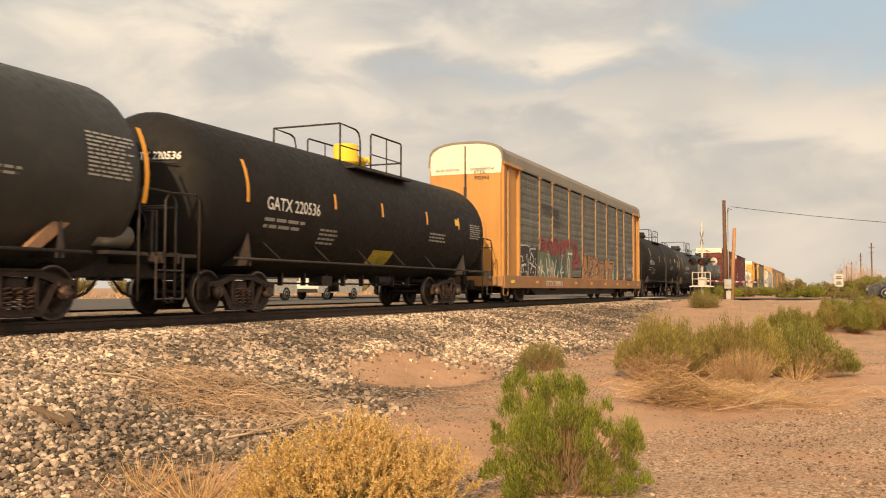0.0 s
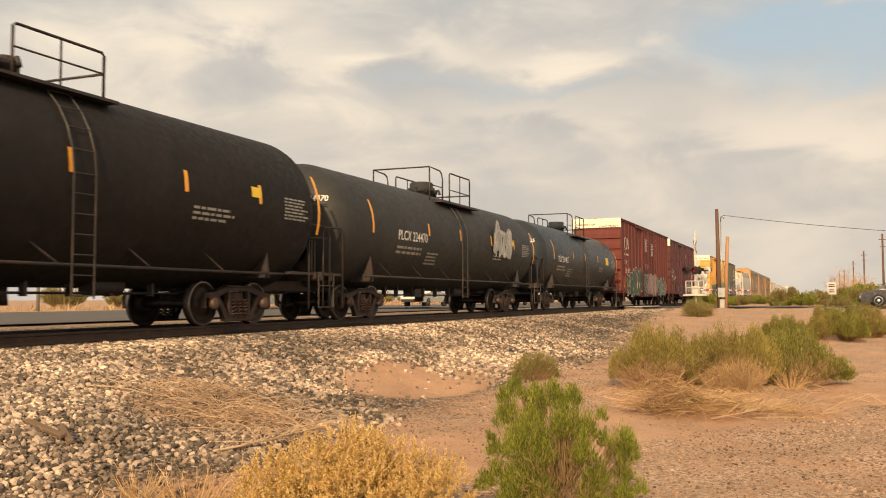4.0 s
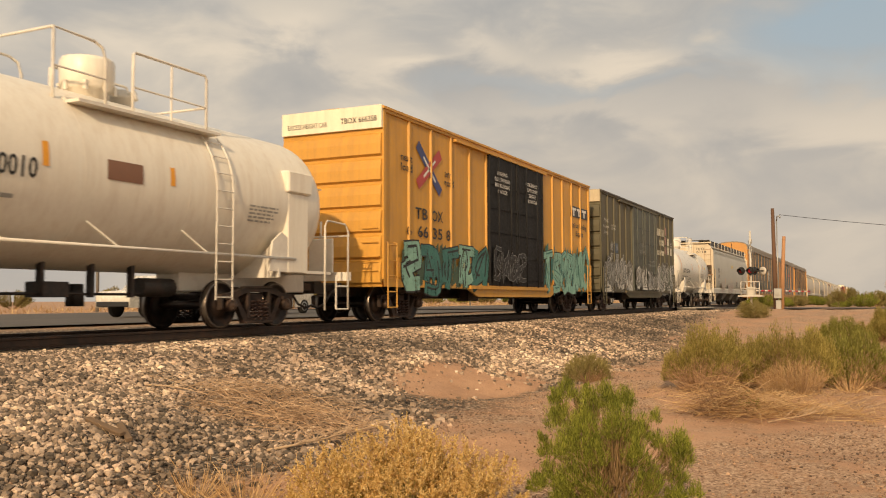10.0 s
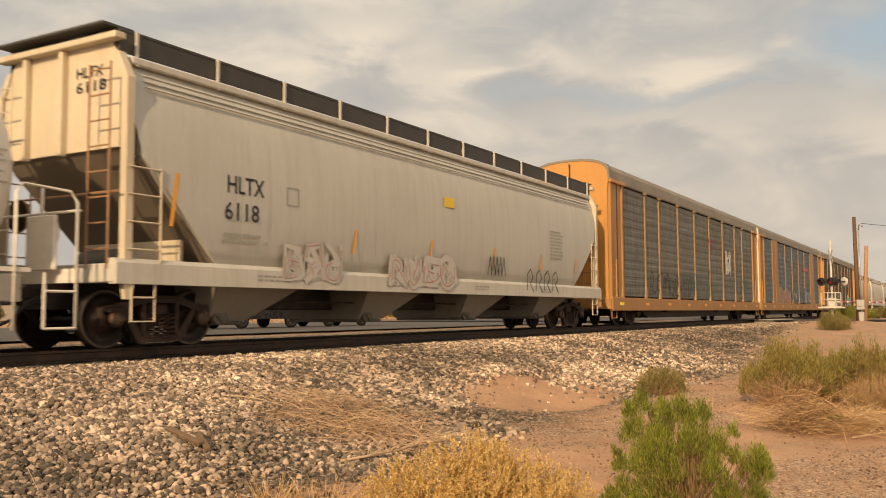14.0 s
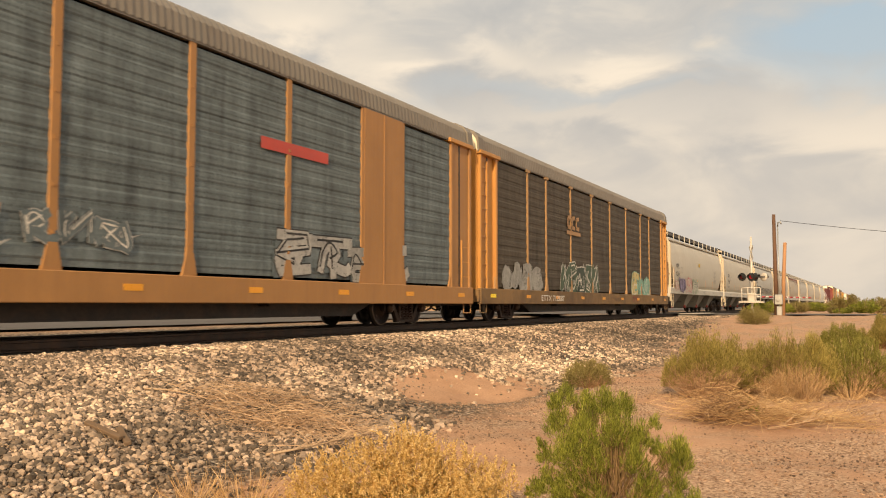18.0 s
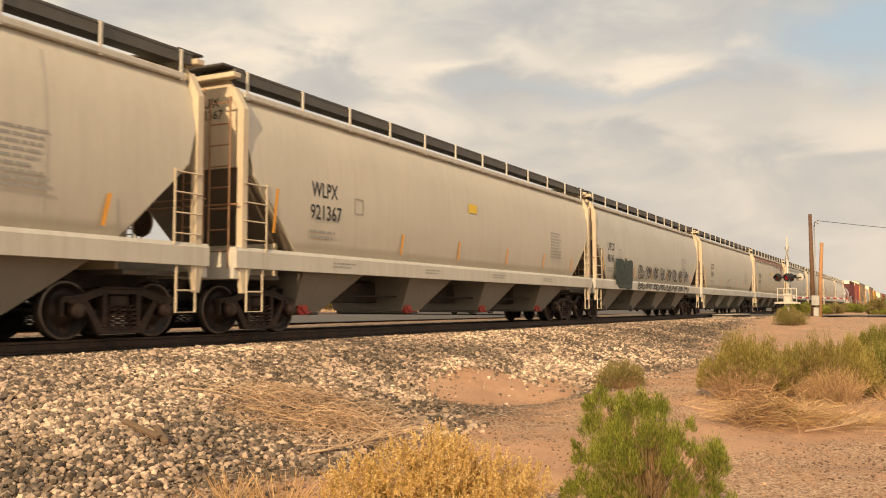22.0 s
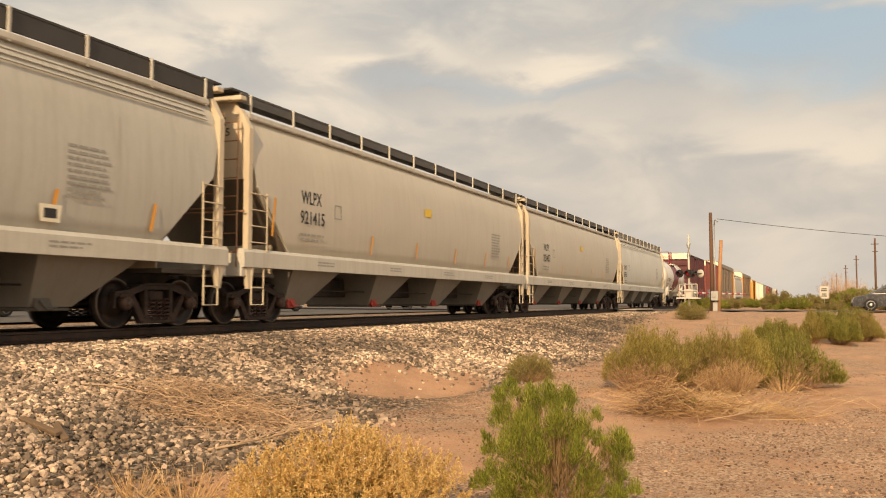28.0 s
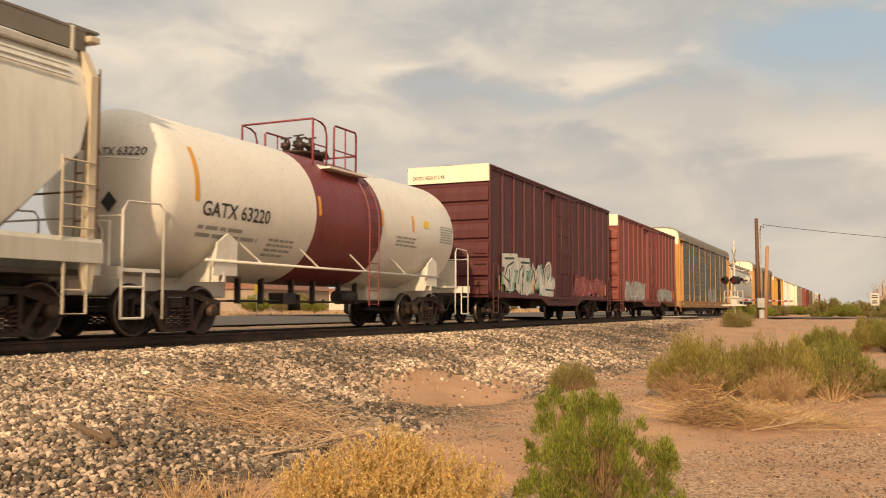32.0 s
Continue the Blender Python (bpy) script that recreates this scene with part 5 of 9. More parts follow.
        if sgn > 0:
            q = Mesh().lathe([(-0.45, 0.05), (-0.42, 0.2), (0.42, 0.2), (0.45, 0.05)], "x", (0.4, e + 0.75, 1.36), 14)
            part("air_reservoir", q, hop_dark, car)
            part("brake_wheel", Mesh().lathe([(-0.02, 0.27), (0.02, 0.27), (0.02, 0.22), (-0.02, 0.22), (-0.02, 0.27)], "y", (-0.75, e + 0.02, 2.1), 18).box(-0.9, -0.6, e + 0.04, e + 0.12, 1.9, 2.3, 0.02), rust_steel, car)
        q = Mesh().tube([(-W, e + sgn * 0.06, 2.35), (W, e + sgn * 0.06, 2.35)], 0.02, 5)
        part("end_rail", q, rust_steel, car)
    # roof walk on legs, hatches
    for sx in (1, -1):
        def build_bracket():
            return fix(Mesh().prism([(1.345, top - 0.06), (1.385, top - 0.08), (1.385, top + 0.42), (1.35, top + 0.42)], "y", -0.022, 0.022).box(1.2, 1.39, -0.022, 0.022, top + 0.42, top + 0.45).data("walk_bracket", hop_sill))
        for k in range(12):
            part("walk_bracket", shared("bracket", build_bracket), None, car, "", pose(0, 0.5 + (L - 1.0) * k / 11, 0, 0, 0, 0 if sx > 0 else 180))
    for sx in (1, -1):
        q = Mesh()
        q.box(*sorted((sx * 0.5, sx * 1.34)), 0.2, L - 0.2, top + 0.42, top + 0.46)
        # the outer edge hangs as a dark skirt
        q.box(*sorted((sx * 1.29, sx * 1.33)), 0.2, L - 0.2, top + (0.1 if ribbed else 0.24), top + 0.42)
        part("roof_walk", q, walk_m or (grating if ribbed else mesh_grating), car, "dark steel grating roof walk" if not walk_m else "pale steel roof walk")
    for e in (0.2, L - 0.2):
        part("end_walk", Mesh().box(-1.3, 1.3, e - 0.3, e + 0.3, top + 0.465, top + 0.5), walk_m or grating, car)
    q = Mesh()
    q.box(-0.42, 0.42, 1.2, L - 1.2, top + 0.22, top + 0.42, 0.04)
    part("hatch_cover", q, hop_sill, car)
    # bottom bays: upright faces with a slanted far edge, each with a gate at its foot
    sp = (L - 6.8) / (bays - 1)
    for k in range(bays):
        m = 2.6 + sp * k
        t, bt = sill_z[0] + 0.12, 0.4
        far = min(m + 2.1, L - 1.75)
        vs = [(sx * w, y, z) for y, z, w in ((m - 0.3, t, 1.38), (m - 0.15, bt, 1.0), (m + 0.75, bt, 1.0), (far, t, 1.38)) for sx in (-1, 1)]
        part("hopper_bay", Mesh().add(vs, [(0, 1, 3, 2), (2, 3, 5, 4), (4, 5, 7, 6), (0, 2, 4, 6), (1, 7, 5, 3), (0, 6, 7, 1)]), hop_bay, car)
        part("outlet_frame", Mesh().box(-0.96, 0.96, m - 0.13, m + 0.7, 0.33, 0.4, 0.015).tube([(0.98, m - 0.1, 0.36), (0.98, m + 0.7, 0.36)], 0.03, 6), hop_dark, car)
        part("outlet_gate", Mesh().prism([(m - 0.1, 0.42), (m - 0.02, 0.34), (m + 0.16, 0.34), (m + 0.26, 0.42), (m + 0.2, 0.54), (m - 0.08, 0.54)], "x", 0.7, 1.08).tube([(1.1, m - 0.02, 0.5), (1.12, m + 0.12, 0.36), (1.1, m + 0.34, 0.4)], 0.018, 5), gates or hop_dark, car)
    part("centre_sill", Mesh().box(-0.3, 0.3, -0.15, L + 0.15, 0.6, 1.1, 0.02).tube([(0.9, 2.8, 0.75), (0.9, L - 2.8, 0.75)], 0.02, 5), black_steel, car)
    x = W + 0.037
    if stripe:
        for yy, zz in ((1.0, 1.9), (L * 0.29, 1.72), (L * 0.44, 1.72), (L * 0.6, 1.72), (L * 0.75, 1.72), (L - 2.3, 1.72)):
            part("reflector_strip", Mesh().add([(x, yy, zz), (x, yy + 0.08, zz), (x, yy + 0.2, zz + (0.85 if yy == 1.0 else 0.5)), (x, yy + 0.12, zz + (0.85 if yy == 1.0 else 0.5))], [(0, 1, 2, 3)]), reflect, car)
    if mark:
        lettering(mark[0], car, mark_y + 0.05, mark_z, 0.3, letter_black, x=x, width=0.92)
        lettering(mark[1], car, mark_y, mark_z - 0.46, 0.3, letter_black, x=x, width=1.1 if len(mark[1]) > 5 else 0.85)
        bars(car, mark_y, mark_y + 1.1, mark_z - 0.88, mark_z - 0.66, 2, letter_grey, x, seed)
        part("stencil_box", Mesh().add([(x, mark_y + a, b) for a, b in ((1.6, 2.5), (1.95, 2.5), (1.95, 2.85), (1.6, 2.85), (1.63, 2.53), (1.92, 2.53), (1.92, 2.82), (1.63, 2.82))], [(0, 1, 5, 4), (1, 2, 6, 5), (2, 3, 7, 6), (3, 0, 4, 7)]), letter_grey, car)
        lettering(mark[0], car, 0.19, 4.2, 0.17, letter_black, x=0.35, width=0.62, face="y")
        lettering(mark[1], car, 0.19, 3.97, 0.17, letter_black, x=0.35, width=0.7, face="y")
    if stencil:
        bars(car, L - 4.2, L - 3.2, 2.1, 3.0, 9, letter_grey, x, seed + 5)
        for k in range(4):
            bars(car, L * (0.15 + 0.2 * k), L * (0.15 + 0.2 * k) + 0.9, sill_z[0] + 0.1, sill_z[0] + 0.24, 2, letter_grey, W + 0.064, seed + 9 + k)
    if placard:
        part("placard", Mesh().add([(x, L * 0.475, 3.06), (x, L * 0.475 + 0.5, 3.06), (x, L * 0.475 + 0.5, 3.3), (x, L * 0.475, 3.3)], [(0, 1, 2, 3)]), placard_yellow, car, "yellow safety placard")
    running_gear(car, L, -0.15, 1.36)
    return car

# ---- the train ----
STR_B = ((0.11, -5, 27), (0.33, 0, 13), (0.485, 0, 13), (0.665, 0, 13), (0.82, 0, 13), (0.975, -16, 30))
tank_car(-4.42, 17.0, "black tank car with a yellow end stripe and white stencils", faded_black, black_steel, black_steel, stripes=STR_B[:4] + STR_B[5:], seed=3, mark=None, r=1.68, zc=2.45, rail_span=(7.3, 10.9))
c = CARS[-1][0]
tank_bars(c, 1.68, 2.45, 12.6, 14.0, 2.05, 2.3, 3, letter_grey, 31)
tank_bars(c, 1.68, 2.45, 15.25, 16.35, 2.3, 3.05, 11, letter_grey, 32)
part("air_reservoir", Mesh().lathe([(-0.45, 0.05), (-0.42, 0.2), (0.42, 0.2), (0.45, 0.05)], "y", (1.1, 16.3, 1.42), 16), roof_grey, c, "grey air reservoir")
part("brace", Mesh().prism([(14.3, 1.1), (14.55, 1.1), (15.5, 1.8), (15.25, 1.95)], "x", 1.3, 1.42), rust_steel, c, "rusty brown brace")
tank_car(13.4, 16.1, "black tank car with a yellow valve bonnet and white numbers", brown_black, black_steel, black_steel, "GATX 220536", letter_white, stripes=STR_B, seed=5, dome_m=valve_yellow, rail_span=(6.6, 10.2), mark_at=(2.45, 2.15))
c = CARS[-1][0]
q = Mesh()
arc_strip(q, 1.62, 2.42, 7.75, 8.95, -50, -32, 0.012)
part("paint_patch", q, paint("yellow_olive", (0.42, 0.34, 0.03)), c, "sprayed yellow patch")

ar1 = autorack(31.3, 27.1, "yellow and grey autorack with white roof cap and graffiti", galv, ("ETTX", "702992"), edges=[2.0, 4.8, 6.75, 9.55, 12.1, 14.95, 17.5, 20.3, 22.25, 25.05])
scrawl(ar1, 22.9, 24.9, 1.45, 1.95, 1, P_WHITE, 1.478, 16, "white scrawled tag")
scrawl(ar1, 23.4, 24.3, 1.15, 1.45, 1, P_WHITE, 1.478, 17, "white scrawled tag")
scrawl(ar1, 25.25, 25.7, 1.7, 2.05, 2, P_BLACK, 1.385, 18, "black scrawled tag on the end bay")
bars(ar1, 25.3, 25.85, 3.35, 3.7, 4, letter_black, 1.384, 19)
graffiti(ar1, 2.0, 4.4, 0.75, 2.5, [P_BLACK, P_BLACK], P_WHITE, 1.462, 2, 11, "black and white graffiti letters", P_WHITE)
graffiti(ar1, 4.6, 11.2, 1.5, 2.75, [P_RED, P_RED], P_RED, 1.458, 6, 15, "red sprayed backdrop", P_BLACK, fat=1.0)
graffiti(ar1, 4.4, 10.0, 0.6, 2.3, [P_SAGE, P_GREEN, P_SAGE, P_SAGE], P_SAGE, 1.466, 5, 12, "red and green graffiti piece", P_WHITE, fat=1.3)
graffiti(ar1, 11.9, 19.3, 0.62, 2.3, [P_ORANGE, P_YEL, P_ORANGE, P_AQUA], P_BLACK, 1.462, 6, 13, "orange and aqua graffiti piece", P_BLACK)
q = Mesh()
for k in range(6):
    z = 3.74 + 0.075 * k
    q.add([(1.474, 5.3 - 0.05 * k, z), (1.474, 7.0 - 0.04 * k, z), (1.474, 7.0 - 0.04 * k, z + 0.035), (1.474, 5.3 - 0.05 * k, z + 0.035)], [(0, 1, 2, 3)])
worm(q, [(7.02, 3.72), (7.06, 4.06), (7.3, 3.74), (7.34, 4.08)], 0.055, 1.476)
worm(q, [(7.78, 4.0), (7.5, 4.02), (7.5, 3.88), (7.76, 3.86), (7.74, 3.72), (7.42, 3.72)], 0.05, 1.476)
part("emblem", q, letter_black, ar1, "faded black striped railway emblem")
bars(ar1, 6.85, 8.3, 3.22, 3.62, 2, letter_black, 1.474, 14)

tank_car(59.4, 15.2, "black tank car with white numbers and a broad tank", brown_black, black_steel, black_steel, "SOTX 1661", letter_white, stripes=STR_B, seed=7, r=1.75, zc=2.5, rail_h=0.55, rail_span=(5.2, 8.8), mark_at=(1.4, 1.6))
tank_car(75.4, 16.8, "weathered black tank car with white graffiti", black_old, black_steel, black_steel, "PLCX 224470", letter_white, stripes=STR_B, seed=8, mark_at=(3.4, 2.0), rail_span=(7.0, 10.6))
graffiti(CARS[-1][0], 11.3, 13.4, 2.0, 3.2, [P_SILVER], P_SILVER, 1.66, 3, 21, "white sprayed scrawl", P_WHITE)
tank_car(93.2, 15.8, "blue-black glossy tank car with white numbers and orange stripes", blue_black, black_steel, black_steel, "TILX 261425", letter_white, stripes=STR_B, seed=9, rail_span=(6.5, 9.95), mark_at=(2.45, 1.8))
q = Mesh()
arc_strip(q, 1.62, 2.42, 12.4, 13.1, -2, 12, 0.012)
part("placard", q, placard_yellow, CARS[-1][0], "orange safety placard")

cn = boxcar(110.8, 18.7, "brown-red boxcar with white cap and large green graffiti", cn_red, [(7.0, 9.45), (9.5, 12.0)], cn_red, 5.47, 17)
graffiti(cn, 1.5, 2.75, 0.7, 2.0, [P_GREEN, P_DGREEN, P_PINK], P_WHITE, 1.502, 2, 40, "small green and white graffiti piece", P_YEL, fat=1.4)
graffiti(cn, 2.65, 6.95, 0.68, 2.45, [P_DGREEN, P_GREEN, P_DGREEN, P_PINK], P_WHITE, 1.502, 5, 41, "large green and white graffiti piece", P_GREEN, fat=1.5)
graffiti(cn, 6.95, 12.05, 0.7, 2.45, [P_DGREEN, P_SAGE, P_PINK, P_DGREEN, P_BLACK], P_WHITE, 1.612, 6, 42, "green and pink graffiti piece with white edges", P_SILVER, fat=0.95)
graffiti(cn, 12.75, 17.2, 0.68, 2.2, [P_SAGE, P_DGREEN, P_SAGE, P_DGREEN, P_BLACK], P_WHITE, 1.502, 6, 47, "grey-green graffiti letters with thick white edges", P_SILVER, fat=0.95)
part("paint_patch", Mesh().add([(1.472, 0.95, 2.0), (1.472, 2.75, 2.02), (1.472, 2.8, 2.5), (1.472, 1.0, 2.52)], [(0, 1, 2, 3)]), paint("number_red", (0.26, 0.035, 0.03)), cn, "brighter red paint patch")
q = Mesh()
for k in range(3):
    spray(q, curve([(7.6 + 0.45 * k, 2.5), (7.7 + 0.45 * k, 2.85), (7.95 + 0.45 * k, 2.75), (7.75 + 0.45 * k, 2.6), (7.6 + 0.45 * k, 2.5)]), 0.018, 1.61)
part("graffiti", q, P_SILVER, cn, "thin white sprayed tags")["kind"] = "stuff"
scrawl(cn, 12.08, 12.7, 3.1, 4.85, 5, P_WHITE, 1.502, 44, "white scrawled tag down the side")
# round-cornered white railway emblem
q = Mesh()
worm(q, [(1.57, 4.28), (1.17, 4.3), (1.03, 4.15), (1.03, 3.78), (1.17, 3.62), (1.63, 3.62), (1.75, 3.75), (1.81, 4.25), (1.93, 4.28), (2.15, 3.66), (2.29, 3.64), (2.37, 4.28)], 0.05, 1.478)
part("emblem", q, letter_white, cn, "white railway emblem")
lettering("DWC", cn, 1.0, 2.65, 0.26, letter_white, x=1.474, width=0.85)
lettering("795", cn, 1.02, 2.1, 0.28, letter_white, x=1.474, width=0.7)
lettering("017", cn, 1.95, 2.1, 0.28, letter_white, x=1.474, width=0.7)
bars(cn, 1.0, 2.5, 3.15, 3.38, 1, letter_white, 1.474, 50)
bars(cn, 7.5, 8.6, 3.7, 4.6, 8, letter_white, 1.6, 51)
bars(cn, 10.0, 11.1, 3.5, 4.4, 8, letter_white, 1.6, 52)
lettering("DWC 795017", cn, -0.092, 4.86, 0.14, letter_black, x=0.15, width=1.15, face="y")

coer = boxcar(131.1, 15.5, "dark maroon boxcar with a panelled side and white numbers", coer_red, [(6.0, 9.7)], coer_red, 5.4, 15, hribs=True)
lettering("COER 173169", coer, -0.092, 4.98, 0.14, letter_black, x=0.2, width=1.05, face="y")
for s, y, z, w in (("CO", 0.55, 2.6, 0.55), ("ER", 1.52, 2.6, 0.5), ("17", 0.62, 2.12, 0.38), ("31", 1.55, 2.12, 0.38), ("69", 2.45, 2.12, 0.42)):
    lettering(s, coer, y, z, 0.3, letter_white, x=1.474, width=w)
for k, s in enumerate(("CLOSE AND LOCK", "DOOR BEFORE", "MOVING CAR")):
    lettering(s, coer, 8.2, 4.35 - 0.17 * k, 0.12, letter_white, x=1.58, width=1.05 if k == 0 else 0.85)
bars(coer, 1.5, 2.3, 1.9, 2.15, 2, letter_white, 1.474, 55)
bars(coer, 13.4, 14.6, 2.3, 3.0, 6, letter_white, 1.474, 56)
graffiti(coer, 2.5, 5.8, 0.95, 1.8, [coer_red, coer_red], P_SILVER, 1.502, 4, 61, "thin white sprayed tag", coer_red, fat=0.8)
graffiti(coer, 9.9, 13.7, 1.0, 1.95, [P_SILVER, P_GREY], P_SILVER, 1.502, 4, 62, "smeared silver graffiti", P_GREY)

chem = tank_car(147.6, 11.6, "short cream-white tank car with rusty seams on a white frame", cream_tank, white_steel, white_steel, None, letter_black, r=1.5, zc=2.55, stripes=((0.115, -14, 26), (0.335, -2, 12), (0.56, -2, 10)), seed=12, style="white", dome="round", rail_span=(4.4, 7.9))
tank_text("CMRX 80010", chem, 1.5, 2.55, 1.9, 2.3, 0.3, letter_black, 1.85)
tank_bars(chem, 1.5, 2.55, 1.95, 3.5, 1.95, 2.2, 2, letter_grey, 70)
tank_bars(chem, 1.5, 2.55, 8.6, 9.6, 2.05, 2.4, 5, letter_grey, 71)
lettering("CMRX 80010", chem, 0.42, 3.0, 0.15, letter_black, x=0.1, width=1.0, face="y")
for ya in (1.42, 10.2):
    q = Mesh().box(1.28, 1.5, ya - 0.36, ya + 0.36, 1.1, 2.75, 0.02).box(1.2, 1.56, ya - 0.42, ya + 0.42, 2.75, 3.2, 0.03)
    part("side_housing", q, cream_tank, chem, "tall cream sheet-metal housing")
q = Mesh()
arc_strip(q, 1.5, 2.55, 5.05, 5.8, -4, 8, 0.01)
part("placard", q, mat("brown_placard", (0.2, 0.1, 0.06), 0.6), chem, "brown placard")

ttx = boxcar(161.4, 17.65, "yellow boxcar with black doors and aqua graffiti", yellow_box, [(6.6, 9.05), (9.1, 11.6)], black_door, 5.38, 15)
graffiti(ttx, 0.9, 6.5, 0.75, 2.15, [P_TEAL, P_SAGE, P_AQUA, P_GREEN], P_BLACK, 1.502, 5, 81, "aqua graffiti piece", P_BLACK)
graffiti(ttx, 11.7, 17.3, 0.66, 2.75, [P_AQUA, P_AQUA, P_TEAL], P_BLACK, 1.502, 6, 82, "aqua and black graffiti piece", P_TEAL)
graffiti(ttx, 6.7, 9.6, 1.0, 2.3, [P_BLACK, black_door], P_GREY, 1.606, 4, 83, "grey smeared graffiti on the doors", P_BLACK, fat=0.6)
q = Mesh()
worm(q, [(1.85, 4.66), (3.25, 3.5)], 0.14, 1.474)
part("emblem", q, mat("emblem_blue", (0.04, 0.05, 0.16), 0.5), ttx, "crossed blue and red emblem")
q = Mesh()
worm(q, [(1.85, 3.58), (3.25, 4.58)], 0.15, 1.476)
part("emblem", q, mat("emblem_red", (0.4, 0.05, 0.04), 0.5), ttx)
q = Mesh()
worm(q, [(2.2, 4.37), (2.92, 3.77)], 0.035, 1.478)
worm(q, [(2.2, 3.83), (2.92, 4.35)], 0.035, 1.478)
part("emblem", q, letter_white, ttx)
for s, ya, zz, w in (("next", 0.92, 4.12, 0.62), ("load", 0.92, 3.86, 0.62), ("any", 3.52, 4.0, 0.5), ("road", 3.5, 3.74, 0.6), ("TB", 1.72, 2.68, 0.72), ("OX", 2.68, 2.68, 0.7), ("6", 1.24, 2.2, 0.26), ("66", 1.85, 2.2, 0.62), ("35", 2.72, 2.2, 0.6), ("8", 3.6, 2.2, 0.26)):
    lettering(s, ttx, ya, zz, 0.3 if zz < 3 else 0.2, letter_black, x=1.474, width=w)
lettering("TBOX 666358", ttx, -0.092, 4.95, 0.14, letter_black, x=0.3, width=1.05, face="y")
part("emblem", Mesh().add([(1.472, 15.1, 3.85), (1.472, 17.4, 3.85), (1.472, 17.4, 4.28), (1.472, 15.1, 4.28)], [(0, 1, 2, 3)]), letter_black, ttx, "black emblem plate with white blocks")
q = Mesh()
for k in range(3):
    q.add([(1.474, 15.22 + 0.7 * k, 4.12), (1.474, 15.8 + 0.7 * k, 4.12), (1.474, 15.8 + 0.7 * k, 4.22), (1.474, 15.22 + 0.7 * k, 4.22)], [(0, 1, 2, 3)])
    worm(q, [(15.51 + 0.7 * k, 4.12), (15.51 + 0.7 * k, 3.9)], 0.08, 1.474)
part("emblem", q, letter_white, ttx)
for k, (s, w) in enumerate((("CLOSE AND LOCK", 1.25), ("BOTH DOORS", 1.0), ("BEFORE", 0.65), ("MOVING CAR", 0.95))):
    lettering(s, ttx, 9.75 + (1.25 - w) / 2, 4.45 - 0.19 * k, 0.12, letter_white, x=1.58, width=w)
for k, (s, w) in enumerate((("-IMPORTANT-", 0.9), ("CLOSE THIS DOOR", 1.3), ("BEFORE CLOSING", 1.25), ("MAIN DOOR", 0.8))):
    lettering(s, ttx, 6.95 + (1.3 - w) / 2, 4.5 - 0.19 * k, 0.12, letter_white, x=1.58, width=w)
lettering("Rail car Pooling", ttx, 15.2, 3.42, 0.2, letter_black, x=1.474, width=2.0)
lettering("Experts", ttx, 15.75, 3.1, 0.2, letter_black, x=1.474, width=1.0)

GW_L = 15.85
faded_pink = mat("faded_pink_paint", (0.42, 0.22, 0.21), 0.65, 0, 0.12, 3, DUST, 0.2, True)
cream_cap = mat("cream_end_strip", (0.5, 0.42, 0.28), 0.7, 0, 0.25, 2, RUST, 0.25, True, 0.05, 30)
gw = boxcar(180.8, GW_L, "olive-green boxcar with painted squares and white graffiti", olive, [(5.7, 8.3), (8.35, 11.0)], olive_door, 5.46, 13, cap=False, roof_m=mat("weathered_boxcar_roof", (0.1, 0.1, 0.09), 0.7, 0, 0.2, 2, RUST, 0.3))
part("end_strip", Mesh().box(-1.47, 1.47, -0.07, -0.001, 4.86, 5.4, 0.01), cream_cap, gw, "pale cream strip across the top of the end")
GW_MIST = paint("grey_olive_mist", (0.16, 0.15, 0.115))
wildstyle(gw, 0.35, 5.5, 0.82, 2.5, [P_WHITE, P_SILVER, P_GREY, GW_MIST], P_BLACK, 1.502, 34, 91, "silver and white graffiti pieces")
wildstyle(gw, 5.75, 8.25, 1.0, 2.3, [P_WHITE, P_SILVER, P_GREY, GW_MIST], P_BLACK, 1.612, 16, 92, "white wildstyle graffiti")
wildstyle(gw, 8.4, 10.95, 1.0, 2.0, [P_WHITE, P_GREY, P_SILVER, GW_MIST], P_BLACK, 1.612, 18, 94, "white wildstyle graffiti on a door")
wildstyle(gw, 11.1, GW_L - 0.15, 0.84, 2.6, [P_WHITE, P_SILVER, P_SAGE, P_WHITE, GW_MIST], P_BLACK, 1.502, 36, 93, "grey wildstyle graffiti")
scrawl(gw, 14.75, 15.35, 3.55, 3.85, 2, P_WHITE, 1.502, 87, "white scrawled tag")
scrawl(gw, 0.4, 1.25, 3.35, 4.2, 3, P_WHITE, 1.502, 95, "white scrawled tag")
scrawl(gw, 1.65, 2.5, 3.7, 4.0, 2, P_WHITE, 1.502, 96, "white scrawled tag")
scrawl(gw, 1.6, 2.3, 2.95, 3.25, 1, P_SILVER, 1.502, 97, "silver scrawled tag")
scrawl(gw, 6.7, 7.9, 2.75, 3.45, 2, P_GREY, 1.612, 98, "faint grey scrawl on a door")
scrawl(gw, 8.6, 10.3, 2.2, 2.6, 2, P_GREY, 1.612, 99, "faint grey scrawl on a door")
part("paint_patch", Mesh().add([(1.474, 2.15, 2.7), (1.474, 2.95, 2.7), (1.474, 2.95, 3.15), (1.474, 2.15, 3.15)], [(0, 1, 2, 3)]), mat("blue_patch", (0.05, 0.08, 0.13), 0.6), gw, "blue paint patch under the letters")
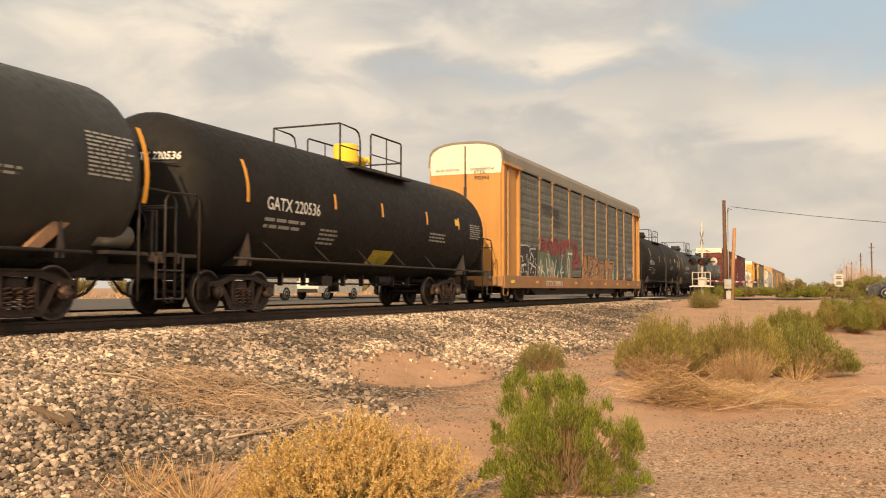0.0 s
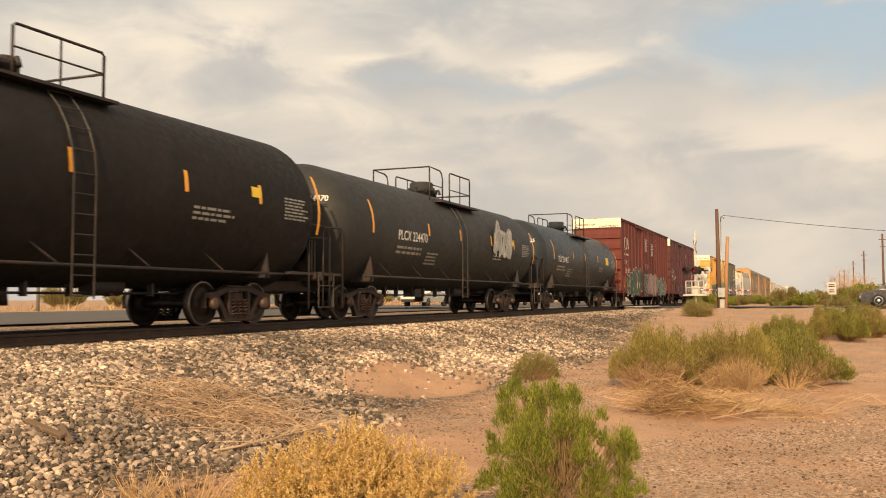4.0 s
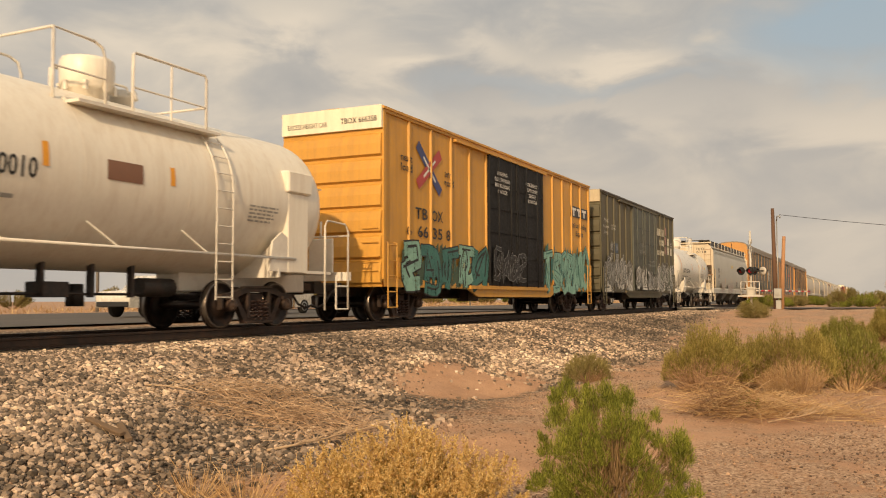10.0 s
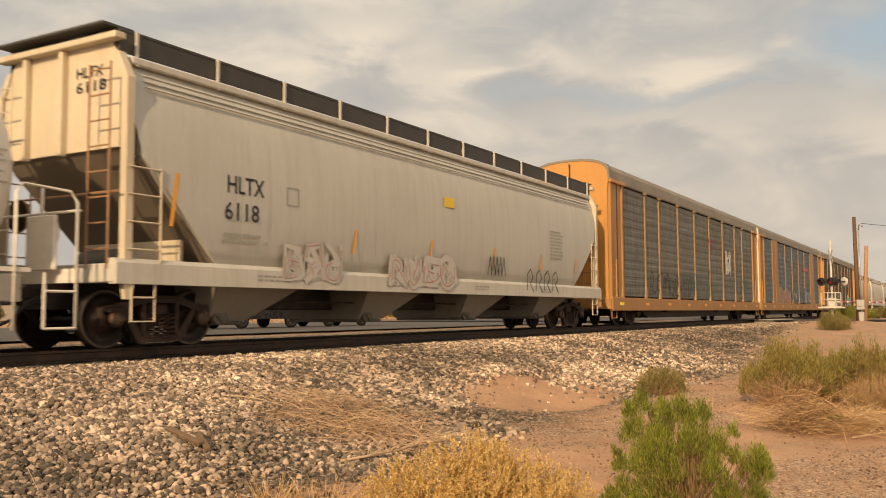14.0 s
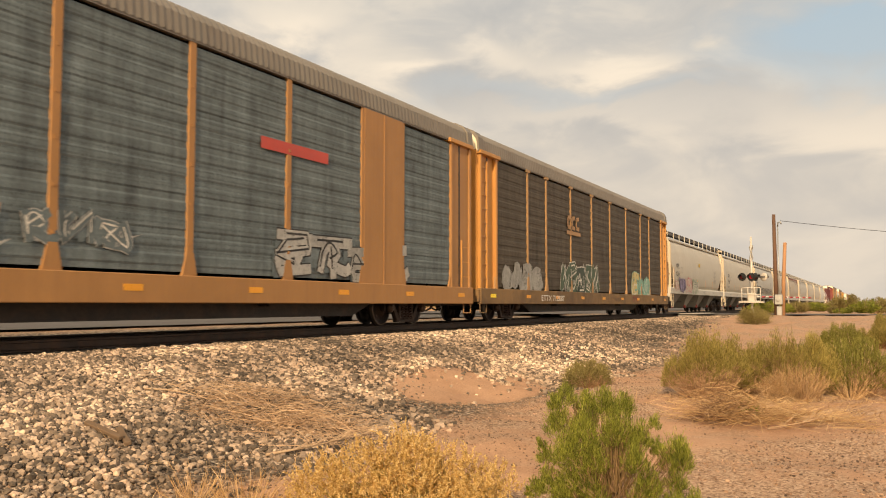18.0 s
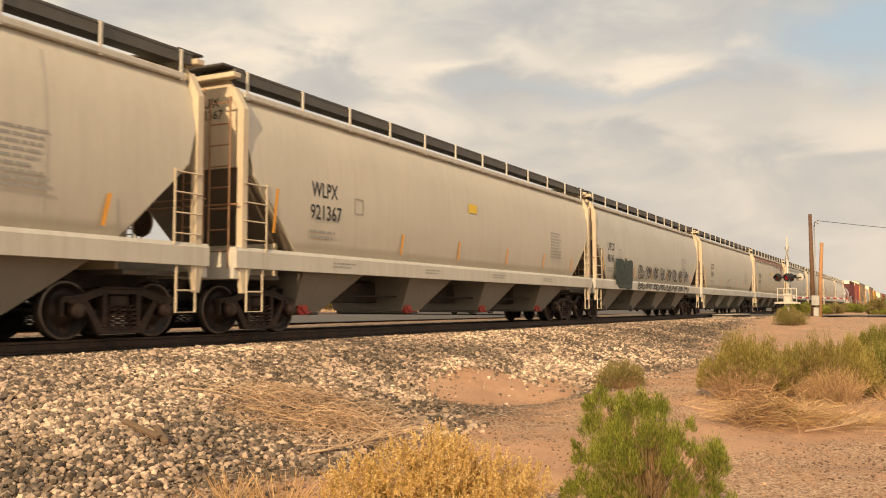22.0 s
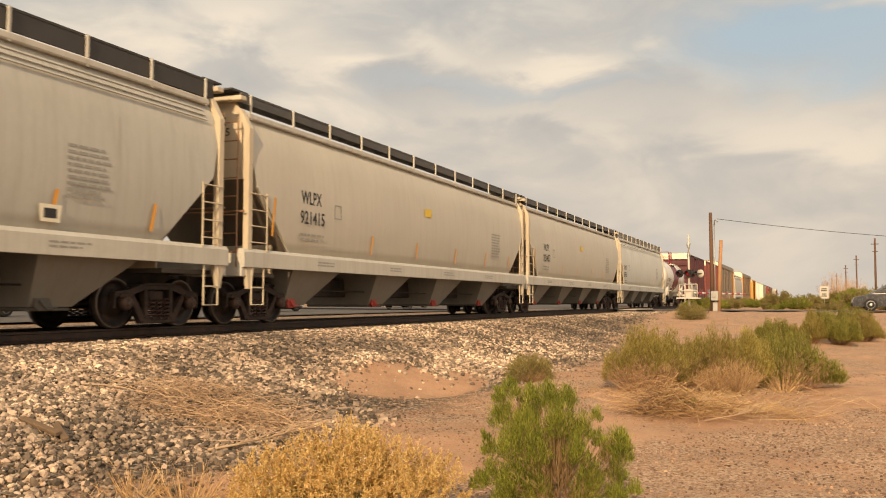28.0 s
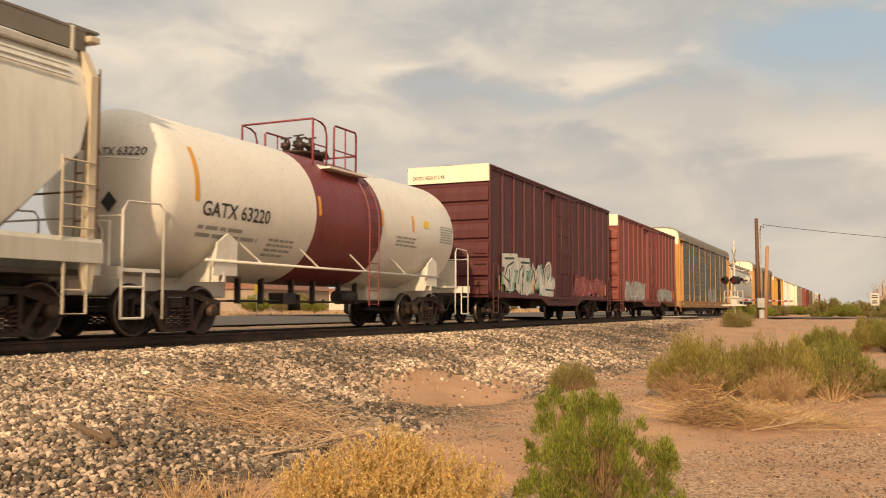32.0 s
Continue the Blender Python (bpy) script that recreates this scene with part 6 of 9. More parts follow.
for s, ya, zz, w in (("8S", 1.4, 2.78, 0.5), ("W", 2.4, 2.78, 0.35), ("87", 1.4, 2.36, 0.5), ("88", 2.35, 2.36, 0.5), ("7", 3.6, 2.36, 0.2)):
    lettering(s, gw, ya, zz, 0.3, P_SILVER, x=1.526, width=w)
for y0, y1, zs, m in ((13.34, 13.83, (4.2, 3.66, 3.12), faded_pink), (14.11, 14.5, (3.62, 3.1), cap_white), (14.89, 15.3, (3.08,), cap_white)):
    for z in zs:
        part("painted_square", Mesh().add([(1.474, y0, z), (1.474, y1, z), (1.474, y1, z + 0.45), (1.474, y0, z + 0.45)], [(0, 1, 2, 3)]), m, gw, "painted square of a faded emblem")
for k, n in enumerate((6, 4, 6)):
    for j in range(n):
        ya, z = 12.95 - 0.31 * j, 4.08 - 0.54 * k
        h = 0.4 - 0.06 * ((3 * j + k) % 3)
        part("painted_block", Mesh().add([(1.474, ya, z), (1.474, ya + 0.17 + 0.05 * ((j + k) % 2), z), (1.474, ya + 0.2, z + h), (1.474, ya + 0.04 * (j % 3), z + h)], [(0, 1, 2, 3)]), cap_white, gw, "cream block of a leasing emblem")

STR_W = ((0.09, -6, 32), (0.4, -2, 14), (0.62, -2, 14), (0.75, -2, 14))
tank_car(198.0, 11.5, "short white tank car with black numbers and orange stripes", white_tank, white_steel, white_steel, "GATX 231390", letter_black, r=1.5, zc=2.47, stripes=STR_W, seed=14, style="white", dome="round", rail_span=(5.65, 7.35), mark_at=(1.55, 2.2))
hltx = hopper(211.2, 19.5, "light grey covered hopper with red graffiti on its lower side", hop_grey, ("HLTX", "6118"), 4, ribbed=True, sill_z=(0.98, 1.36), seed=101, mark_z=2.58)
P_FAINT = paint("faded_rose", (0.47, 0.33, 0.28))
graffiti(hltx, 3.65, 5.45, 1.05, 1.9, [hop_grey, hop_grey], P_FAINT, 1.62, 3, 102, "faded red graffiti", P_PINK, fat=0.6)
graffiti(hltx, 7.05, 9.95, 1.05, 1.9, [hop_grey, hop_grey], P_FAINT, 1.62, 4, 103, "faded red graffiti", P_PINK, fat=0.7)
q = Mesh()
for k in range(5):
    y = 11.75 + k * 0.2
    worm(q, [(y, 1.5), (y + 0.16, 2.0), (y + 0.22, 1.5)], 0.02, 1.612)
for k in range(4):
    y = 14.15 + k * 0.6
    worm(q, [(y, 1.15), (y + 0.02, 1.6), (y + 0.25, 1.75), (y + 0.4, 1.5), (y + 0.2, 1.35), (y + 0.45, 1.1)], 0.022, 1.62)
part("graffiti", q, P_BLACK, hltx, "black sprayed tags")["kind"] = "stuff"

ar2 = autorack(232.1, 26.2, "yellow and grey autorack with orange end bays and painted tags", galv, None, ends=1.75, capped=False, plain=True)
FINGERS = [[[(0.2, 0.95), (0.22, 0.6), (0.4, 0.15)], [(0.75, 0.9), (0.65, 0.5), (0.5, 0.1)], [(0.35, 0.5), (0.7, 0.55)]]]
graffiti(ar2, 17.6, 19.0, 2.3, 3.9, [P_WHITE], P_BLACK, 1.47, 1, 111, "white graffiti shape with black outline", P_BLACK, FINGERS, 1.25)
q = Mesh()
for y, z, s, k in ((14.0, 1.0, 1.5, 0), (14.7, 1.0, 1.3, 3), (11.0, 1.25, 1.0, 1), (11.7, 1.25, 0.9, 4), (21.6, 1.1, 1.3, 5), (22.3, 1.1, 1.1, 2)):
    for ln in SWIRLS[k]:
        spray(q, curve([(y + a * 0.8, z + b * s) for a, b in ln]), 0.035, 1.462)
part("graffiti", q, P_TEAL, ar2, "thin teal sprayed outlines")["kind"] = "stuff"
q = Mesh()
for y, z, s, k in ((14.2, 3.6, 0.5, 2), (15.0, 3.6, 0.5, 6)):
    for ln in SWIRLS[k]:
        spray(q, curve([(y + a * 0.7, z + b * s) for a, b in ln]), 0.035, 1.462)
part("graffiti", q, P_RED, ar2, "small red sprayed tag")["kind"] = "stuff"
q = Mesh()
for j in range(7):
    y = 4.6 + j * 0.9
    for ln in SWIRLS[j % 7]:
        spray(q, curve([(y + a * 0.9, 1.2 + b * 0.9) for a, b in ln]), 0.03, 1.462)
part("graffiti", q, P_BLACK, ar2, "row of black sprayed tags")["kind"] = "stuff"
bnsf = autorack(259.1, 27.2, "orange and blue-grey autorack with wide plain panels and graffiti", galv_blue, None, ends=1.5, wide=(1, 7), capped=True, flare=False, end_m=cap_white, plain=True)
graffiti(bnsf, 4.9, 6.9, 0.75, 2.3, [P_SILVER, P_WHITE, galv_blue], P_GREY, 1.462, 3, 121, "white graffiti of a winged shape", P_BLACK)
graffiti(bnsf, 6.9, 11.2, 0.95, 2.1, [P_PINK, P_ORANGE, P_GREY], P_SILVER, 1.462, 6, 122, "faded orange and red graffiti piece", P_GREY)
graffiti(bnsf, 11.6, 13.5, 1.4, 2.0, [galv_blue, galv_blue], P_SILVER, 1.462, 3, 123, "white sprayed tag", P_WHITE)
graffiti(bnsf, 17.3, 23.1, 1.05, 2.1, [P_SILVER, P_GREY, galv_blue], P_BLACK, 1.462, 4, 124, "silver graffiti with black outlines", P_BLACK)
part("emblem", Mesh().add([(1.474, 17.0, 3.62), (1.474, 19.4, 3.62), (1.474, 19.4, 3.86), (1.474, 17.0, 3.86)], [(0, 1, 2, 3)]), mat("red_stripe", (0.45, 0.06, 0.04), 0.5), bnsf, "red stripe")
for k, s in enumerate(("BNSF", "34364")):
    lettering(s, bnsf, 1.45, 3.3 - 0.2 * k, 0.15, letter_black, x=1.4, width=0.5)
csx = autorack(286.8, 27.2, "yellow autorack with brown-grey panels and green graffiti letters", galv_brown, ("ETTX", "712087"), ends=1.75, zcap=5.3, num_z=4.7, sill_m=sill_dark)
graffiti(csx, 7.9, 13.0, 0.9, 2.3, [P_GREEN, P_DGREEN, P_GREY], P_WHITE, 1.462, 5, 131, "green and white graffiti letters", P_WHITE)
graffiti(csx, 1.9, 5.6, 0.95, 1.9, [P_GREY, P_SILVER], P_GREY, 1.462, 4, 132, "smeared grey tag", P_SILVER)
graffiti(csx, 19.0, 23.0, 0.9, 2.1, [P_AQUA, P_YEL, P_AQUA], P_AQUA, 1.462, 3, 133, "aqua graffiti patch", P_WHITE)
lettering("TTX", csx, 18.75, 0.66, 0.28, P_RED, x=1.546, width=1.05)
scrawl(csx, 15.0, 16.6, 0.62, 0.9, 1, P_BLACK, 1.546, 134, "black scrawled tag on the sill")
q = Mesh()
for k in range(3):
    worm(q, [(8.75 + 0.55 * k + 0.35, 4.0), (8.75 + 0.55 * k, 3.95), (8.75 + 0.55 * k, 3.6), (8.75 + 0.55 * k + 0.38, 3.58)], 0.08, 1.49)
q.add([(1.49, 8.6, 3.3), (1.49, 10.4, 3.3), (1.49, 10.4, 3.45), (1.49, 8.6, 3.45)], [(0, 1, 2, 3)])
part("emblem", q, rack_post, csx, "orange railway emblem with an underline")

w1 = hopper(315.0, 19.1, "tan-grey covered hopper with three painted tags and red outlet gates", hop_tan, ("WLPX", "921111"), 4, gates=gate_red, seed=141, mark_y=1.75)
graffiti(w1, 2.50, 4.35, 1.28, 2.3, [P_LILAC], P_BLACK, 1.625, 3, 142, "lilac and black graffiti", P_BLACK)
graffiti(w1, 4.55, 6.65, 1.28, 2.25, [hop_tan, hop_tan], P_ROSE, 1.625, 3, 143, "red outline graffiti", P_ROSE)
graffiti(w1, 6.85, 8.85, 1.28, 2.2, [hop_tan, hop_tan], P_LGREEN, 1.625, 3, 144, "green outline graffiti", P_DGREEN)
graffiti(w1, 1.25, 2.35, 1.4, 2.0, [hop_tan, hop_tan], P_ROSE, 1.625, 2, 145, "red sprayed tag", P_ROSE)
hopper(335.4, 19.2, "tan-grey covered hopper with red outlet gates and black numbers", hop_tan, ("WLPX", "921367"), 4, gates=gate_red, seed=151)
ut = hopper(355.6, 17.9, "light grey covered hopper with dark green and black graffiti", hop_grey, ("UTCX", "48196"), 4, gates=None, seed=161, placard=False, mark_y=1.6)
graffiti(ut, 2.55, 4.95, 1.28, 2.5, [P_DGREEN, P_GREEN], P_BLACK, 1.625, 2, 162, "dark green graffiti", P_BLACK)
q = Mesh()
rnd = random.Random(163)
for k in range(8):
    for dy, z, w, h in ((0.0, 1.72, 0.6, 0.6), (0.3, 1.75, 0.55, 0.55), (0.55, 1.74, 0.5, 0.5), (-0.2, 1.26, 0.45, 0.28), (0.1, 1.26, 0.5, 0.26), (0.45, 1.26, 0.5, 0.26)):
        for ln in SWIRLS[rnd.randrange(7)]:
            spray(q, curve([(6.0 + 1.24 * k + dy + a * w + 0.3 * (b - 0.5) * w, z + b * h) for a, b in ln]), 0.027, 1.59 if z > 1.5 else 1.625)
part("graffiti", q, P_BLACK, ut, "rows of black sprayed tags")["kind"] = "stuff"
hopper(374.8, 18.1, "tan-grey covered hopper with a thin black tag", hop_tan, ("QCCX", "2467"), 4, seed=171, placard=False, mark_y=2.6)
q = Mesh()
worm(q, [(7.6, 1.6), (7.8, 2.0), (8.2, 2.15), (8.9, 2.25), (9.0, 1.7), (8.3, 1.75), (8.2, 2.1)], 0.018, 1.6)
part("graffiti", q, P_BLACK, CARS[-1][0], "thin black tag")["kind"] = "stuff"
rust_m = mat("rust_streaked_hopper_paint", (0.46, 0.42, 0.34), 0.55, 0, 0.1, 1.2, (0.3, 0.22, 0.15), 0.35, True)
hopper(393.9, 17.5, "cream covered hopper with heavy rust along its top edge", rust_m, ("NAHX", "487"), 4, ribbed=True, seed=181)
rusty = CARS[-1][0]
rnd = random.Random(182)
RUSTY = paint("rust", (0.21, 0.07, 0.034))


def hopper_x(z):
    """How far out a hopper's side stands at the height z."""
    return float(np.interp(z, [1.83, 2.48, 2.9, 3.6, 4.15, 4.42], [1.53, 1.58, 1.58, 1.53, 1.41, 1.25])) + 0.03


# rust bleeds from the top edge in ragged runs
for k in range(46):
    ya = 0.9 + k * 0.37 + rnd.uniform(-0.1, 0.1)
    wd, low = rnd.uniform(0.25, 0.7), 4.1 - rnd.random() ** 2.5 * (1.0 if k > 26 else 0.5)
    q = Mesh()
    zs = [4.4, 4.25, 4.1] + [4.1 + (low - 4.1) * j / 3 for j in (1, 2, 3)]
    rows = []
    for j, z in enumerate(zs):
        taper = wd * (1.0 if j < 3 else 0.8 - 0.22 * (j - 2)) * rnd.uniform(0.85, 1.15)
        off = 0.0006 * (k % 4)
        rows.append([(hopper_x(z) + off, ya - taper / 2, z), (hopper_x(z) + off, ya + taper / 2, z)])
    q.grid(rows, False, True)
    part("rust_stain", q, RUSTY, rusty, "dark red rust stain")
acf = hopper(413.15, 17.6, "light grey ribbed covered hopper with black numbers", hop_grey, ("ACFX", "65342"), 4, ribbed=True, seed=191, placard=False, mark_y=2.05)
part("placard", Mesh().add([(1.59, 13.48, 1.7), (1.59, 13.87, 1.7), (1.59, 13.9, 1.97), (1.59, 13.45, 1.97)], [(0, 1, 2, 3)]), cap_white, acf, "white placard with a black square")
part("placard", Mesh().add([(1.594, 13.55, 1.76), (1.594, 13.8, 1.76), (1.594, 13.8, 1.91), (1.594, 13.55, 1.91)], [(0, 1, 2, 3)]), letter_black, acf)
hopper(431.9, 19.2, "tan-grey covered hopper with red outlet gates and black numbers", hop_tan, ("WLPX", "921415"), 4, gates=gate_red, seed=201)
hopper(452.1, 19.2, "tan-grey covered hopper with red outlet gates and black numbers", hop_tan, ("WLPX", "921453"), 4, gates=gate_red, seed=211, mark_y=2.4)
hopper(472.1, 17.8, "light grey ribbed covered hopper with a pale roof walk", hop_white, ("GAPX", "5678"), 4, ribbed=True, seed=221, placard=False, walk_m=roof_grey, mark_y=1.2, mark_z=2.52)
tank_car(491.0, 13.1, "white tank car with a wide maroon band and maroon railings", white_tank, white_steel, maroon_steel, "GATX 63220", letter_black, r=1.55, zc=2.6, stripes=STR_W, seed=15, style="white", tc=1.35, band=maroon, dome_m=mat("dark_valves", (0.05, 0.03, 0.025), 0.5, 0.3), rail_span=(5.75, 7.7), mark_at=(1.36, 2.05))
mb = boxcar(506.5, 15.5, "maroon boxcar with a white cap and white graffiti", coer_red, [(6.8, 9.2)], coer_red, 5.27, 15)
graffiti(mb, 0.9, 6.6, 0.95, 2.3, [P_WHITE, P_AQUA], P_WHITE, 1.502, 4, 231, "white graffiti letters", P_DGREEN)
graffiti(mb, 9.4, 14.6, 1.0, 1.9, [P_RED, P_PINK], P_RED, 1.502, 5, 232, "red graffiti piece", P_PINK)
rb = boxcar(523.9, 15.5, "red boxcar with a white cap and silver graffiti", red_box, [(6.8, 9.2)], red_box, 5.27, 15)
graffiti(rb, 1.2, 6.0, 0.95, 2.0, [P_SILVER, P_GREY], P_SILVER, 1.502, 5, 241, "silver graffiti", P_WHITE)
graffiti(rb, 9.4, 14.0, 0.95, 1.7, [P_SILVER, P_GREY], P_SILVER, 1.502, 5, 242, "silver graffiti", P_WHITE)
ar5 = autorack(541.1, 26.0, "yellow and grey autorack with a white roof cap", galv, None)
graffiti(ar5, 12.5, 16.5, 0.9, 2.2, [P_GREY, P_SILVER], P_GREY, 1.462, 3, 251, "pale graffiti patch", P_SILVER)
hopper(569.0, 18.0, "light grey covered hopper behind an autorack", hop_grey, None, 4, seed=261, stencil=False)
autorack(589.0, 26.5, "brown-grey autorack with a white roof cap", galv_brown, None)
boxcar(618.0, 18.3, "yellow boxcar with black doors", yellow_box, [(6.6, 9.05), (9.1, 11.6)], black_door, 5.25, 15)
for k, (m, lab) in enumerate(((hop_white, "white boxcar"), (cap_white, "cream boxcar"), (roof_grey, "grey boxcar"), (red_box, "red boxcar"), (cn_red, "brown-red boxcar"), (olive, "olive boxcar"))):
    boxcar(638.5 + 18.0 * k, 16.4, lab + " near the end of the train", m, [(6.8, 9.4)], m, 5.2, 14)
hopper(748.0, 18.0, "light grey covered hopper far down the train", hop_grey, None, 4, seed=271, stencil=False)
hopper(768.0, 18.0, "tan-grey covered hopper far down the train", hop_tan, None, 4, seed=272, stencil=False)
boxcar(788.0, 16.4, "brown-red boxcar far down the train", cn_red, [(6.8, 9.4)], cn_red, 5.2, 14)


# small surges of the train, as seconds: metres ahead (-) or behind (+) the even pace
SURGE = {0: -0.1, 1: 0.0, 2: -0.4, 3: -0.05, 6: 0.1, 7: 0.0, 8: 0.1, 9: -0.1, 10: 0.35, 11: -0.1, 12: 0.0, 13: 0.0, 14: -0.15, 17: 0.25, 18: -0.35, 19: 0.15, 20: 0.1}


def train_run(t):
    """How far the train has come by t seconds: it gathers speed from 14 to 16 m/s."""
    ks = sorted(SURGE)
    return 13.95 * t + 0.0325 * t * t - float(np.interp(t, ks, [SURGE[k] for k in ks]))


# ---- ground ----
def smooth(a, b, v):
    t = np.clip((v - a) / (b - a), 0, 1)
    return t * t * (3 - 2 * t)


def base_z(y):
    return -1.08 + 0.96 * smooth(20, 50, y)


def ground_z(x, y):
    x, y = np.asarray(x, float), np.asarray(y, float)
    d = x - XC
    near = base_z(y) + (-0.19 - base_z(y)) * (1 - smooth(2.0, 7.2, d)) * 1.0
    far = -0.19 - 0.26 * smooth(2.0, 5.0, -d) + 0.26 * smooth(7.0, 10.0, -d)
    z = np.where(d > 0, near, far)
    w = np.clip((np.abs(d) - 2.2) / 3, 0, 1) * np.where(d < -8, 0.15, 1)
    r = np.hypot(x, y)
    amp = np.clip(1.5 - r / 120, 0.1, 1)
    z = z + w * amp * (0.05 * np.sin(0.9 * x + 1.3 * np.sin(0.6 * y)) * np.sin(0.7 * y + 0.8) + 0.025 * np.sin(2.3 * x + 1.7 * y) + 0.02 * np.sin(3.1 * y - 1.9 * x + 2))
    # a washed-out hollow in the bank, with a sharper upper lip
    u, v = (x + 6.8 - 0.16 * (y - 15.2)) / 1.0, (y - 15.2) / 2.8
    z = z - 0.17 * np.exp(-(np.where(u < 0, 1.25 * u, 0.8 * u) ** 4 + v ** 4))
    return z


def axis(parts):
    out = []
    for a, b, s in parts:
        out += list(np.arange(a, b, s))
    return np.array(out + [parts[-1][1]])


def ground():
    xs = axis([(-3000, -400, 400), (-400, -80, 40), (-80, -24, 4), (-24, -14.5, 0.5), (-14.5, 4, 0.14), (4, 20, 0.8), (20, 80, 6), (80, 400, 40), (400, 3000, 400)])
    ys = axis([(-800, -80, 120), (-80, -4, 4), (-4, 3, 0.4), (3, 24, 0.14), (24, 70, 0.5), (70, 160, 4), (160, 600, 30), (600, 4000, 400)])
    X, Y = np.meshgrid(xs, ys, indexing="ij")
    Z = ground_z(X, Y)
    n, m = X.shape
    co = np.stack([X, Y, Z], -1).reshape(-1, 3)
    i = np.arange(n * m).reshape(n, m)
    f = np.stack([i[:-1, :-1], i[1:, :-1], i[1:, 1:], i[:-1, 1:]], -1).reshape(-1, 4)
    me = bpy.data.meshes.new("ground")
    me.from_pydata(co.tolist(), [], f.tolist())
    me.polygons.foreach_set("use_smooth", [True] * len(f))
    me.materials.append(ground_mat())
    return tagged(new("ground", me), "reddish desert dirt with gravel and a ballast bank beside the track", "ground", kind="structure")


def ground_mat():
    m = bpy.data.materials.new("desert_ground")
    m.use_nodes = True
    N = Nodes(m.node_tree)
    co = N.n("ShaderNodeTexCoord")
    v = (co, "Object")
    sep = N.n("ShaderNodeSeparateXYZ", Vector=v)
    n1, n2, n3 = N.noise(v, 0.5, 6, 0.6), N.noise(v, 3.0, 6, 0.65), N.noise(v, 40.0, 4, 0.6)
    dirt = N.ramp(N.math("ADD", N.math("MULTIPLY", n1, 0.5), N.math("MULTIPLY", n2, 0.5)), [(0.35, (0.335, 0.19, 0.11)), (0.5, (0.455, 0.272, 0.165)), (0.66, (0.55, 0.35, 0.221))])
    dirt = N.mix(0.35, dirt, N.ramp(n3, [(0.3, (0.27, 0.15, 0.085)), (0.7, (0.65, 0.41, 0.26))]))
    # pebbles of two sizes
    vo = N.n("ShaderNodeTexVoronoi", Vector=v, Scale=16.0)
    vs = N.n("ShaderNodeTexVoronoi", Vector=v, Scale=42.0)
    bw = N.n("ShaderNodeRGBToBW", Color=(vo, "Color"))
    stone = N.ramp(bw, [(0.15, (0.085, 0.068, 0.052)), (0.35, (0.2, 0.158, 0.115)), (0.55, (0.33, 0.255, 0.185)), (0.75, (0.48, 0.38, 0.285)), (0.92, (0.63, 0.53, 0.41))])
    # crevice shade put into the stone colour: darker towards each cell's edge
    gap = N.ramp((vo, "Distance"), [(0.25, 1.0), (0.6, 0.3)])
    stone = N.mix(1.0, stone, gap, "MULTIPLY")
    bw2 = N.n("ShaderNodeRGBToBW", Color=(vs, "Color"))
    grit = N.ramp(bw2, [(0.2, (0.185, 0.119, 0.078)), (0.5, (0.37, 0.247, 0.16)), (0.9, (0.58, 0.425, 0.297))])
    # where the ballast lies: a band along the track that frays downhill
    d = N.math("ADD", (sep, 0), -XC)
    edge = N.math("ADD", d, N.math("MULTIPLY", N.math("SUBTRACT", n1, 0.5), 3.0))
    edge = N.math("ADD", edge, N.math("MULTIPLY", N.math("SUBTRACT", n2, 0.5), 2.0))
    yy = N.ramp(N.math("MULTIPLY", (sep, 1), 1 / 60), [(0.1, 1.0), (0.4, 1.0), (0.8, 0.0)])
    edge = N.math("SUBTRACT", edge, N.math("MULTIPLY", yy, 2.0))
    band = N.ramp(N.math("MULTIPLY", edge, 0.1), [(0.42, 1.0), (0.54, 0.0)])
    # the far shoulder is grey gravel as far as the road
    away = N.ramp(N.math("MULTIPLY", d, -0.1), [(0.86, 1.0), (0.95, 0.0)])
    band = N.math("MULTIPLY", band, away)
    # the washed-out hollow is bare dirt
    hy = N.math("DIVIDE", N.math("SUBTRACT", (sep, 1), 15.2), 2.6)
    hx = N.math("DIVIDE", N.math("SUBTRACT", N.math("ADD", (sep, 0), 6.8), N.math("MULTIPLY", hy, 0.42)), 0.95)
    hole = N.math("ADD", N.math("POWER", N.math("ABSOLUTE", hx), 3.0), N.math("POWER", N.math("ABSOLUTE", hy), 3.0))
    hole = N.math("ADD", hole, N.math("MULTIPLY", N.math("SUBTRACT", n2, 0.5), 1.6))
    bare = N.ramp(hole, [(0.55, 0.0), (0.95, 1.0)])
    band = N.math("MULTIPLY", band, bare)
    # fine gravel lies thick on the open ground, thin on the trodden path
    q = N.math("SUBTRACT", N.math("MULTIPLY", N.math("ADD", (sep, 0), 1.0), 0.88), N.math("MULTIPLY", N.math("SUBTRACT", (sep, 1), 12.75), 0.475))
    q = N.math("ADD", q, N.math("MULTIPLY", N.math("SUBTRACT", n1, 0.5), 1.4))
    near = N.ramp(N.math("MULTIPLY", N.math("ADD", q, 4.0), 0.1), [(0.2, 0.6), (0.34, 0.0), (0.43, 0.0), (0.5, 1.0)])
    g = N.ramp(N.math("ADD", N.noise(v, 1.2, 5, 0.65), N.math("MULTIPLY", near, 0.16)), [(0.48, 0.0), (0.66, 1.0)])
    c = N.mix(N.math("MULTIPLY", N.math("MULTIPLY", g, 0.85), bare), dirt, grit)
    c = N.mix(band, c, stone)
    hgt = N.math("ADD", N.math("MULTIPLY", N.math("MULTIPLY", (vo, "Distance"), band), -1.2), N.math("MULTIPLY", N.math("ADD", (vs, "Distance"), n3), -0.35))
    b = N.n("ShaderNodeBump", Strength=0.9, Distance=0.035, Height=hgt)
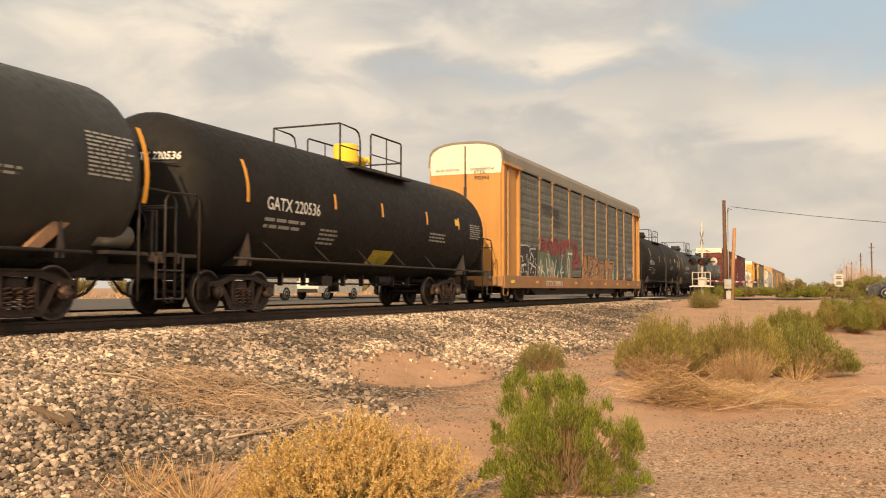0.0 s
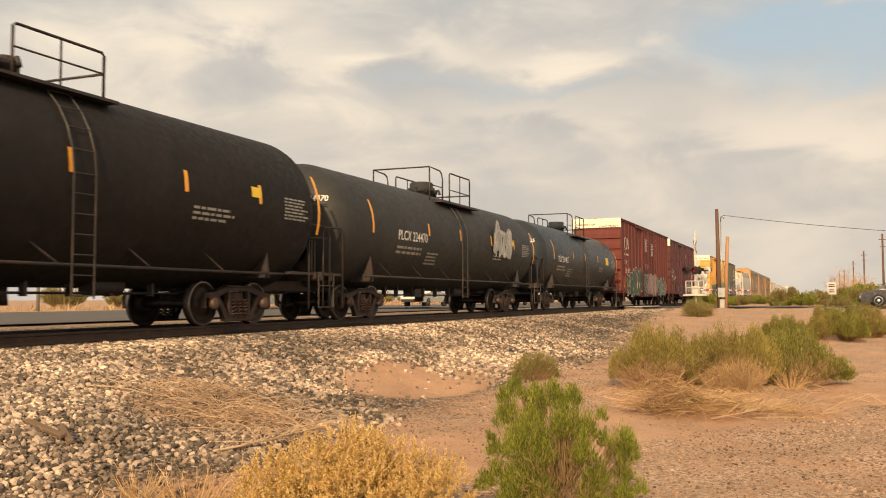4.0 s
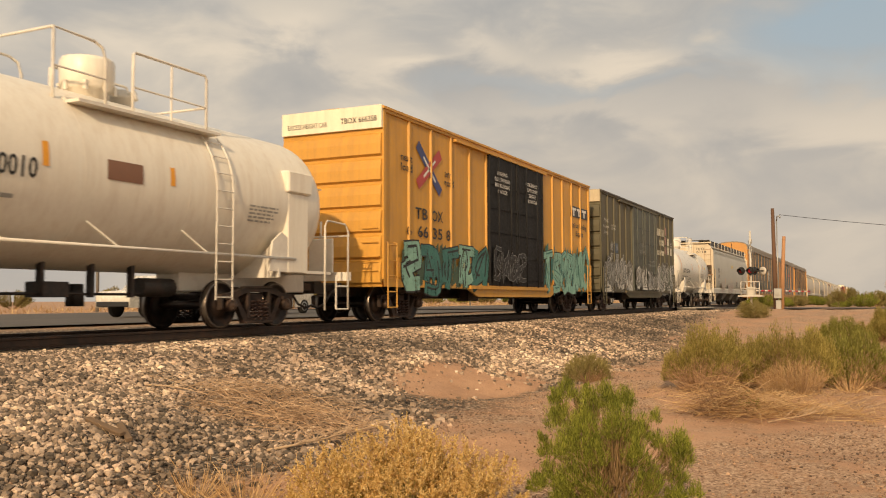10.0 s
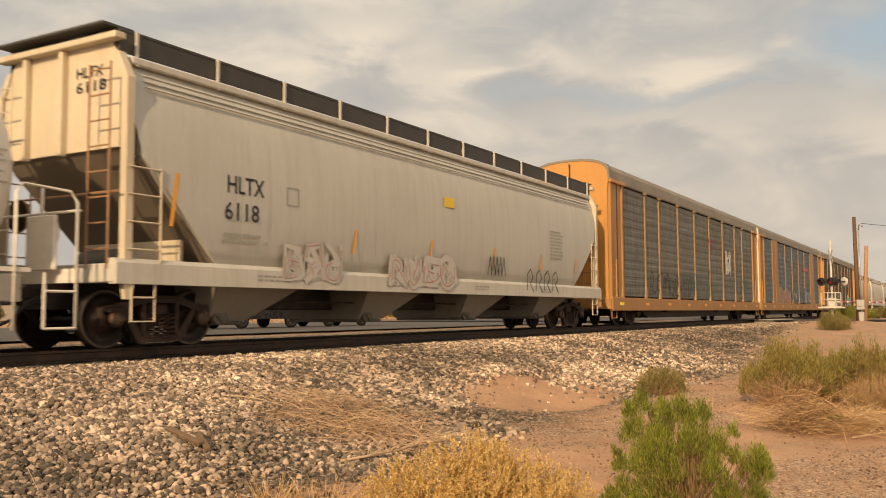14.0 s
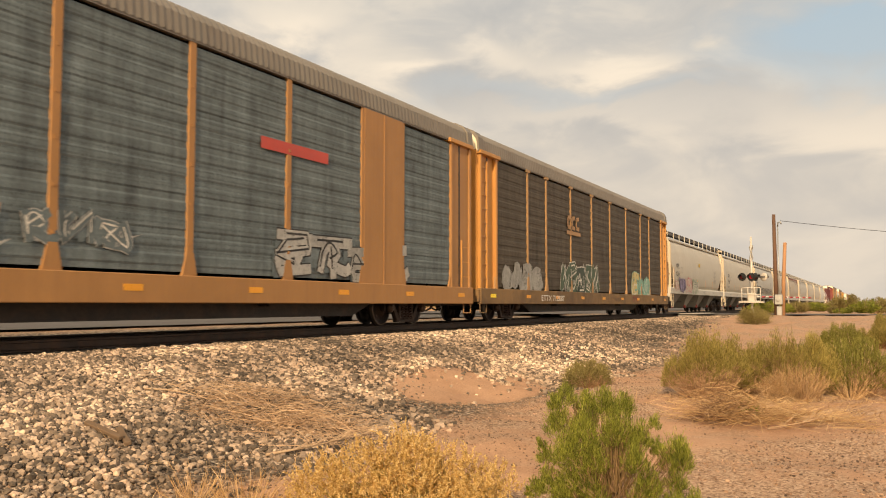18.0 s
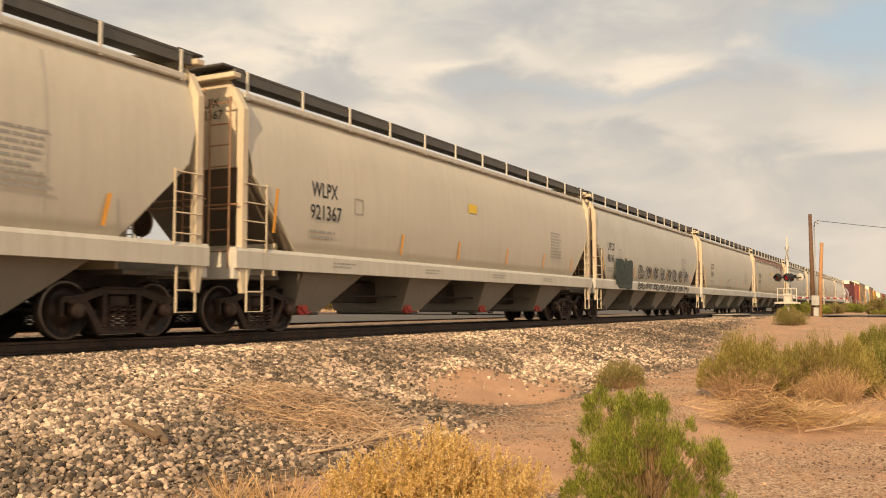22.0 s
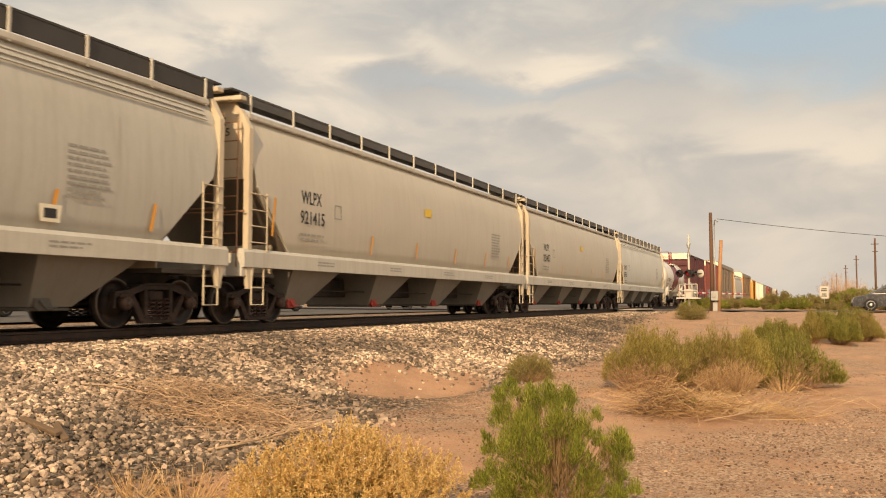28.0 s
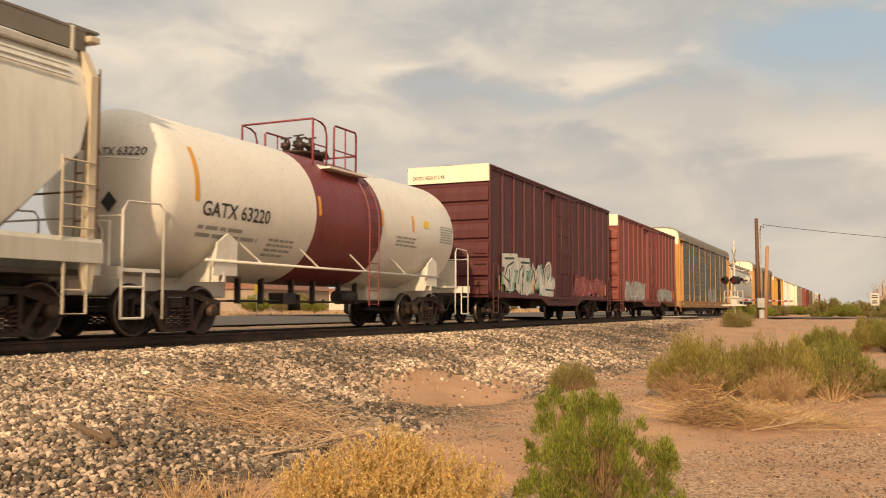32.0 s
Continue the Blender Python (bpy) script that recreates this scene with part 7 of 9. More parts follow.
    p = N.n("ShaderNodeBsdfPrincipled", Roughness=0.95, Normal=b)
    N.t.links.new(c.outputs[0], p.inputs["Base Color"])
    p.inputs["Specular IOR Level"].default_value = 0.2
    N.n("ShaderNodeOutputMaterial", Surface=p)
    return m


ground()


BALLAST_RAMP = [(0.0, (0.062, 0.052, 0.041)), (0.25, (0.14, 0.115, 0.088)), (0.45, (0.265, 0.212, 0.163)), (0.64, (0.46, 0.368, 0.28)), (0.82, (0.645, 0.535, 0.42)), (1.0, (0.86, 0.755, 0.625))]
PEBBLE_RAMP = [(0.0, (0.1, 0.068, 0.047)), (0.3, (0.22, 0.145, 0.098)), (0.6, (0.36, 0.24, 0.155)), (0.85, (0.53, 0.38, 0.26)), (1.0, (0.72, 0.58, 0.44))]


def stones_mat(name, stops):
    """Mixed stones: each its own tone, darker and paler kinds lying in drifts."""
    m = bpy.data.materials.new(name)
    m.use_nodes = True
    N = Nodes(m.node_tree)
    geo, oi, co = N.n("ShaderNodeNewGeometry"), N.n("ShaderNodeObjectInfo"), N.n("ShaderNodeTexCoord")
    r = N.math("FRACT", N.math("ADD", (geo, "Random Per Island"), (oi, "Random")))
    patch = N.noise((geo, "Position"), 0.55, 4, 0.6)
    r = N.math("ADD", N.math("MULTIPLY", r, 0.75), N.math("MULTIPLY", N.math("SUBTRACT", patch, 0.41), 1.2))
    # a drift of clean pale stone down the bank, and older grey stone past it
    sep = N.n("ShaderNodeSeparateXYZ", Vector=(geo, "Position"))
    for cy, wy, cx, wx, much in ((21.5, 5.0, -7.3, 1.5, 0.13), (35.0, 8.0, -7.2, 2.2, -0.3), (15.5, 3.0, -8.6, 0.9, -0.22), (11.0, 1.6, -6.2, 1.2, -0.14)):
        u, w = N.math("DIVIDE", N.math("SUBTRACT", (sep, 1), cy), wy), N.math("DIVIDE", N.math("SUBTRACT", (sep, 0), cx), wx)
        far = N.math("ADD", N.math("MULTIPLY", u, u), N.math("MULTIPLY", w, w))
        r = N.math("ADD", r, N.math("MULTIPLY", N.math("EXPONENT", N.math("MULTIPLY", far, -1.0)), much))
    c = N.ramp(r, stops)
    c = N.mix(0.4, c, N.ramp(N.noise((co, "Object"), 30, 4, 0.6), [(0.3, (0.13, 0.1, 0.075)), (0.7, (0.54, 0.44, 0.35))]), "OVERLAY")
    p = N.n("ShaderNodeBsdfPrincipled", Roughness=0.85)
    N.t.links.new(c.outputs[0], p.inputs["Base Color"])
    N.n("ShaderNodeOutputMaterial", Surface=p)
    return m


STONE = stones_mat("ballast_stone", BALLAST_RAMP)
PEBBLE = stones_mat("warm_pebble", PEBBLE_RAMP)
rng = np.random.default_rng(5)


def in_hollow(x, y):
    edge = 0.35 * np.sin(2.3 * x + 3.1 * y) * np.sin(1.9 * y - 1.1 * x) + 0.2 * np.sin(6.1 * x + 1.0) * np.sin(4.3 * y)
    return np.clip(2.2 * (1.0 + edge - ((x + 6.8 - 0.16 * (y - 15.2)) / 1.0) ** 2 - ((y - 15.2) / 2.7) ** 2), 0, 1)


def in_ballast(x, y):
    """The bank is stony near the track and thins out in tongues downhill."""
    d = x - XC
    reach = 7.2 + 0.4 * smooth(12, 20, y) - 2.3 * smooth(22, 48, y) - 1.3 * np.exp(-((y - 14.6) / 3.2) ** 4) + 0.35 * np.sin(0.8 * y + 1.0) + 0.3 * np.sin(2.1 * y + 0.4 * x)
    p = np.clip((reach - d) / 1.9, 0, 1)
    # dirt shows through in patches low on the bank
    thin = smooth(0.35, 0.75, np.sin(1.7 * x + 2.0 * np.sin(1.1 * y)) * np.sin(1.3 * y + 0.7 + 0.8 * x)) * smooth(3.6, 5.6, d)
    return np.where(d < 1.75, 0, p) * (1 - 0.97 * in_hollow(x, y)) * (1 - 0.75 * thin)


def scatter(count, x0, x1, y0, y1, lo, hi, prob):
    x, y = rng.uniform(x0, x1, count), rng.uniform(y0, y1, count)
    k = rng.random(count) < prob(x, y)
    x, y = x[k], y[k]
    s = lo + (hi - lo) * rng.random(len(x)) ** 2.2
    return x, y, ground_z(x, y) + s * 0.25, s


CUBE = np.array([(a, b, c) for a in (-1, 1) for b in (-1, 1) for c in (-1, 1)], float)
CUBE_F = np.array([(0, 1, 3, 2), (4, 6, 7, 5), (0, 4, 5, 1), (2, 3, 7, 6), (0, 2, 6, 4), (1, 5, 7, 3)])


G = (1 + 5 ** 0.5) / 2
ICO = np.array([(-1, G, 0), (1, G, 0), (-1, -G, 0), (1, -G, 0), (0, -1, G), (0, 1, G), (0, -1, -G), (0, 1, -G), (G, 0, -1), (G, 0, 1), (-G, 0, -1), (-G, 0, 1)]) / 1.9
ICO_F = np.array([(0, 11, 5), (0, 5, 1), (0, 1, 7), (0, 7, 10), (0, 10, 11), (1, 5, 9), (5, 11, 4), (11, 10, 2), (10, 7, 6), (7, 1, 8), (3, 9, 4), (3, 4, 2), (3, 2, 6), (3, 6, 8), (3, 8, 9), (4, 9, 5), (2, 4, 11), (6, 2, 10), (8, 6, 7), (9, 8, 1)])


def stone_cloud(name, x, y, z, s, parent=None, shape=CUBE, faces=CUBE_F, m=STONE):
    n = len(x)
    v = shape[None] * rng.uniform(0.5 if shape is ICO else 0.45, 1.05, (n, len(shape), 3)) * rng.uniform(0.55, 1.0, (n, 1, 3))
    a = rng.uniform(0, 6.28, n)
    c, sn = np.cos(a)[:, None], np.sin(a)[:, None]
    tilt = rng.uniform(-0.7, 0.7, n)[:, None]
    vx, vy, vz = v[..., 0], v[..., 1], v[..., 2] * 0.75
    vy, vz = vy * np.cos(tilt) - vz * np.sin(tilt), vy * np.sin(tilt) + vz * np.cos(tilt)
    vx, vy = vx * c - vy * sn, vx * sn + vy * c
    co = np.stack([vx, vy, vz], -1) * s[:, None, None] + np.stack([x, y, z], -1)[:, None]
    f = (faces[None] + len(shape) * np.arange(n)[:, None, None]).reshape(-1, faces.shape[1])
    me = bpy.data.meshes.new(name)
    me.from_pydata(co.reshape(-1, 3).tolist(), [], f.tolist())
    me.materials.append(m)
    ob = new(name, me)
    ob.parent = parent
    return ob


bal = tagged(stone_cloud("ballast", *scatter(60000, -10.6, -4.4, 3.2, 9.6, 0.014, 0.075, in_ballast), shape=ICO, faces=ICO_F), "loose grey and cream ballast stones on the railway bank", "ballast", kind="stuff")
stone_cloud("middle_ballast", *scatter(80000, -10.6, -4.2, 9.6, 20, 0.015, 0.062, in_ballast), parent=bal)["kind"] = "stuff"
stone_cloud("far_ballast", *scatter(40000, -10.6, -4.2, 20, 60, 0.024, 0.055, in_ballast), parent=bal)["kind"] = "stuff"


def in_gravel(x, y):
    """Fine gravel: thick at the bank's foot and on the open ground, thin on the trodden path."""
    q = 0.88 * (x + 1.0) - 0.475 * (y - 12.75)
    open_ground = smooth(0.2, 0.9, q) * (x > -2.6)
    path = np.exp(-((q + 0.15) / 0.55) ** 4) * (x > -2.4)
    return (1 - 0.6 * in_hollow(x, y)) * (1 - 0.92 * path) * np.clip(0.22 + 0.6 * np.exp(-((x + 5.0) / 1.5) ** 2) + 0.5 * open_ground + 0.3 * np.sin(1.3 * x) * np.sin(0.9 * y + 1), 0, 1)


tagged(stone_cloud("pebbles", *scatter(70000, -8.0, 3.5, 4, 22, 0.004, 0.02, in_gravel), m=PEBBLE), "scattered pebbles on red dirt", "pebbles", kind="stuff")

# ---- track ----
track = tagged(empty("track", pose(XC, 0, 0)), "single railway track with dark ties", "railway track", kind="structure")
RAIL = [(-0.07, -0.17), (0.07, -0.17), (0.07, -0.155), (0.012, -0.135), (0.012, -0.045), (0.036, -0.035), (0.036, -0.004), (0.025, 0.0), (-0.025, 0.0), (-0.036, -0.004), (-0.036, -0.035), (-0.012, -0.045), (-0.012, -0.135), (-0.07, -0.155)]
for s in (-1, 1):
    part("rail", Mesh().prism([(x + s * 0.755, z) for x, z in RAIL], "y", -60, 1200), rail_steel, track)
tie = fix(Mesh().box(-1.3, 1.3, -0.115, 0.115, -0.36, -0.18, 0.012).data("tie", tie_wood))
for k in range(200):
    part("tie", tie, None, track, "", pose(random.uniform(-0.03, 0.03), -6 + k * 0.52, random.uniform(-0.01, 0.0), 0, 0, random.uniform(-0.8, 0.8)))
q = Mesh()
for k in range(900):
    q.box(-1.3, 1.3, 98 + k * 0.52 - 0.115, 98 + k * 0.52 + 0.115, -0.36, -0.18)
part("far_ties", q, tie_wood, track)["kind"] = "stuff"


# ---- plants ----
def leaf_mat(name, lo, mid, hi, through=0.3):
    m = bpy.data.materials.new(name)
    m.use_nodes = True
    N = Nodes(m.node_tree)
    geo, co, oi = N.n("ShaderNodeNewGeometry"), N.n("ShaderNodeTexCoord"), N.n("ShaderNodeObjectInfo")
    f = N.math("ADD", N.math("MULTIPLY", (geo, "Random Per Island"), 0.55), N.math("MULTIPLY", N.noise((co, "Object"), 5.0, 3, 0.6), 0.55))
    c = N.ramp(f, [(0.2, lo), (0.5, mid), (0.85, hi)])
    hs = N.n("ShaderNodeHueSaturation", Color=c, Value=N.math("ADD", N.math("MULTIPLY", (oi, "Random"), 0.3), 0.85))
    p = N.n("ShaderNodeBsdfPrincipled", Roughness=0.7)
    p.inputs["Specular IOR Level"].default_value = 0.25
    N.t.links.new(hs.outputs[0], p.inputs["Base Color"])
    t = N.n("ShaderNodeBsdfTranslucent")
    N.t.links.new(hs.outputs[0], t.inputs["Color"])
    mx = N.n("ShaderNodeMixShader", i0=through, i1=p, i2=t)
    N.n("ShaderNodeOutputMaterial", Surface=mx)
    return m


LEAF_GREEN = leaf_mat("broom_leaf", (0.05, 0.06, 0.011), (0.175, 0.198, 0.03), (0.42, 0.43, 0.075), 0.4)
LEAF_GREEN2 = leaf_mat("green_desert_leaf", (0.09, 0.09, 0.019), (0.21, 0.2, 0.042), (0.4, 0.37, 0.1), 0.42)
LEAF_YELLOW = leaf_mat("yellowed_leaf", (0.38, 0.24, 0.065), (0.74, 0.5, 0.17), (0.92, 0.71, 0.35), 0.35)
LEAF_OLIVE = leaf_mat("olive_leaf", (0.15, 0.12, 0.033), (0.31, 0.26, 0.07), (0.53, 0.43, 0.14), 0.45)
LEAF_DARK = leaf_mat("dark_olive_leaf", (0.13, 0.105, 0.038), (0.22, 0.18, 0.065), (0.32, 0.27, 0.1))
STRAW = leaf_mat("dry_straw", (0.3, 0.17, 0.07), (0.5, 0.32, 0.15), (0.68, 0.48, 0.25), 0.15)
TWIG = leaf_mat("dry_twig", (0.26, 0.16, 0.09), (0.45, 0.3, 0.18), (0.6, 0.43, 0.27), 0.05)
DRY = leaf_mat("dry_brown_twig", (0.17, 0.095, 0.05), (0.3, 0.18, 0.095), (0.46, 0.3, 0.17), 0.1)
STEM = leaf_mat("green_brown_stem", (0.12, 0.08, 0.035), (0.2, 0.13, 0.055), (0.3, 0.2, 0.09), 0.05)


def quads(name, p, d, s, material):
    """Many narrow leaf blades: root p, reach d, half-width s."""
    n = len(p)
    v = np.stack([p - s, p + s, p + 0.62 * d + s * 0.9, p + d + s * 0.15, p + d - s * 0.15, p + 0.62 * d - s * 0.9], 1).reshape(-1, 3)
    f = (np.array([[0, 1, 2, 5], [5, 2, 3, 4]])[None] + 6 * np.arange(n)[:, None, None]).reshape(-1, 4)
    me = bpy.data.meshes.new(name)
    me.from_pydata(v.tolist(), [], f.tolist())
    me.materials.append(material)
    return me


def unit(v):
    return v / np.maximum(1e-9, np.linalg.norm(v, axis=-1, keepdims=True))


def shrub_meshes(seed, h, rad, stems, blades, leaf, blade_l, blade_w, stem_m, t0=0.35, lean=1.0, droop=0.0, clump=0, spread=0.6):
    r = np.random.default_rng(seed)
    az = r.uniform(0, 2 * np.pi, stems)
    out = np.sqrt(r.random(stems))
    if clump:
        # gather the stems into plumes, which leaves gaps between them
        ca, co_ = r.uniform(0, 2 * np.pi, clump), np.sqrt(r.uniform(0.02, 1, clump))
        k = r.integers(0, clump, stems)
        az, out = ca[k] + r.normal(0, 0.16 / (0.3 + co_[k]), stems), np.clip(co_[k] + r.normal(0, 0.1, stems), 0, 1.1)
        hk = r.uniform(0.78, 1.06, clump)[k]
    else:
        hk = r.uniform(0.75, 1.08, stems)
    hh = h * hk * (1 - 0.42 * out ** 2.2)
    tip = np.stack([rad * out * np.cos(az), rad * out * np.sin(az), hh], 1)
    root = np.stack([0.16 * rad * out * np.cos(az), 0.16 * rad * out * np.sin(az), np.zeros(stems) - 0.03], 1)
    mid = root * 0.4 + tip * 0.6
    mid[:, 2] = root[:, 2] + (tip[:, 2] - root[:, 2]) * (0.5 - 0.1 * lean)
    if droop:
        tip[:, 2] -= droop * out * h

    def at(t, i):
        t = t[:, None]
        return root[i] * (1 - t) ** 2 + 2 * mid[i] * t * (1 - t) + tip[i] * t ** 2

    i = np.repeat(np.arange(stems), blades)
    t = r.uniform(t0, 1.02, len(i))
    p = at(t, i)
    along = unit(at(np.minimum(t + 0.05, 1.1), i) - at(t - 0.05, i))
    side = unit(r.normal(0, 1, (len(i), 3)))
    d = unit(along + spread * side) * (blade_l * r.uniform(0.5, 1.25, len(i)))[:, None]
    s = unit(np.cross(d, r.normal(0, 1, (len(i), 3)))) * (blade_w * r.uniform(0.6, 1.2, len(i)))[:, None]
    crown = quads("crown", p + r.normal(0, 0.006, p.shape), d, s, leaf)
    # stems as thin three-sided strips
    q = Mesh()
    for k in range(min(stems, 120)):
        pts = [tuple(at(np.array([a]), np.array([k]))[0]) for a in (0, 0.3, 0.6, 0.9)]
        w = 0.004 + 0.003 * h
        q.tube(pts, [w, w * 0.8, w * 0.6, w * 0.3], 3, False)
    return crown, q.data("stem", stem_m)


def plant(name, label, x, y, meshes, turn=0.0, size=1.0, cat="bush", group=""):
    e = empty(name, pose(x, y, float(ground_z(x, y)) - 0.02, 0, 0, turn) @ Matrix.Scale(size, 4))
    tagged(e, label, cat, group)
    part("crown", meshes[0], None, e)
    if meshes[1]:
        part("stem", meshes[1], None, e)
    return e


def tuft_bush(seed, h, rad, tufts, blades, leaf, blade_l, blade_w, twig, puff=0.16, up=0.8, twigs=160, low=0.12):
    """A bush of many soft tufts on a dome: each tuft a spray of short blades round a twig's end."""
    r = np.random.default_rng(seed)
    az, q = r.uniform(0, 2 * np.pi, tufts), np.sqrt(r.random(tufts))
    lobe = 1 + 0.2 * np.sin(3 * az + seed) + 0.14 * np.sin(5 * az + 2 * seed)
    e = np.arccos(1 - r.random(tufts) * 0.98)
    lay = r.uniform(0.55, 1.0, tufts)
    c = np.stack([rad * lobe * lay * np.sin(e) * np.cos(az), rad * lobe * lay * np.sin(e) * np.sin(az), low * h + (h - puff * 0.5 - low * h) * lay * (0.1 + 0.9 * np.cos(e)) * r.uniform(0.76, 1.02, tufts)], 1)
    i = np.repeat(np.arange(tufts), blades)
    size = (puff * r.uniform(0.6, 1.25, tufts))[i][:, None]
    off = unit(r.normal(0, 1, (len(i), 3))) * (r.random((len(i), 1)) ** 0.45)
    off[:, 2] *= 1.6
    p = c[i] + off * size
    out = unit(np.stack([c[i, 0], c[i, 1], np.full(len(i), 0.25 * h)], 1))
    d = unit(off * 1.3 + out * 0.35 + np.array([[0, 0, up]]) + r.normal(0, 0.3, off.shape)) * (blade_l * r.uniform(0.5, 1.25, len(i)))[:, None]
    s = unit(np.cross(d, r.normal(0, 1, (len(i), 3)))) * (blade_w * r.uniform(0.6, 1.2, len(i)))[:, None]
    crown = quads("crown", p, d, s, leaf)
    m = Mesh()
    for k in range(twigs):
        t = c[k % tufts] + r.normal(0, 0.05, 3)
        a = np.array([t[0] * 0.12, t[1] * 0.12, -0.03])
        b = a * 0.4 + t * 0.6 + np.array([0, 0, -0.08 * h])
        w = 0.003 + 0.004 * h
        m.tube([tuple(a), tuple((a + b) / 2 + r.normal(0, 0.02, 3)), tuple(b), tuple(t)], [w, w * 0.8, w * 0.55, w * 0.3], 3, False)
    return crown, m.data("stem", twig)


def tangle(seed, rad, h, n, material):
    """A flat heap of dry crossing twigs, each bowed."""
    r = np.random.default_rng(seed)
    m = Mesh()
    for k in range(n):
        a, q = r.uniform(0, 6.28), np.sqrt(r.random()) * rad
        x, y, L, b = q * math.cos(a), q * math.sin(a), r.uniform(0.25, 0.8), r.uniform(0, 6.28)
        z = h * (1 - (q / rad) ** 2) * r.uniform(0.1, 1.0) + 0.02
        dz, bow, side = r.uniform(-0.25, 0.3) * L, r.uniform(0.0, 0.12), r.uniform(-0.12, 0.12)
        pts = [(x + L * t * math.cos(b) - side * math.sin(3.1 * t) * math.sin(b), y + L * t * math.sin(b) + side * math.sin(3.1 * t) * math.cos(b), max(0.01, z + dz * t + bow * math.sin(3.1 * t))) for t in (0, 0.3, 0.65, 1.0)]
        w = r.uniform(0.0018, 0.0045)
        m.tube(pts, [w, w, w * 0.8, w * 0.4], 3, False)
    return m.data("twig", material), None


def plume_bush(seed, lobes, density, leaf, blade_l, blade_w, twig, twigs, spray=34, ragged=0.1):
    """A feathery bush: every lobe (across, away, foot, radius, height) is a brush of fine upright blades on thin twigs."""
    r = np.random.default_rng(seed)
    P, D = [], []
    m = Mesh()
    for x, y, z, rad, h in lobes:
        n = int(density * (rad * h + 0.4 * rad * rad))
        # each lobe is a bundle of narrow sprays
        k = max(8, int(n / spray))
        az, e = r.uniform(0, 2 * np.pi, k), np.arccos(1 - r.random(k) * 0.9)
        lay = r.uniform(0.6, 1.0, k) ** 0.6 * r.uniform(1 - 1.2 * ragged, 1 + 0.8 * ragged, k)
        tip = np.stack([x + rad * lay * np.sin(e) * np.cos(az), y + rad * lay * np.sin(e) * np.sin(az), z + h * lay * np.cos(e) * 0.97 + 0.03], 1)
        foot = np.stack([np.full(k, 0.35 * x), np.full(k, 0.35 * y), np.full(k, z * 0.5 - 0.05)], 1) + r.normal(0, 0.03, (k, 3))
        heart = np.array([[x, y, z]]) + r.normal(0, 0.12 * rad, (k, 3))
        i = r.integers(0, k, n)
        t = 1 - 0.5 * r.random(n) ** 1.3
        p = heart[i] + (tip[i] - heart[i]) * t[:, None] + r.normal(0, 0.07 * rad + 0.004, (n, 3))
        d = unit(0.8 * unit(tip[i] - heart[i]) + np.array([[0, 0, 0.45]]) + r.normal(0, 0.34, (n, 3))) * (blade_l * r.uniform(0.5, 1.3, n))[:, None]
        P.append(p)
        D.append(d)
        for j in range(int(twigs * rad * h)):
            a, b = foot[j % k], tip[j % k]
            c = (a + b) / 2 + r.normal(0, 0.05 * h, 3)
            w = 0.0028 + 0.002 * h
            m.tube([tuple(a), tuple(c), tuple(a + (b - a) * 0.9)], [w, w * 0.7, w * 0.3], 3, False)
    p, d = np.concatenate(P), np.concatenate(D)
    s = unit(np.cross(d, r.normal(0, 1, d.shape))) * (blade_w * r.uniform(0.6, 1.2, len(d)))[:, None]
    return quads("crown", p, d, s, leaf), m.data("stem", twig)


def dome_lobes(seed, w, h, n, depth=0.7, low=0.15):
    """Uneven lobes heaped into a wide bush."""
    r = random.Random(seed)
    out = []
    for k in range(n):
        u = -1 + 2 * (k + 0.5) / n + r.uniform(-0.12, 0.12)
        rise = h * (1 - 0.45 * abs(u) ** 2.2) * r.uniform(0.78, 1.05)
        out.append((u * w * 0.8, r.uniform(-0.5, 0.5) * depth, low * h, w * r.uniform(0.2, 0.36), rise - low * h))
        out.append((u * w * 0.85, r.uniform(-0.6, 0.2) * depth, low * h * 0.6, w * r.uniform(0.2, 0.3), rise * r.uniform(0.55, 0.75)))
    return out


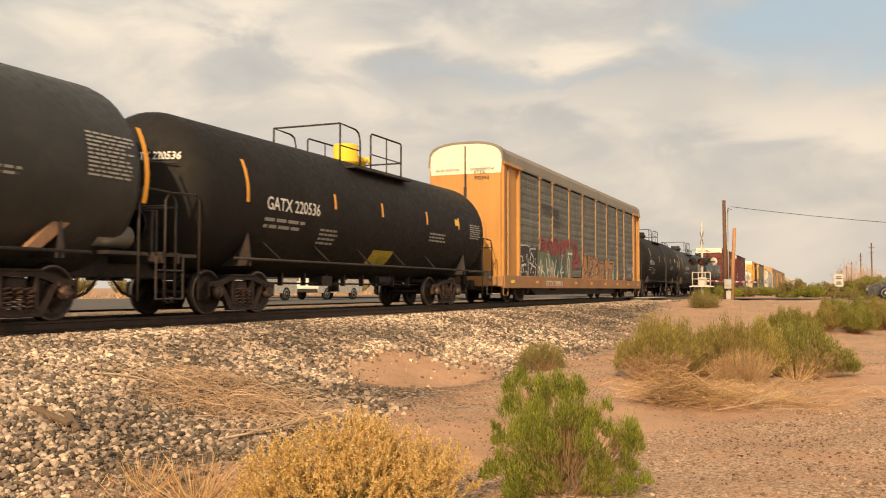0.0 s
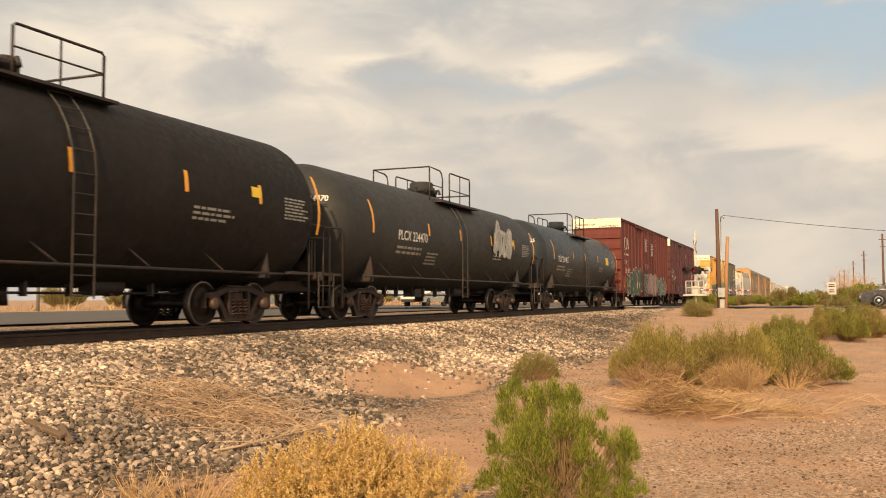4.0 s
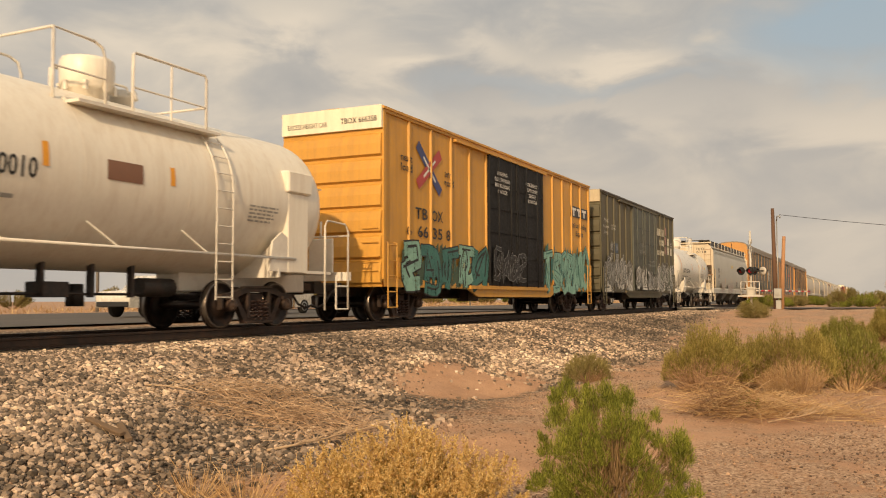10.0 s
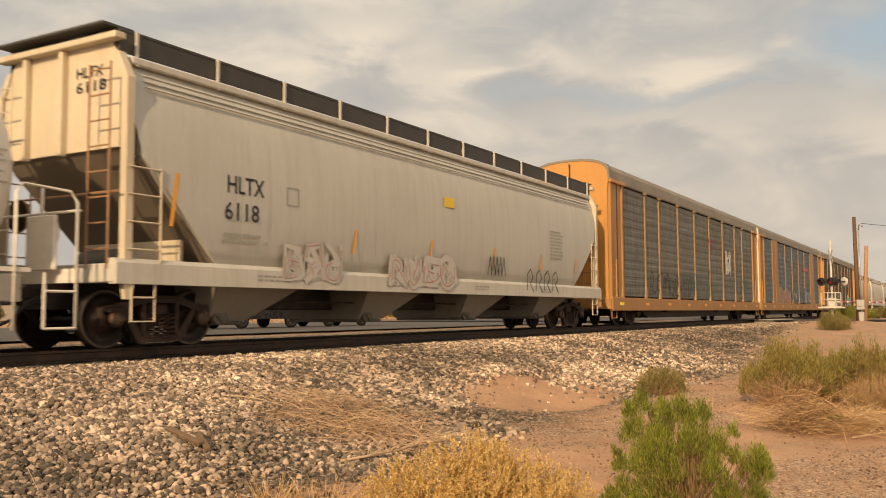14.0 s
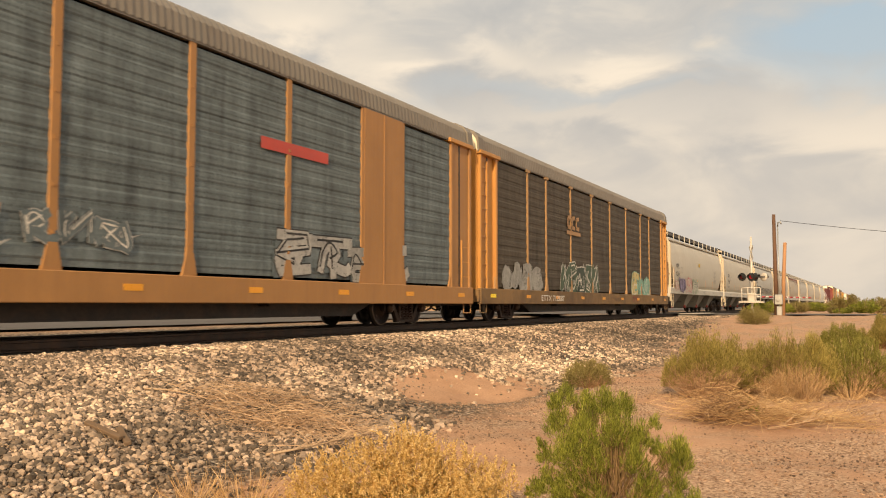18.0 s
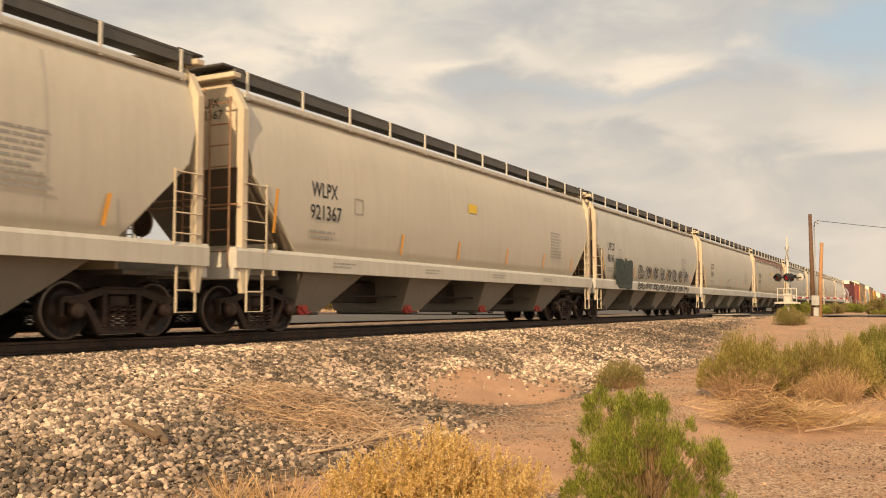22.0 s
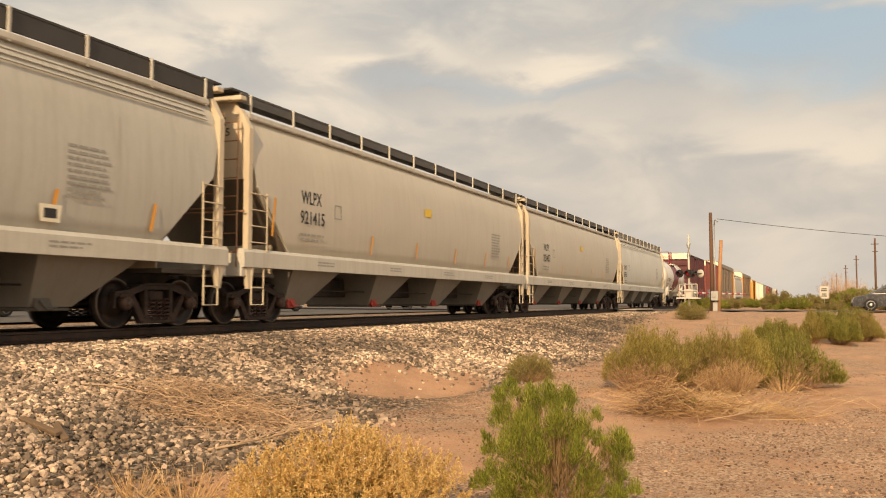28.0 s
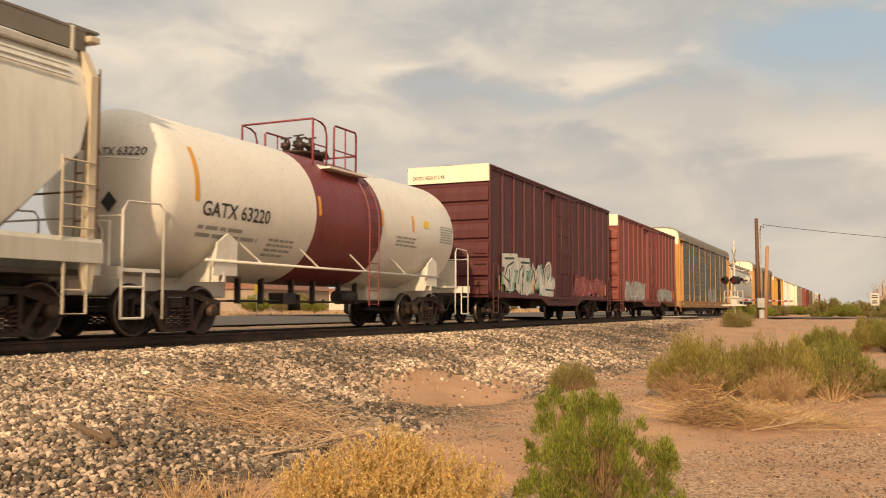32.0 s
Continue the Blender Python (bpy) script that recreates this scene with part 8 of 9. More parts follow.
def sprig_bush(seed, lobes, sprigs, leaf, twig):
    """A dense bush of short curved sprigs, each set with small leaves."""
    r = np.random.default_rng(seed)
    area = np.array([rad * h for _, _, _, rad, h in lobes])
    i = r.choice(len(lobes), sprigs, p=area / area.sum())
    L = np.array(lobes)[i]
    az, e = r.uniform(0, 2 * np.pi, sprigs), np.arccos(1 - r.random(sprigs) * 0.95)
    lay = r.uniform(0.62, 1.0, sprigs)
    n = np.stack([np.sin(e) * np.cos(az), np.sin(e) * np.sin(az), np.cos(e)], 1)
    c = L[:, :3] + n * lay[:, None] * np.stack([L[:, 3], L[:, 3], L[:, 4]], 1)
    way = unit(n * 0.7 + np.array([[0, 0, 0.7]]) + r.normal(0, 0.35, c.shape))
    ln = r.uniform(0.06, 0.15, sprigs)
    k = 30
    j = np.repeat(np.arange(sprigs), k)
    t = np.tile(np.linspace(0, 1, k), sprigs) + r.uniform(-0.02, 0.02, len(j))
    bend = unit(r.normal(0, 1, c.shape))[j] * (t ** 2 * 0.25)[:, None]
    p = c[j] + (way[j] + bend) * (t * ln[j])[:, None] + r.normal(0, 0.003, (len(j), 3))
    d = unit(way[j] * 0.7 + r.normal(0, 0.75, p.shape)) * ((1.1 - 0.6 * t) * r.uniform(0.014, 0.032, len(j)))[:, None]
    s = unit(np.cross(d, r.normal(0, 1, d.shape))) * r.uniform(0.0026, 0.0048, len(j))[:, None]
    m = Mesh()
    for q in range(260):
        b = c[q]
        a = np.array([b[0] * 0.3, b[1] * 0.3, -0.03])
        m.tube([tuple(a), tuple((a + b) / 2 + r.normal(0, 0.03, 3)), tuple(b)], [0.006, 0.004, 0.0015], 3, False)
    return quads("crown", p, d, s, leaf), m.data("stem", twig)


GREEN_LOBES = [(-0.35, 0.08, 0.77, 0.09, 0.2), (-0.43, -0.02, 0.75, 0.06, 0.15), (-0.05, 0.08, 0.69, 0.11, 0.27), (0.09, 0.13, 0.69, 0.1, 0.23), (-0.18, 0.08, 0.75, 0.07, 0.17), (-0.4, -0.02, 0.56, 0.11, 0.27), (-0.21, -0.07, 0.47, 0.13, 0.32), (0.04, -0.02, 0.49, 0.14, 0.34), (0.22, 0.03, 0.46, 0.1, 0.25),
                (0.32, -0.02, 0.62, 0.05, 0.12), (0.49, -0.04, 0.38, 0.1, 0.24), (0.52, -0.02, 0.31, 0.09, 0.2), (0.42, 0.03, 0.31, 0.08, 0.19), (-0.33, -0.12, 0.34, 0.13, 0.32), (-0.5, -0.02, 0.35, 0.07, 0.16), (-0.53, -0.02, 0.45, 0.04, 0.1), (-0.14, -0.14, 0.29, 0.13, 0.32), (0.36, 0.08, 0.4, 0.07, 0.16),
                (0.17, -0.12, 0.31, 0.11, 0.26), (-0.29, -0.14, 0.11, 0.14, 0.34), (0.27, -0.14, 0.14, 0.11, 0.27), (-0.47, -0.07, 0.13, 0.1, 0.24), (0.47, -0.02, 0.17, 0.09, 0.21), (-0.14, -0.12, 0.02, 0.13, 0.3), (0.12, 0.28, 0.36, 0.13, 0.32), (-0.21, 0.28, 0.58, 0.12, 0.29), (-0.05, 0.28, 0.15, 0.18, 0.42),
                (0.24, -0.12, 0.02, 0.13, 0.3), (-0.36, -0.12, -0.04, 0.13, 0.32), (0.46, -0.07, 0.01, 0.1, 0.23), (-0.58, -0.02, 0.08, 0.08, 0.19), (0.6, -0.02, 0.07, 0.06, 0.15)]
gb = plant("green_bush", "bright green broom bush with dry twigs at its foot", -1.82, 6.75, plume_bush(11, GREEN_LOBES, 56000, LEAF_GREEN, 0.034, 0.0018, STEM, 700, 16, 0.08), 15)
part("dry_twig", shrub_meshes(31, 0.66, 0.5, 120, 6, DRY, 0.08, 0.0016, DRY, 0.25, spread=0.5)[0], None, gb, "brown dry twigs", pose(0.06, -0.2, 0))["kind"] = "stuff"
YELLOW_LOBES = [(-0.62, 0.0, 0.1, 0.28, 0.36), (-0.3, 0.05, 0.12, 0.3, 0.5), (0.0, 0.1, 0.15, 0.3, 0.54), (0.12, -0.1, 0.12, 0.28, 0.5), (0.38, 0.0, 0.1, 0.3, 0.42), (0.68, 0.05, 0.08, 0.26, 0.32), (-0.45, -0.25, 0.05, 0.3, 0.34), (0.0, -0.3, 0.05, 0.34, 0.4), (0.45, -0.3, 0.04, 0.3, 0.32), (-0.74, -0.1, 0.0, 0.2, 0.26)]
plant("yellow_bush", "yellowed bush with dense small leaves beside the gravel", -3.22, 6.05, sprig_bush(12, YELLOW_LOBES, 1700, LEAF_YELLOW, LEAF_OLIVE), 25)
olive_a = plume_bush(13, dome_lobes(1, 0.74, 1.22, 8), 16000, LEAF_OLIVE, 0.06, 0.0038, DRY, 520, 14, 0.09)
olive_b = plume_bush(14, dome_lobes(2, 0.84, 1.08, 9), 16000, LEAF_GREEN2, 0.06, 0.0038, TWIG, 300, 14, 0.08)
olive_c = plume_bush(15, dome_lobes(3, 0.66, 1.2, 7), 13000, LEAF_OLIVE, 0.065, 0.0036, DRY, 620, 14, 0.1)
darker = tuft_bush(15, 0.6, 0.5, 60, 200, LEAF_DARK, 0.05, 0.005, TWIG, 0.12, 0.6, 200)
dry = shrub_meshes(16, 0.75, 0.6, 260, 14, STRAW, 0.08, 0.003, TWIG, 0.3, spread=0.7)
skirt = shrub_meshes(33, 0.66, 0.72, 260, 8, DRY, 0.09, 0.0028, DRY, 0.15, spread=0.7)[0]
part("dry_twig", skirt, None, plant("olive_bush", "olive-green desert bush with dry lower branches", -2.72, 16.5, olive_a, 12, 1.04), "brown dry twigs", pose(-0.05, -0.24, 0))["kind"] = "stuff"
plant("olive_bush", "olive bush behind a larger one", -2.35, 17.2, olive_c, 60, 1.02)
part("dry_twig", skirt, None, plant("olive_bush", "thin olive bush among dry stalks", -1.95, 17.4, olive_a, 200, 0.88), "brown dry twigs", pose(0.09, 0.23, 0))["kind"] = "stuff"
part("dry_twig", skirt, None, plant("olive_bush", "olive desert bush over straw-coloured stalks", -1.42, 17.0, olive_c, 190, 1.05), "brown dry twigs", pose(0.04, 0.25, 0))["kind"] = "stuff"
plant("olive_bush", "olive bush in a row of bushes", -1.1, 17.6, olive_a, 75, 1.0)
part("dry_twig", skirt, None, plant("olive_bush", "green desert bush beside dry stalks", -0.3, 18.1, olive_b, 8, 1.08), "brown dry twigs", pose(-0.03, -0.25, 0))["kind"] = "stuff"
plant("olive_bush", "small green desert bush on red dirt", -0.85, 18.4, olive_b, 160, 1.0)
plant("dry_bush", "straw-coloured dry bush between green bushes", -1.15, 16.3, dry, 40, 0.85)
plant("dry_bush", "straw-coloured dry bush under an olive bush", -1.5, 16.2, dry, 100, 0.7)
plant("dry_bush", "pale dry stalks at the foot of a green bush", -0.42, 17.3, shrub_meshes(26, 0.55, 0.75, 60, 4, STRAW, 0.1, 0.004, STRAW, 0.2, spread=0.4), 220, 0.8)
plant("dry_bush", "brown tangle of dry stalks", -2.7, 15.75, shrub_meshes(27, 0.62, 0.75, 300, 7, DRY, 0.09, 0.003, DRY, 0.15, spread=0.8), 140, 0.95)
plant("small_bush", "small olive bush on the gravel bank", -5.35, 17.9, darker, 20, 0.98)
plant("dry_bush", "reddish-brown twigs under a small bush", -5.2, 17.6, shrub_meshes(28, 0.4, 0.5, 200, 6, DRY, 0.06, 0.003, DRY, 0.15, spread=0.8), 30, 0.8)
plant("small_bush", "dark green bush beside the road crossing", -4.9, 42.6, darker, 90, 1.35)
plant("small_bush", "tiny green bush in dry grass", -1.62, 13.3, plume_bush(17, dome_lobes(5, 0.2, 0.3, 3, 0.2), 9000, LEAF_GREEN, 0.06, 0.003, STEM, 300), 0, 1.0)
for x, y, rad, hh, n, sd, mt, lab in ((-7.1, 9.2, 1.0, 0.3, 420, 18, TWIG, "tangle of grey-tan twigs on the gravel bank"), (-5.95, 8.8, 0.7, 0.34, 260, 19, TWIG, "tangle of pale twigs beside the yellow bush"), (-1.75, 12.95, 0.55, 0.5, 420, 22, STRAW, "heap of dry straw-coloured stalks under the bushes"), (-2.0, 12.8, 0.26, 0.5, 220, 21, DRY, "dark brown tangle in a heap of straw")):
    e = tagged(empty("dry_bush", pose(x, y, float(ground_z(x, y)), 0, 7 if x < -4 else 0, 0)), lab, "dry bush")
    part("twig", tangle(sd, rad, hh, n, mt)[0], None, e)["kind"] = "stuff"
plant("dry_grass_tuft", "tuft of dry grass at the gravel's edge", -4.6, 5.9, shrub_meshes(20, 0.36, 0.5, 55, 5, STRAW, 0.14, 0.0022, STRAW, 0.05, spread=0.35), 0, 1.0, "dry grass")
plant("dry_grass_tuft", "thin tuft of dry grass among the stones", -5.3, 6.1, shrub_meshes(29, 0.3, 0.42, 36, 4, STRAW, 0.12, 0.002, STRAW, 0.05, spread=0.35), 0, 1.0, "dry grass")
# green clumps that step back towards the road
for k, (x, y, s, b) in enumerate(((-0.9, 29.6, 0.9, olive_b), (0.1, 30.3, 0.95, olive_a), (0.95, 30.6, 1.05, olive_b), (1.6, 31.8, 0.95, olive_a), (1.2, 32.8, 1.05, olive_b), (0.2, 33.5, 0.95, olive_b), (-0.4, 27.2, 0.62, olive_b))):
    plant("olive_bush", "green desert bush beside the dirt path", x, y, b, 50 * k, s)
scrub = shrub_meshes(23, 1.6, 1.5, 240, 26, LEAF_DARK, 0.16, 0.016, TWIG, 0.25, clump=16, spread=0.7)
scrub2 = shrub_meshes(24, 1.5, 1.6, 240, 26, LEAF_GREEN, 0.16, 0.016, TWIG, 0.25, clump=16, spread=0.7)
rnd = random.Random(77)
for j in range(34):
    y = rnd.uniform(70, 112)
    x = -2.0 - (y - 70) * 0.05 + rnd.random() ** 1.4 * 20
    s = 0.8 + 0.9 * min(1, max(0, (x - 1) / 8)) + rnd.uniform(-0.15, 0.2)
    if abs(x - 8.0) < 0.8 or abs(x - 1.35) < 0.5:
        x += 1.8
    plant("scrub_bush", "dense green roadside scrub bush", x, y, scrub if rnd.random() < 0.45 else scrub2, rnd.uniform(0, 360), s, group="roadside scrub")
for j in range(26):
    y = rnd.uniform(65.5, 76)
    x = 2.5 + rnd.random() * 13 if j % 2 else -3.5 + rnd.random() * 8
    plant("scrub_bush", "dense green roadside scrub bush", x, y, scrub if j % 3 else scrub2, rnd.uniform(0, 360), 0.85 + rnd.uniform(-0.1, 0.2) if x > 3.5 else rnd.uniform(0.3, 0.45), group="roadside scrub")
for j in range(26):
    y, x = rnd.uniform(66, 130), -7.0 + rnd.uniform(-1.5, 2.5)
    plant("scrub_bush", "low green scrub beside the railway", x, y, scrub2 if rnd.random() < 0.6 else scrub, rnd.uniform(0, 360), rnd.uniform(0.45, 0.7), group="roadside scrub")
bare = shrub_meshes(25, 4.2, 2.2, 130, 16, TWIG, 0.35, 0.012, TWIG, 0.45, spread=0.9)
plant("bare_tree", "thin grey-brown leafless tree behind the scrub", 3.4, 118, bare, 0, 1.0, "tree")
plant("bare_tree", "thin grey-brown leafless tree behind the scrub", 6.0, 126, bare, 80, 0.85, "tree")
# the far plain: scrub beyond the other road
rnd = random.Random(78)
for j in range(70):
    y = rnd.uniform(-10, 330)
    x = -58 - rnd.random() ** 1.5 * 90
    plant("scrub_bush", "dusty green scrub bush on the far plain", x, y, scrub if rnd.random() < 0.6 else scrub2, rnd.uniform(0, 360), rnd.uniform(0.8, 1.7), group="plain scrub")


def stalks(name, label, n, area, l0, l1, w, material, flat=0.12):
    r = np.random.default_rng(len(name) + n)
    x, y = area(r, n)
    p = np.stack([x, y, ground_z(x, y) + r.uniform(0.005, 0.05, n)], 1)
    a = r.uniform(0, 2 * np.pi, n)
    d = np.stack([np.cos(a), np.sin(a), r.uniform(-0.01, flat, n)], 1) * r.uniform(l0, l1, n)[:, None]
    s = unit(np.cross(d, np.array([[0, 0, 1.0]]) + r.normal(0, 0.3, (n, 3)))) * w
    return tagged(new(name, quads(name, p, d, s, material)), label, "dry grass", kind="stuff")


stalks("straw_litter", "flattened pale straw stalks on red dirt", 1300, lambda r, n: (r.normal(-1.1, 0.6, n), r.normal(13.6, 0.5, n)), 0.15, 0.8, 0.0035, STRAW, 0.35)
stalks("straw_litter", "scattered dry stalks under the bushes", 900, lambda r, n: (r.normal(-1.3, 1.2, n), r.normal(15.4, 0.7, n)), 0.1, 0.5, 0.004, STRAW, 0.5)
stalks("straw_litter", "thin dry grass among the stones", 700, lambda r, n: (r.normal(-4.3, 0.8, n), r.normal(5.9, 0.6, n)), 0.06, 0.3, 0.002, STRAW, 0.9)
stalks("twig_litter", "dry twigs on the gravel bank", 260, lambda r, n: (r.normal(-7.4, 0.8, n), r.normal(9.3, 0.7, n)), 0.15, 0.7, 0.0035, TWIG, 0.3)


def branch(x, y, ang, L, r, label):
    q = Mesh()
    rr = random.Random(int(x * 100))
    tw = []
    main = []
    for k in range(7):
        t = k / 6
        main.append((x + L * t * math.cos(ang) + 0.05 * math.sin(5 * t), y + L * t * math.sin(ang) + 0.08 * math.sin(7 * t), float(ground_z(x + L * t * math.cos(ang), y + L * t * math.sin(ang))) + 0.03 + 0.16 * t))
    q.tube(main, [r * (1 - 0.75 * k / 6) for k in range(7)], 6)
    for k in range(2, 7):
        for _ in range(3):
            a = ang + rr.uniform(-1.1, 1.1)
            ln = L * rr.uniform(0.2, 0.5)
            b = main[k - 1]
            tw.append(Mesh().tube([b, (b[0] + ln * 0.5 * math.cos(a), b[1] + ln * 0.5 * math.sin(a), b[2] + 0.1), (b[0] + ln * math.cos(a + 0.3), b[1] + ln * math.sin(a + 0.3), b[2] + rr.uniform(0.02, 0.24))], [r * 0.35, r * 0.25, r * 0.1], 4, False))
    wood = mat("bleached_wood", (0.42, 0.3, 0.19), 0.8, 0, 0.2, 8)
    ob = part("fallen_branch", q, wood)
    for one in tw:
        part("twig", one, wood, ob)
    return tagged(ob, label, "branch")


branch(-5.75, 7.7, 0.9, 1.3, 0.016, "pale bare branch lying on the gravel")
branch(-8.1, 8.4, 0.55, 1.2, 0.012, "thin bare branch on the ballast bank")
branch(-1.3, 12.5, 0.2, 0.8, 0.012, "pale stalk lying on red dirt")
for x, y, a, L in ((-6.95, 6.65, -10, 0.6), (-6.75, 6.72, -34, 0.5)):
    ob = part("wood_scrap", Mesh().box(-L / 2, L / 2, -0.03, 0.035, -0.02, 0.025, 0.008), mat("weathered_wood", (0.15, 0.1, 0.06), 0.85, 0, 0.3, 6), None, "", pose(x, y, float(ground_z(x, y)) + 0.06, 14, 10, a))
    tagged(ob, "splintered grey-brown piece of wood on the ballast", "wood scrap")

# ---- road crossing ----
asphalt = mat("asphalt", (0.075, 0.066, 0.058), 0.9, 0, 0.15, 1.0, (0.2, 0.15, 0.11), 0.4, False, 0.3, 60)
asphalt_far = mat("worn_asphalt", (0.075, 0.066, 0.057), 0.9, 0, 0.12, 0.5, (0.14, 0.11, 0.085), 0.4, False, 0.2, 60)
concrete = mat("concrete", (0.42, 0.38, 0.32), 0.85, 0, 0.1, 3, DUST, 0.3, False, 0.2, 40)
pole_wood = mat("pole_wood", (0.12, 0.065, 0.038), 0.85, 0, 0.25, 4, (0.05, 0.03, 0.02), 0.5, True, 0.4, 40)
post_wood = mat("weathered_post_wood", (0.36, 0.19, 0.09), 0.8, 0, 0.2, 4, (0.16, 0.09, 0.05), 0.4, True, 0.3, 40)
grey_metal = mat("galvanised_metal", (0.35, 0.35, 0.33), 0.5, 0.6, 0.12, 4)
signal_white = mat("signal_white_paint", (0.5, 0.47, 0.41), 0.5, 0, 0.08, 4, RUST, 0.15)
signal_black = mat("signal_black_paint", (0.02, 0.02, 0.02), 0.5)
gate_white, gate_redm = mat("gate_white", (0.75, 0.7, 0.63), 0.5), mat("gate_red", (0.5, 0.04, 0.04), 0.5)
red_lens = bpy.data.materials.new("red_signal_lens")
red_lens.use_nodes = True
red_lens.node_tree.nodes["Principled BSDF"].inputs["Base Color"].default_value = (0.35, 0.01, 0.015, 1)
red_lens.node_tree.nodes["Principled BSDF"].inputs["Emission Color"].default_value = (1, 0.04, 0.06, 1)
red_lens.node_tree.nodes["Principled BSDF"].inputs["Emission Strength"].default_value = 0.1
dull_lens = mat("unlit_red_lens", (0.12, 0.012, 0.014), 0.25)


def road_strip(name, label, x0, x1, y0, y1, z, m, n=60, along="x"):
    rows = []
    for k in range(n + 1):
        t = k / n
        rows.append([(x0 + (x1 - x0) * t, y, z + 0.012) for y in (y0, y1)] if along == "x" else [(x, y0 + (y1 - y0) * t, z + 0.012) for x in (x0, x1)])
    q = Mesh()
    q.grid(rows, False, True)
    q.grid([[(a[0], a[1], a[2] - 0.3) for a in r] for r in rows], False, True)
    return tagged(part(name, q, m), label, "road", kind="structure")


road_strip("road", "dusty asphalt road that crosses the railway", -46, 120, 57.2, 64.5, -0.06, asphalt, along="x")
road_strip("frontage_road", "wide worn asphalt road beyond the railway", -43, -21.5, -120, 900, -0.17, asphalt_far, along="y")
for x in (XC - 1.6, XC, XC + 1.6):
    w = 0.6 if x != XC else 0.62
    tagged(part("crossing_panel", Mesh().box(x - w, x + w, 57.4, 64.3, -0.3, -0.012, 0.02), concrete), "pale concrete crossing panel between the rails", "crossing panel", kind="structure")

sg = tagged(empty("crossing_signal", pose(-6.6, 56.1, 0)), "white railway crossing signal with crossbuck and lowered striped gate", "crossing signal")
z0 = float(ground_z(-6.6, 56.1))
part("mast", Mesh().lathe([(z0, 0.07), (4.6, 0.06)], "z", (0, 0, 0), 12), signal_white, sg)
part("base", Mesh().box(-0.3, 0.3, -0.3, 0.3, z0 - 0.2, z0 + 0.25, 0.03), concrete, sg)
for s in (-1, 1):
    q = Mesh().box(-0.55, 0.55, -0.02, 0.0, -0.085, 0.085, 0.008)
    part("crossbuck_board", q, signal_white, sg, "", pose(0.02, -0.1 - 0.02 * s, 3.65, 0, 45 * s, -68))
q = Mesh().tube([(-0.6, 0, 2.2), (0.75, 0, 2.2)], 0.03, 8).box(-0.12, 0.12, -0.1, 0.1, 2.05, 2.35, 0.02)
part("cross_arm", q, signal_black, sg)
for j, (xx, yy, face) in enumerate(((-0.53, -0.1, -25), (0.0, -0.16, -25), (0.2, 0.1, 60), (0.68, 0.1, 150))):
    lamp = part("lamp_disc", Mesh().lathe([(-0.02, 0.245), (0.03, 0.245), (0.03, 0.1)], "y", (0, 0, 0), 24), signal_black if j < 3 else signal_white, sg, "", pose(xx, yy, 2.2, 0, 0, face))
    h = Mesh()
    rows = [[(0.15 * math.cos(a), yv, 0.15 * math.sin(a)) for a in (radians(d) for d in range(-20, 201, 20))] for yv in (0.0, -0.26)]
    h.grid(rows)
    part("hood", h, signal_black, lamp)
    part("lens", Mesh().lathe([(-0.035, 0.13), (-0.06, 0.1), (-0.065, 0.02)], "y", (0, 0, 0), 20), red_lens if j == 1 else dull_lens, lamp, "red lens")
q = Mesh().box(-0.25, 0.25, -0.2, 0.2, 0.75, 1.25, 0.03)
part("gate_mechanism", q, signal_white, sg)
q = Mesh()
for xx in (-0.55, -0.2, 0.2, 0.5):
    q.tube([(xx, -0.25, 0.72), (xx, -0.25, 1.55)], 0.03, 6)
for zz in (0.75, 1.15, 1.55):
    q.tube([(-0.55, -0.25, zz), (0.5, -0.25, zz)], 0.03, 6)
q.box(-0.7, 0.7, -0.5, 0.2, 0.66, 0.74)
part("service_cage", q, signal_white, sg)
# the arm: striped pieces in a line
ax, ay, al = 2.35, 9.75, 10.0
for k in range(16):
    t0, t1 = k / 16, (k + 1) / 16
    q = Mesh().tube([(0.3 + ax * t0, 0.1 + ay * t0, 1.02), (0.3 + ax * t1, 0.1 + ay * t1, 1.02)], 0.055, 6)
    part("arm_stripe", q, gate_redm if k % 2 else gate_white, sg)

p1 = tagged(empty("utility_pole", pose(-5.32, 56.75, 0)), "tall dark wooden utility pole with grey meter boxes", "utility pole")
zb = float(ground_z(-5.32, 56.75))
part("shaft", Mesh().tube([(0.03, 0, zb - 0.5), (0.0, 0, 3), (-0.03, 0, 5.95)], [0.135, 0.12, 0.1], 14), pole_wood, p1)
part("conduit", Mesh().tube([(0.2, -0.1, zb), (0.19, -0.1, 5.2)], 0.035, 8), grey_metal, p1)
part("meter_box", Mesh().box(-0.05, 0.4, -0.3, -0.12, 0.55, 1.15, 0.03).box(0.05, 0.36, -0.3, -0.1, -0.1, 0.45, 0.03).lathe([(-0.38, 0.1), (-0.3, 0.1)], "y", (0.15, 0, 0.85), 14), grey_metal, p1)
part("weather_head", Mesh().tube([(0.19, -0.1, 5.2), (0.22, -0.1, 5.45), (0.34, -0.1, 5.5), (0.4, -0.1, 5.35)], 0.045, 8), grey_metal, p1)
tagged(part("short_pole", Mesh().tube([(0, 0, float(ground_z(-4.9, 56.8)) - 0.4), (0.08, 0, 2), (0.2, 0, 4.25)], [0.115, 0.11, 0.1], 12), post_wood, None, "", pose(-4.95, 56.8, 0)), "short leaning weathered wooden pole", "pole")
q = Mesh()
pts = []
for k in range(41):
    t = k / 40
    pts.append((-4.98 + 48 * t, 56.65 + 8 * t, 5.55 - 7.4 * t + 7.0 * t * t))
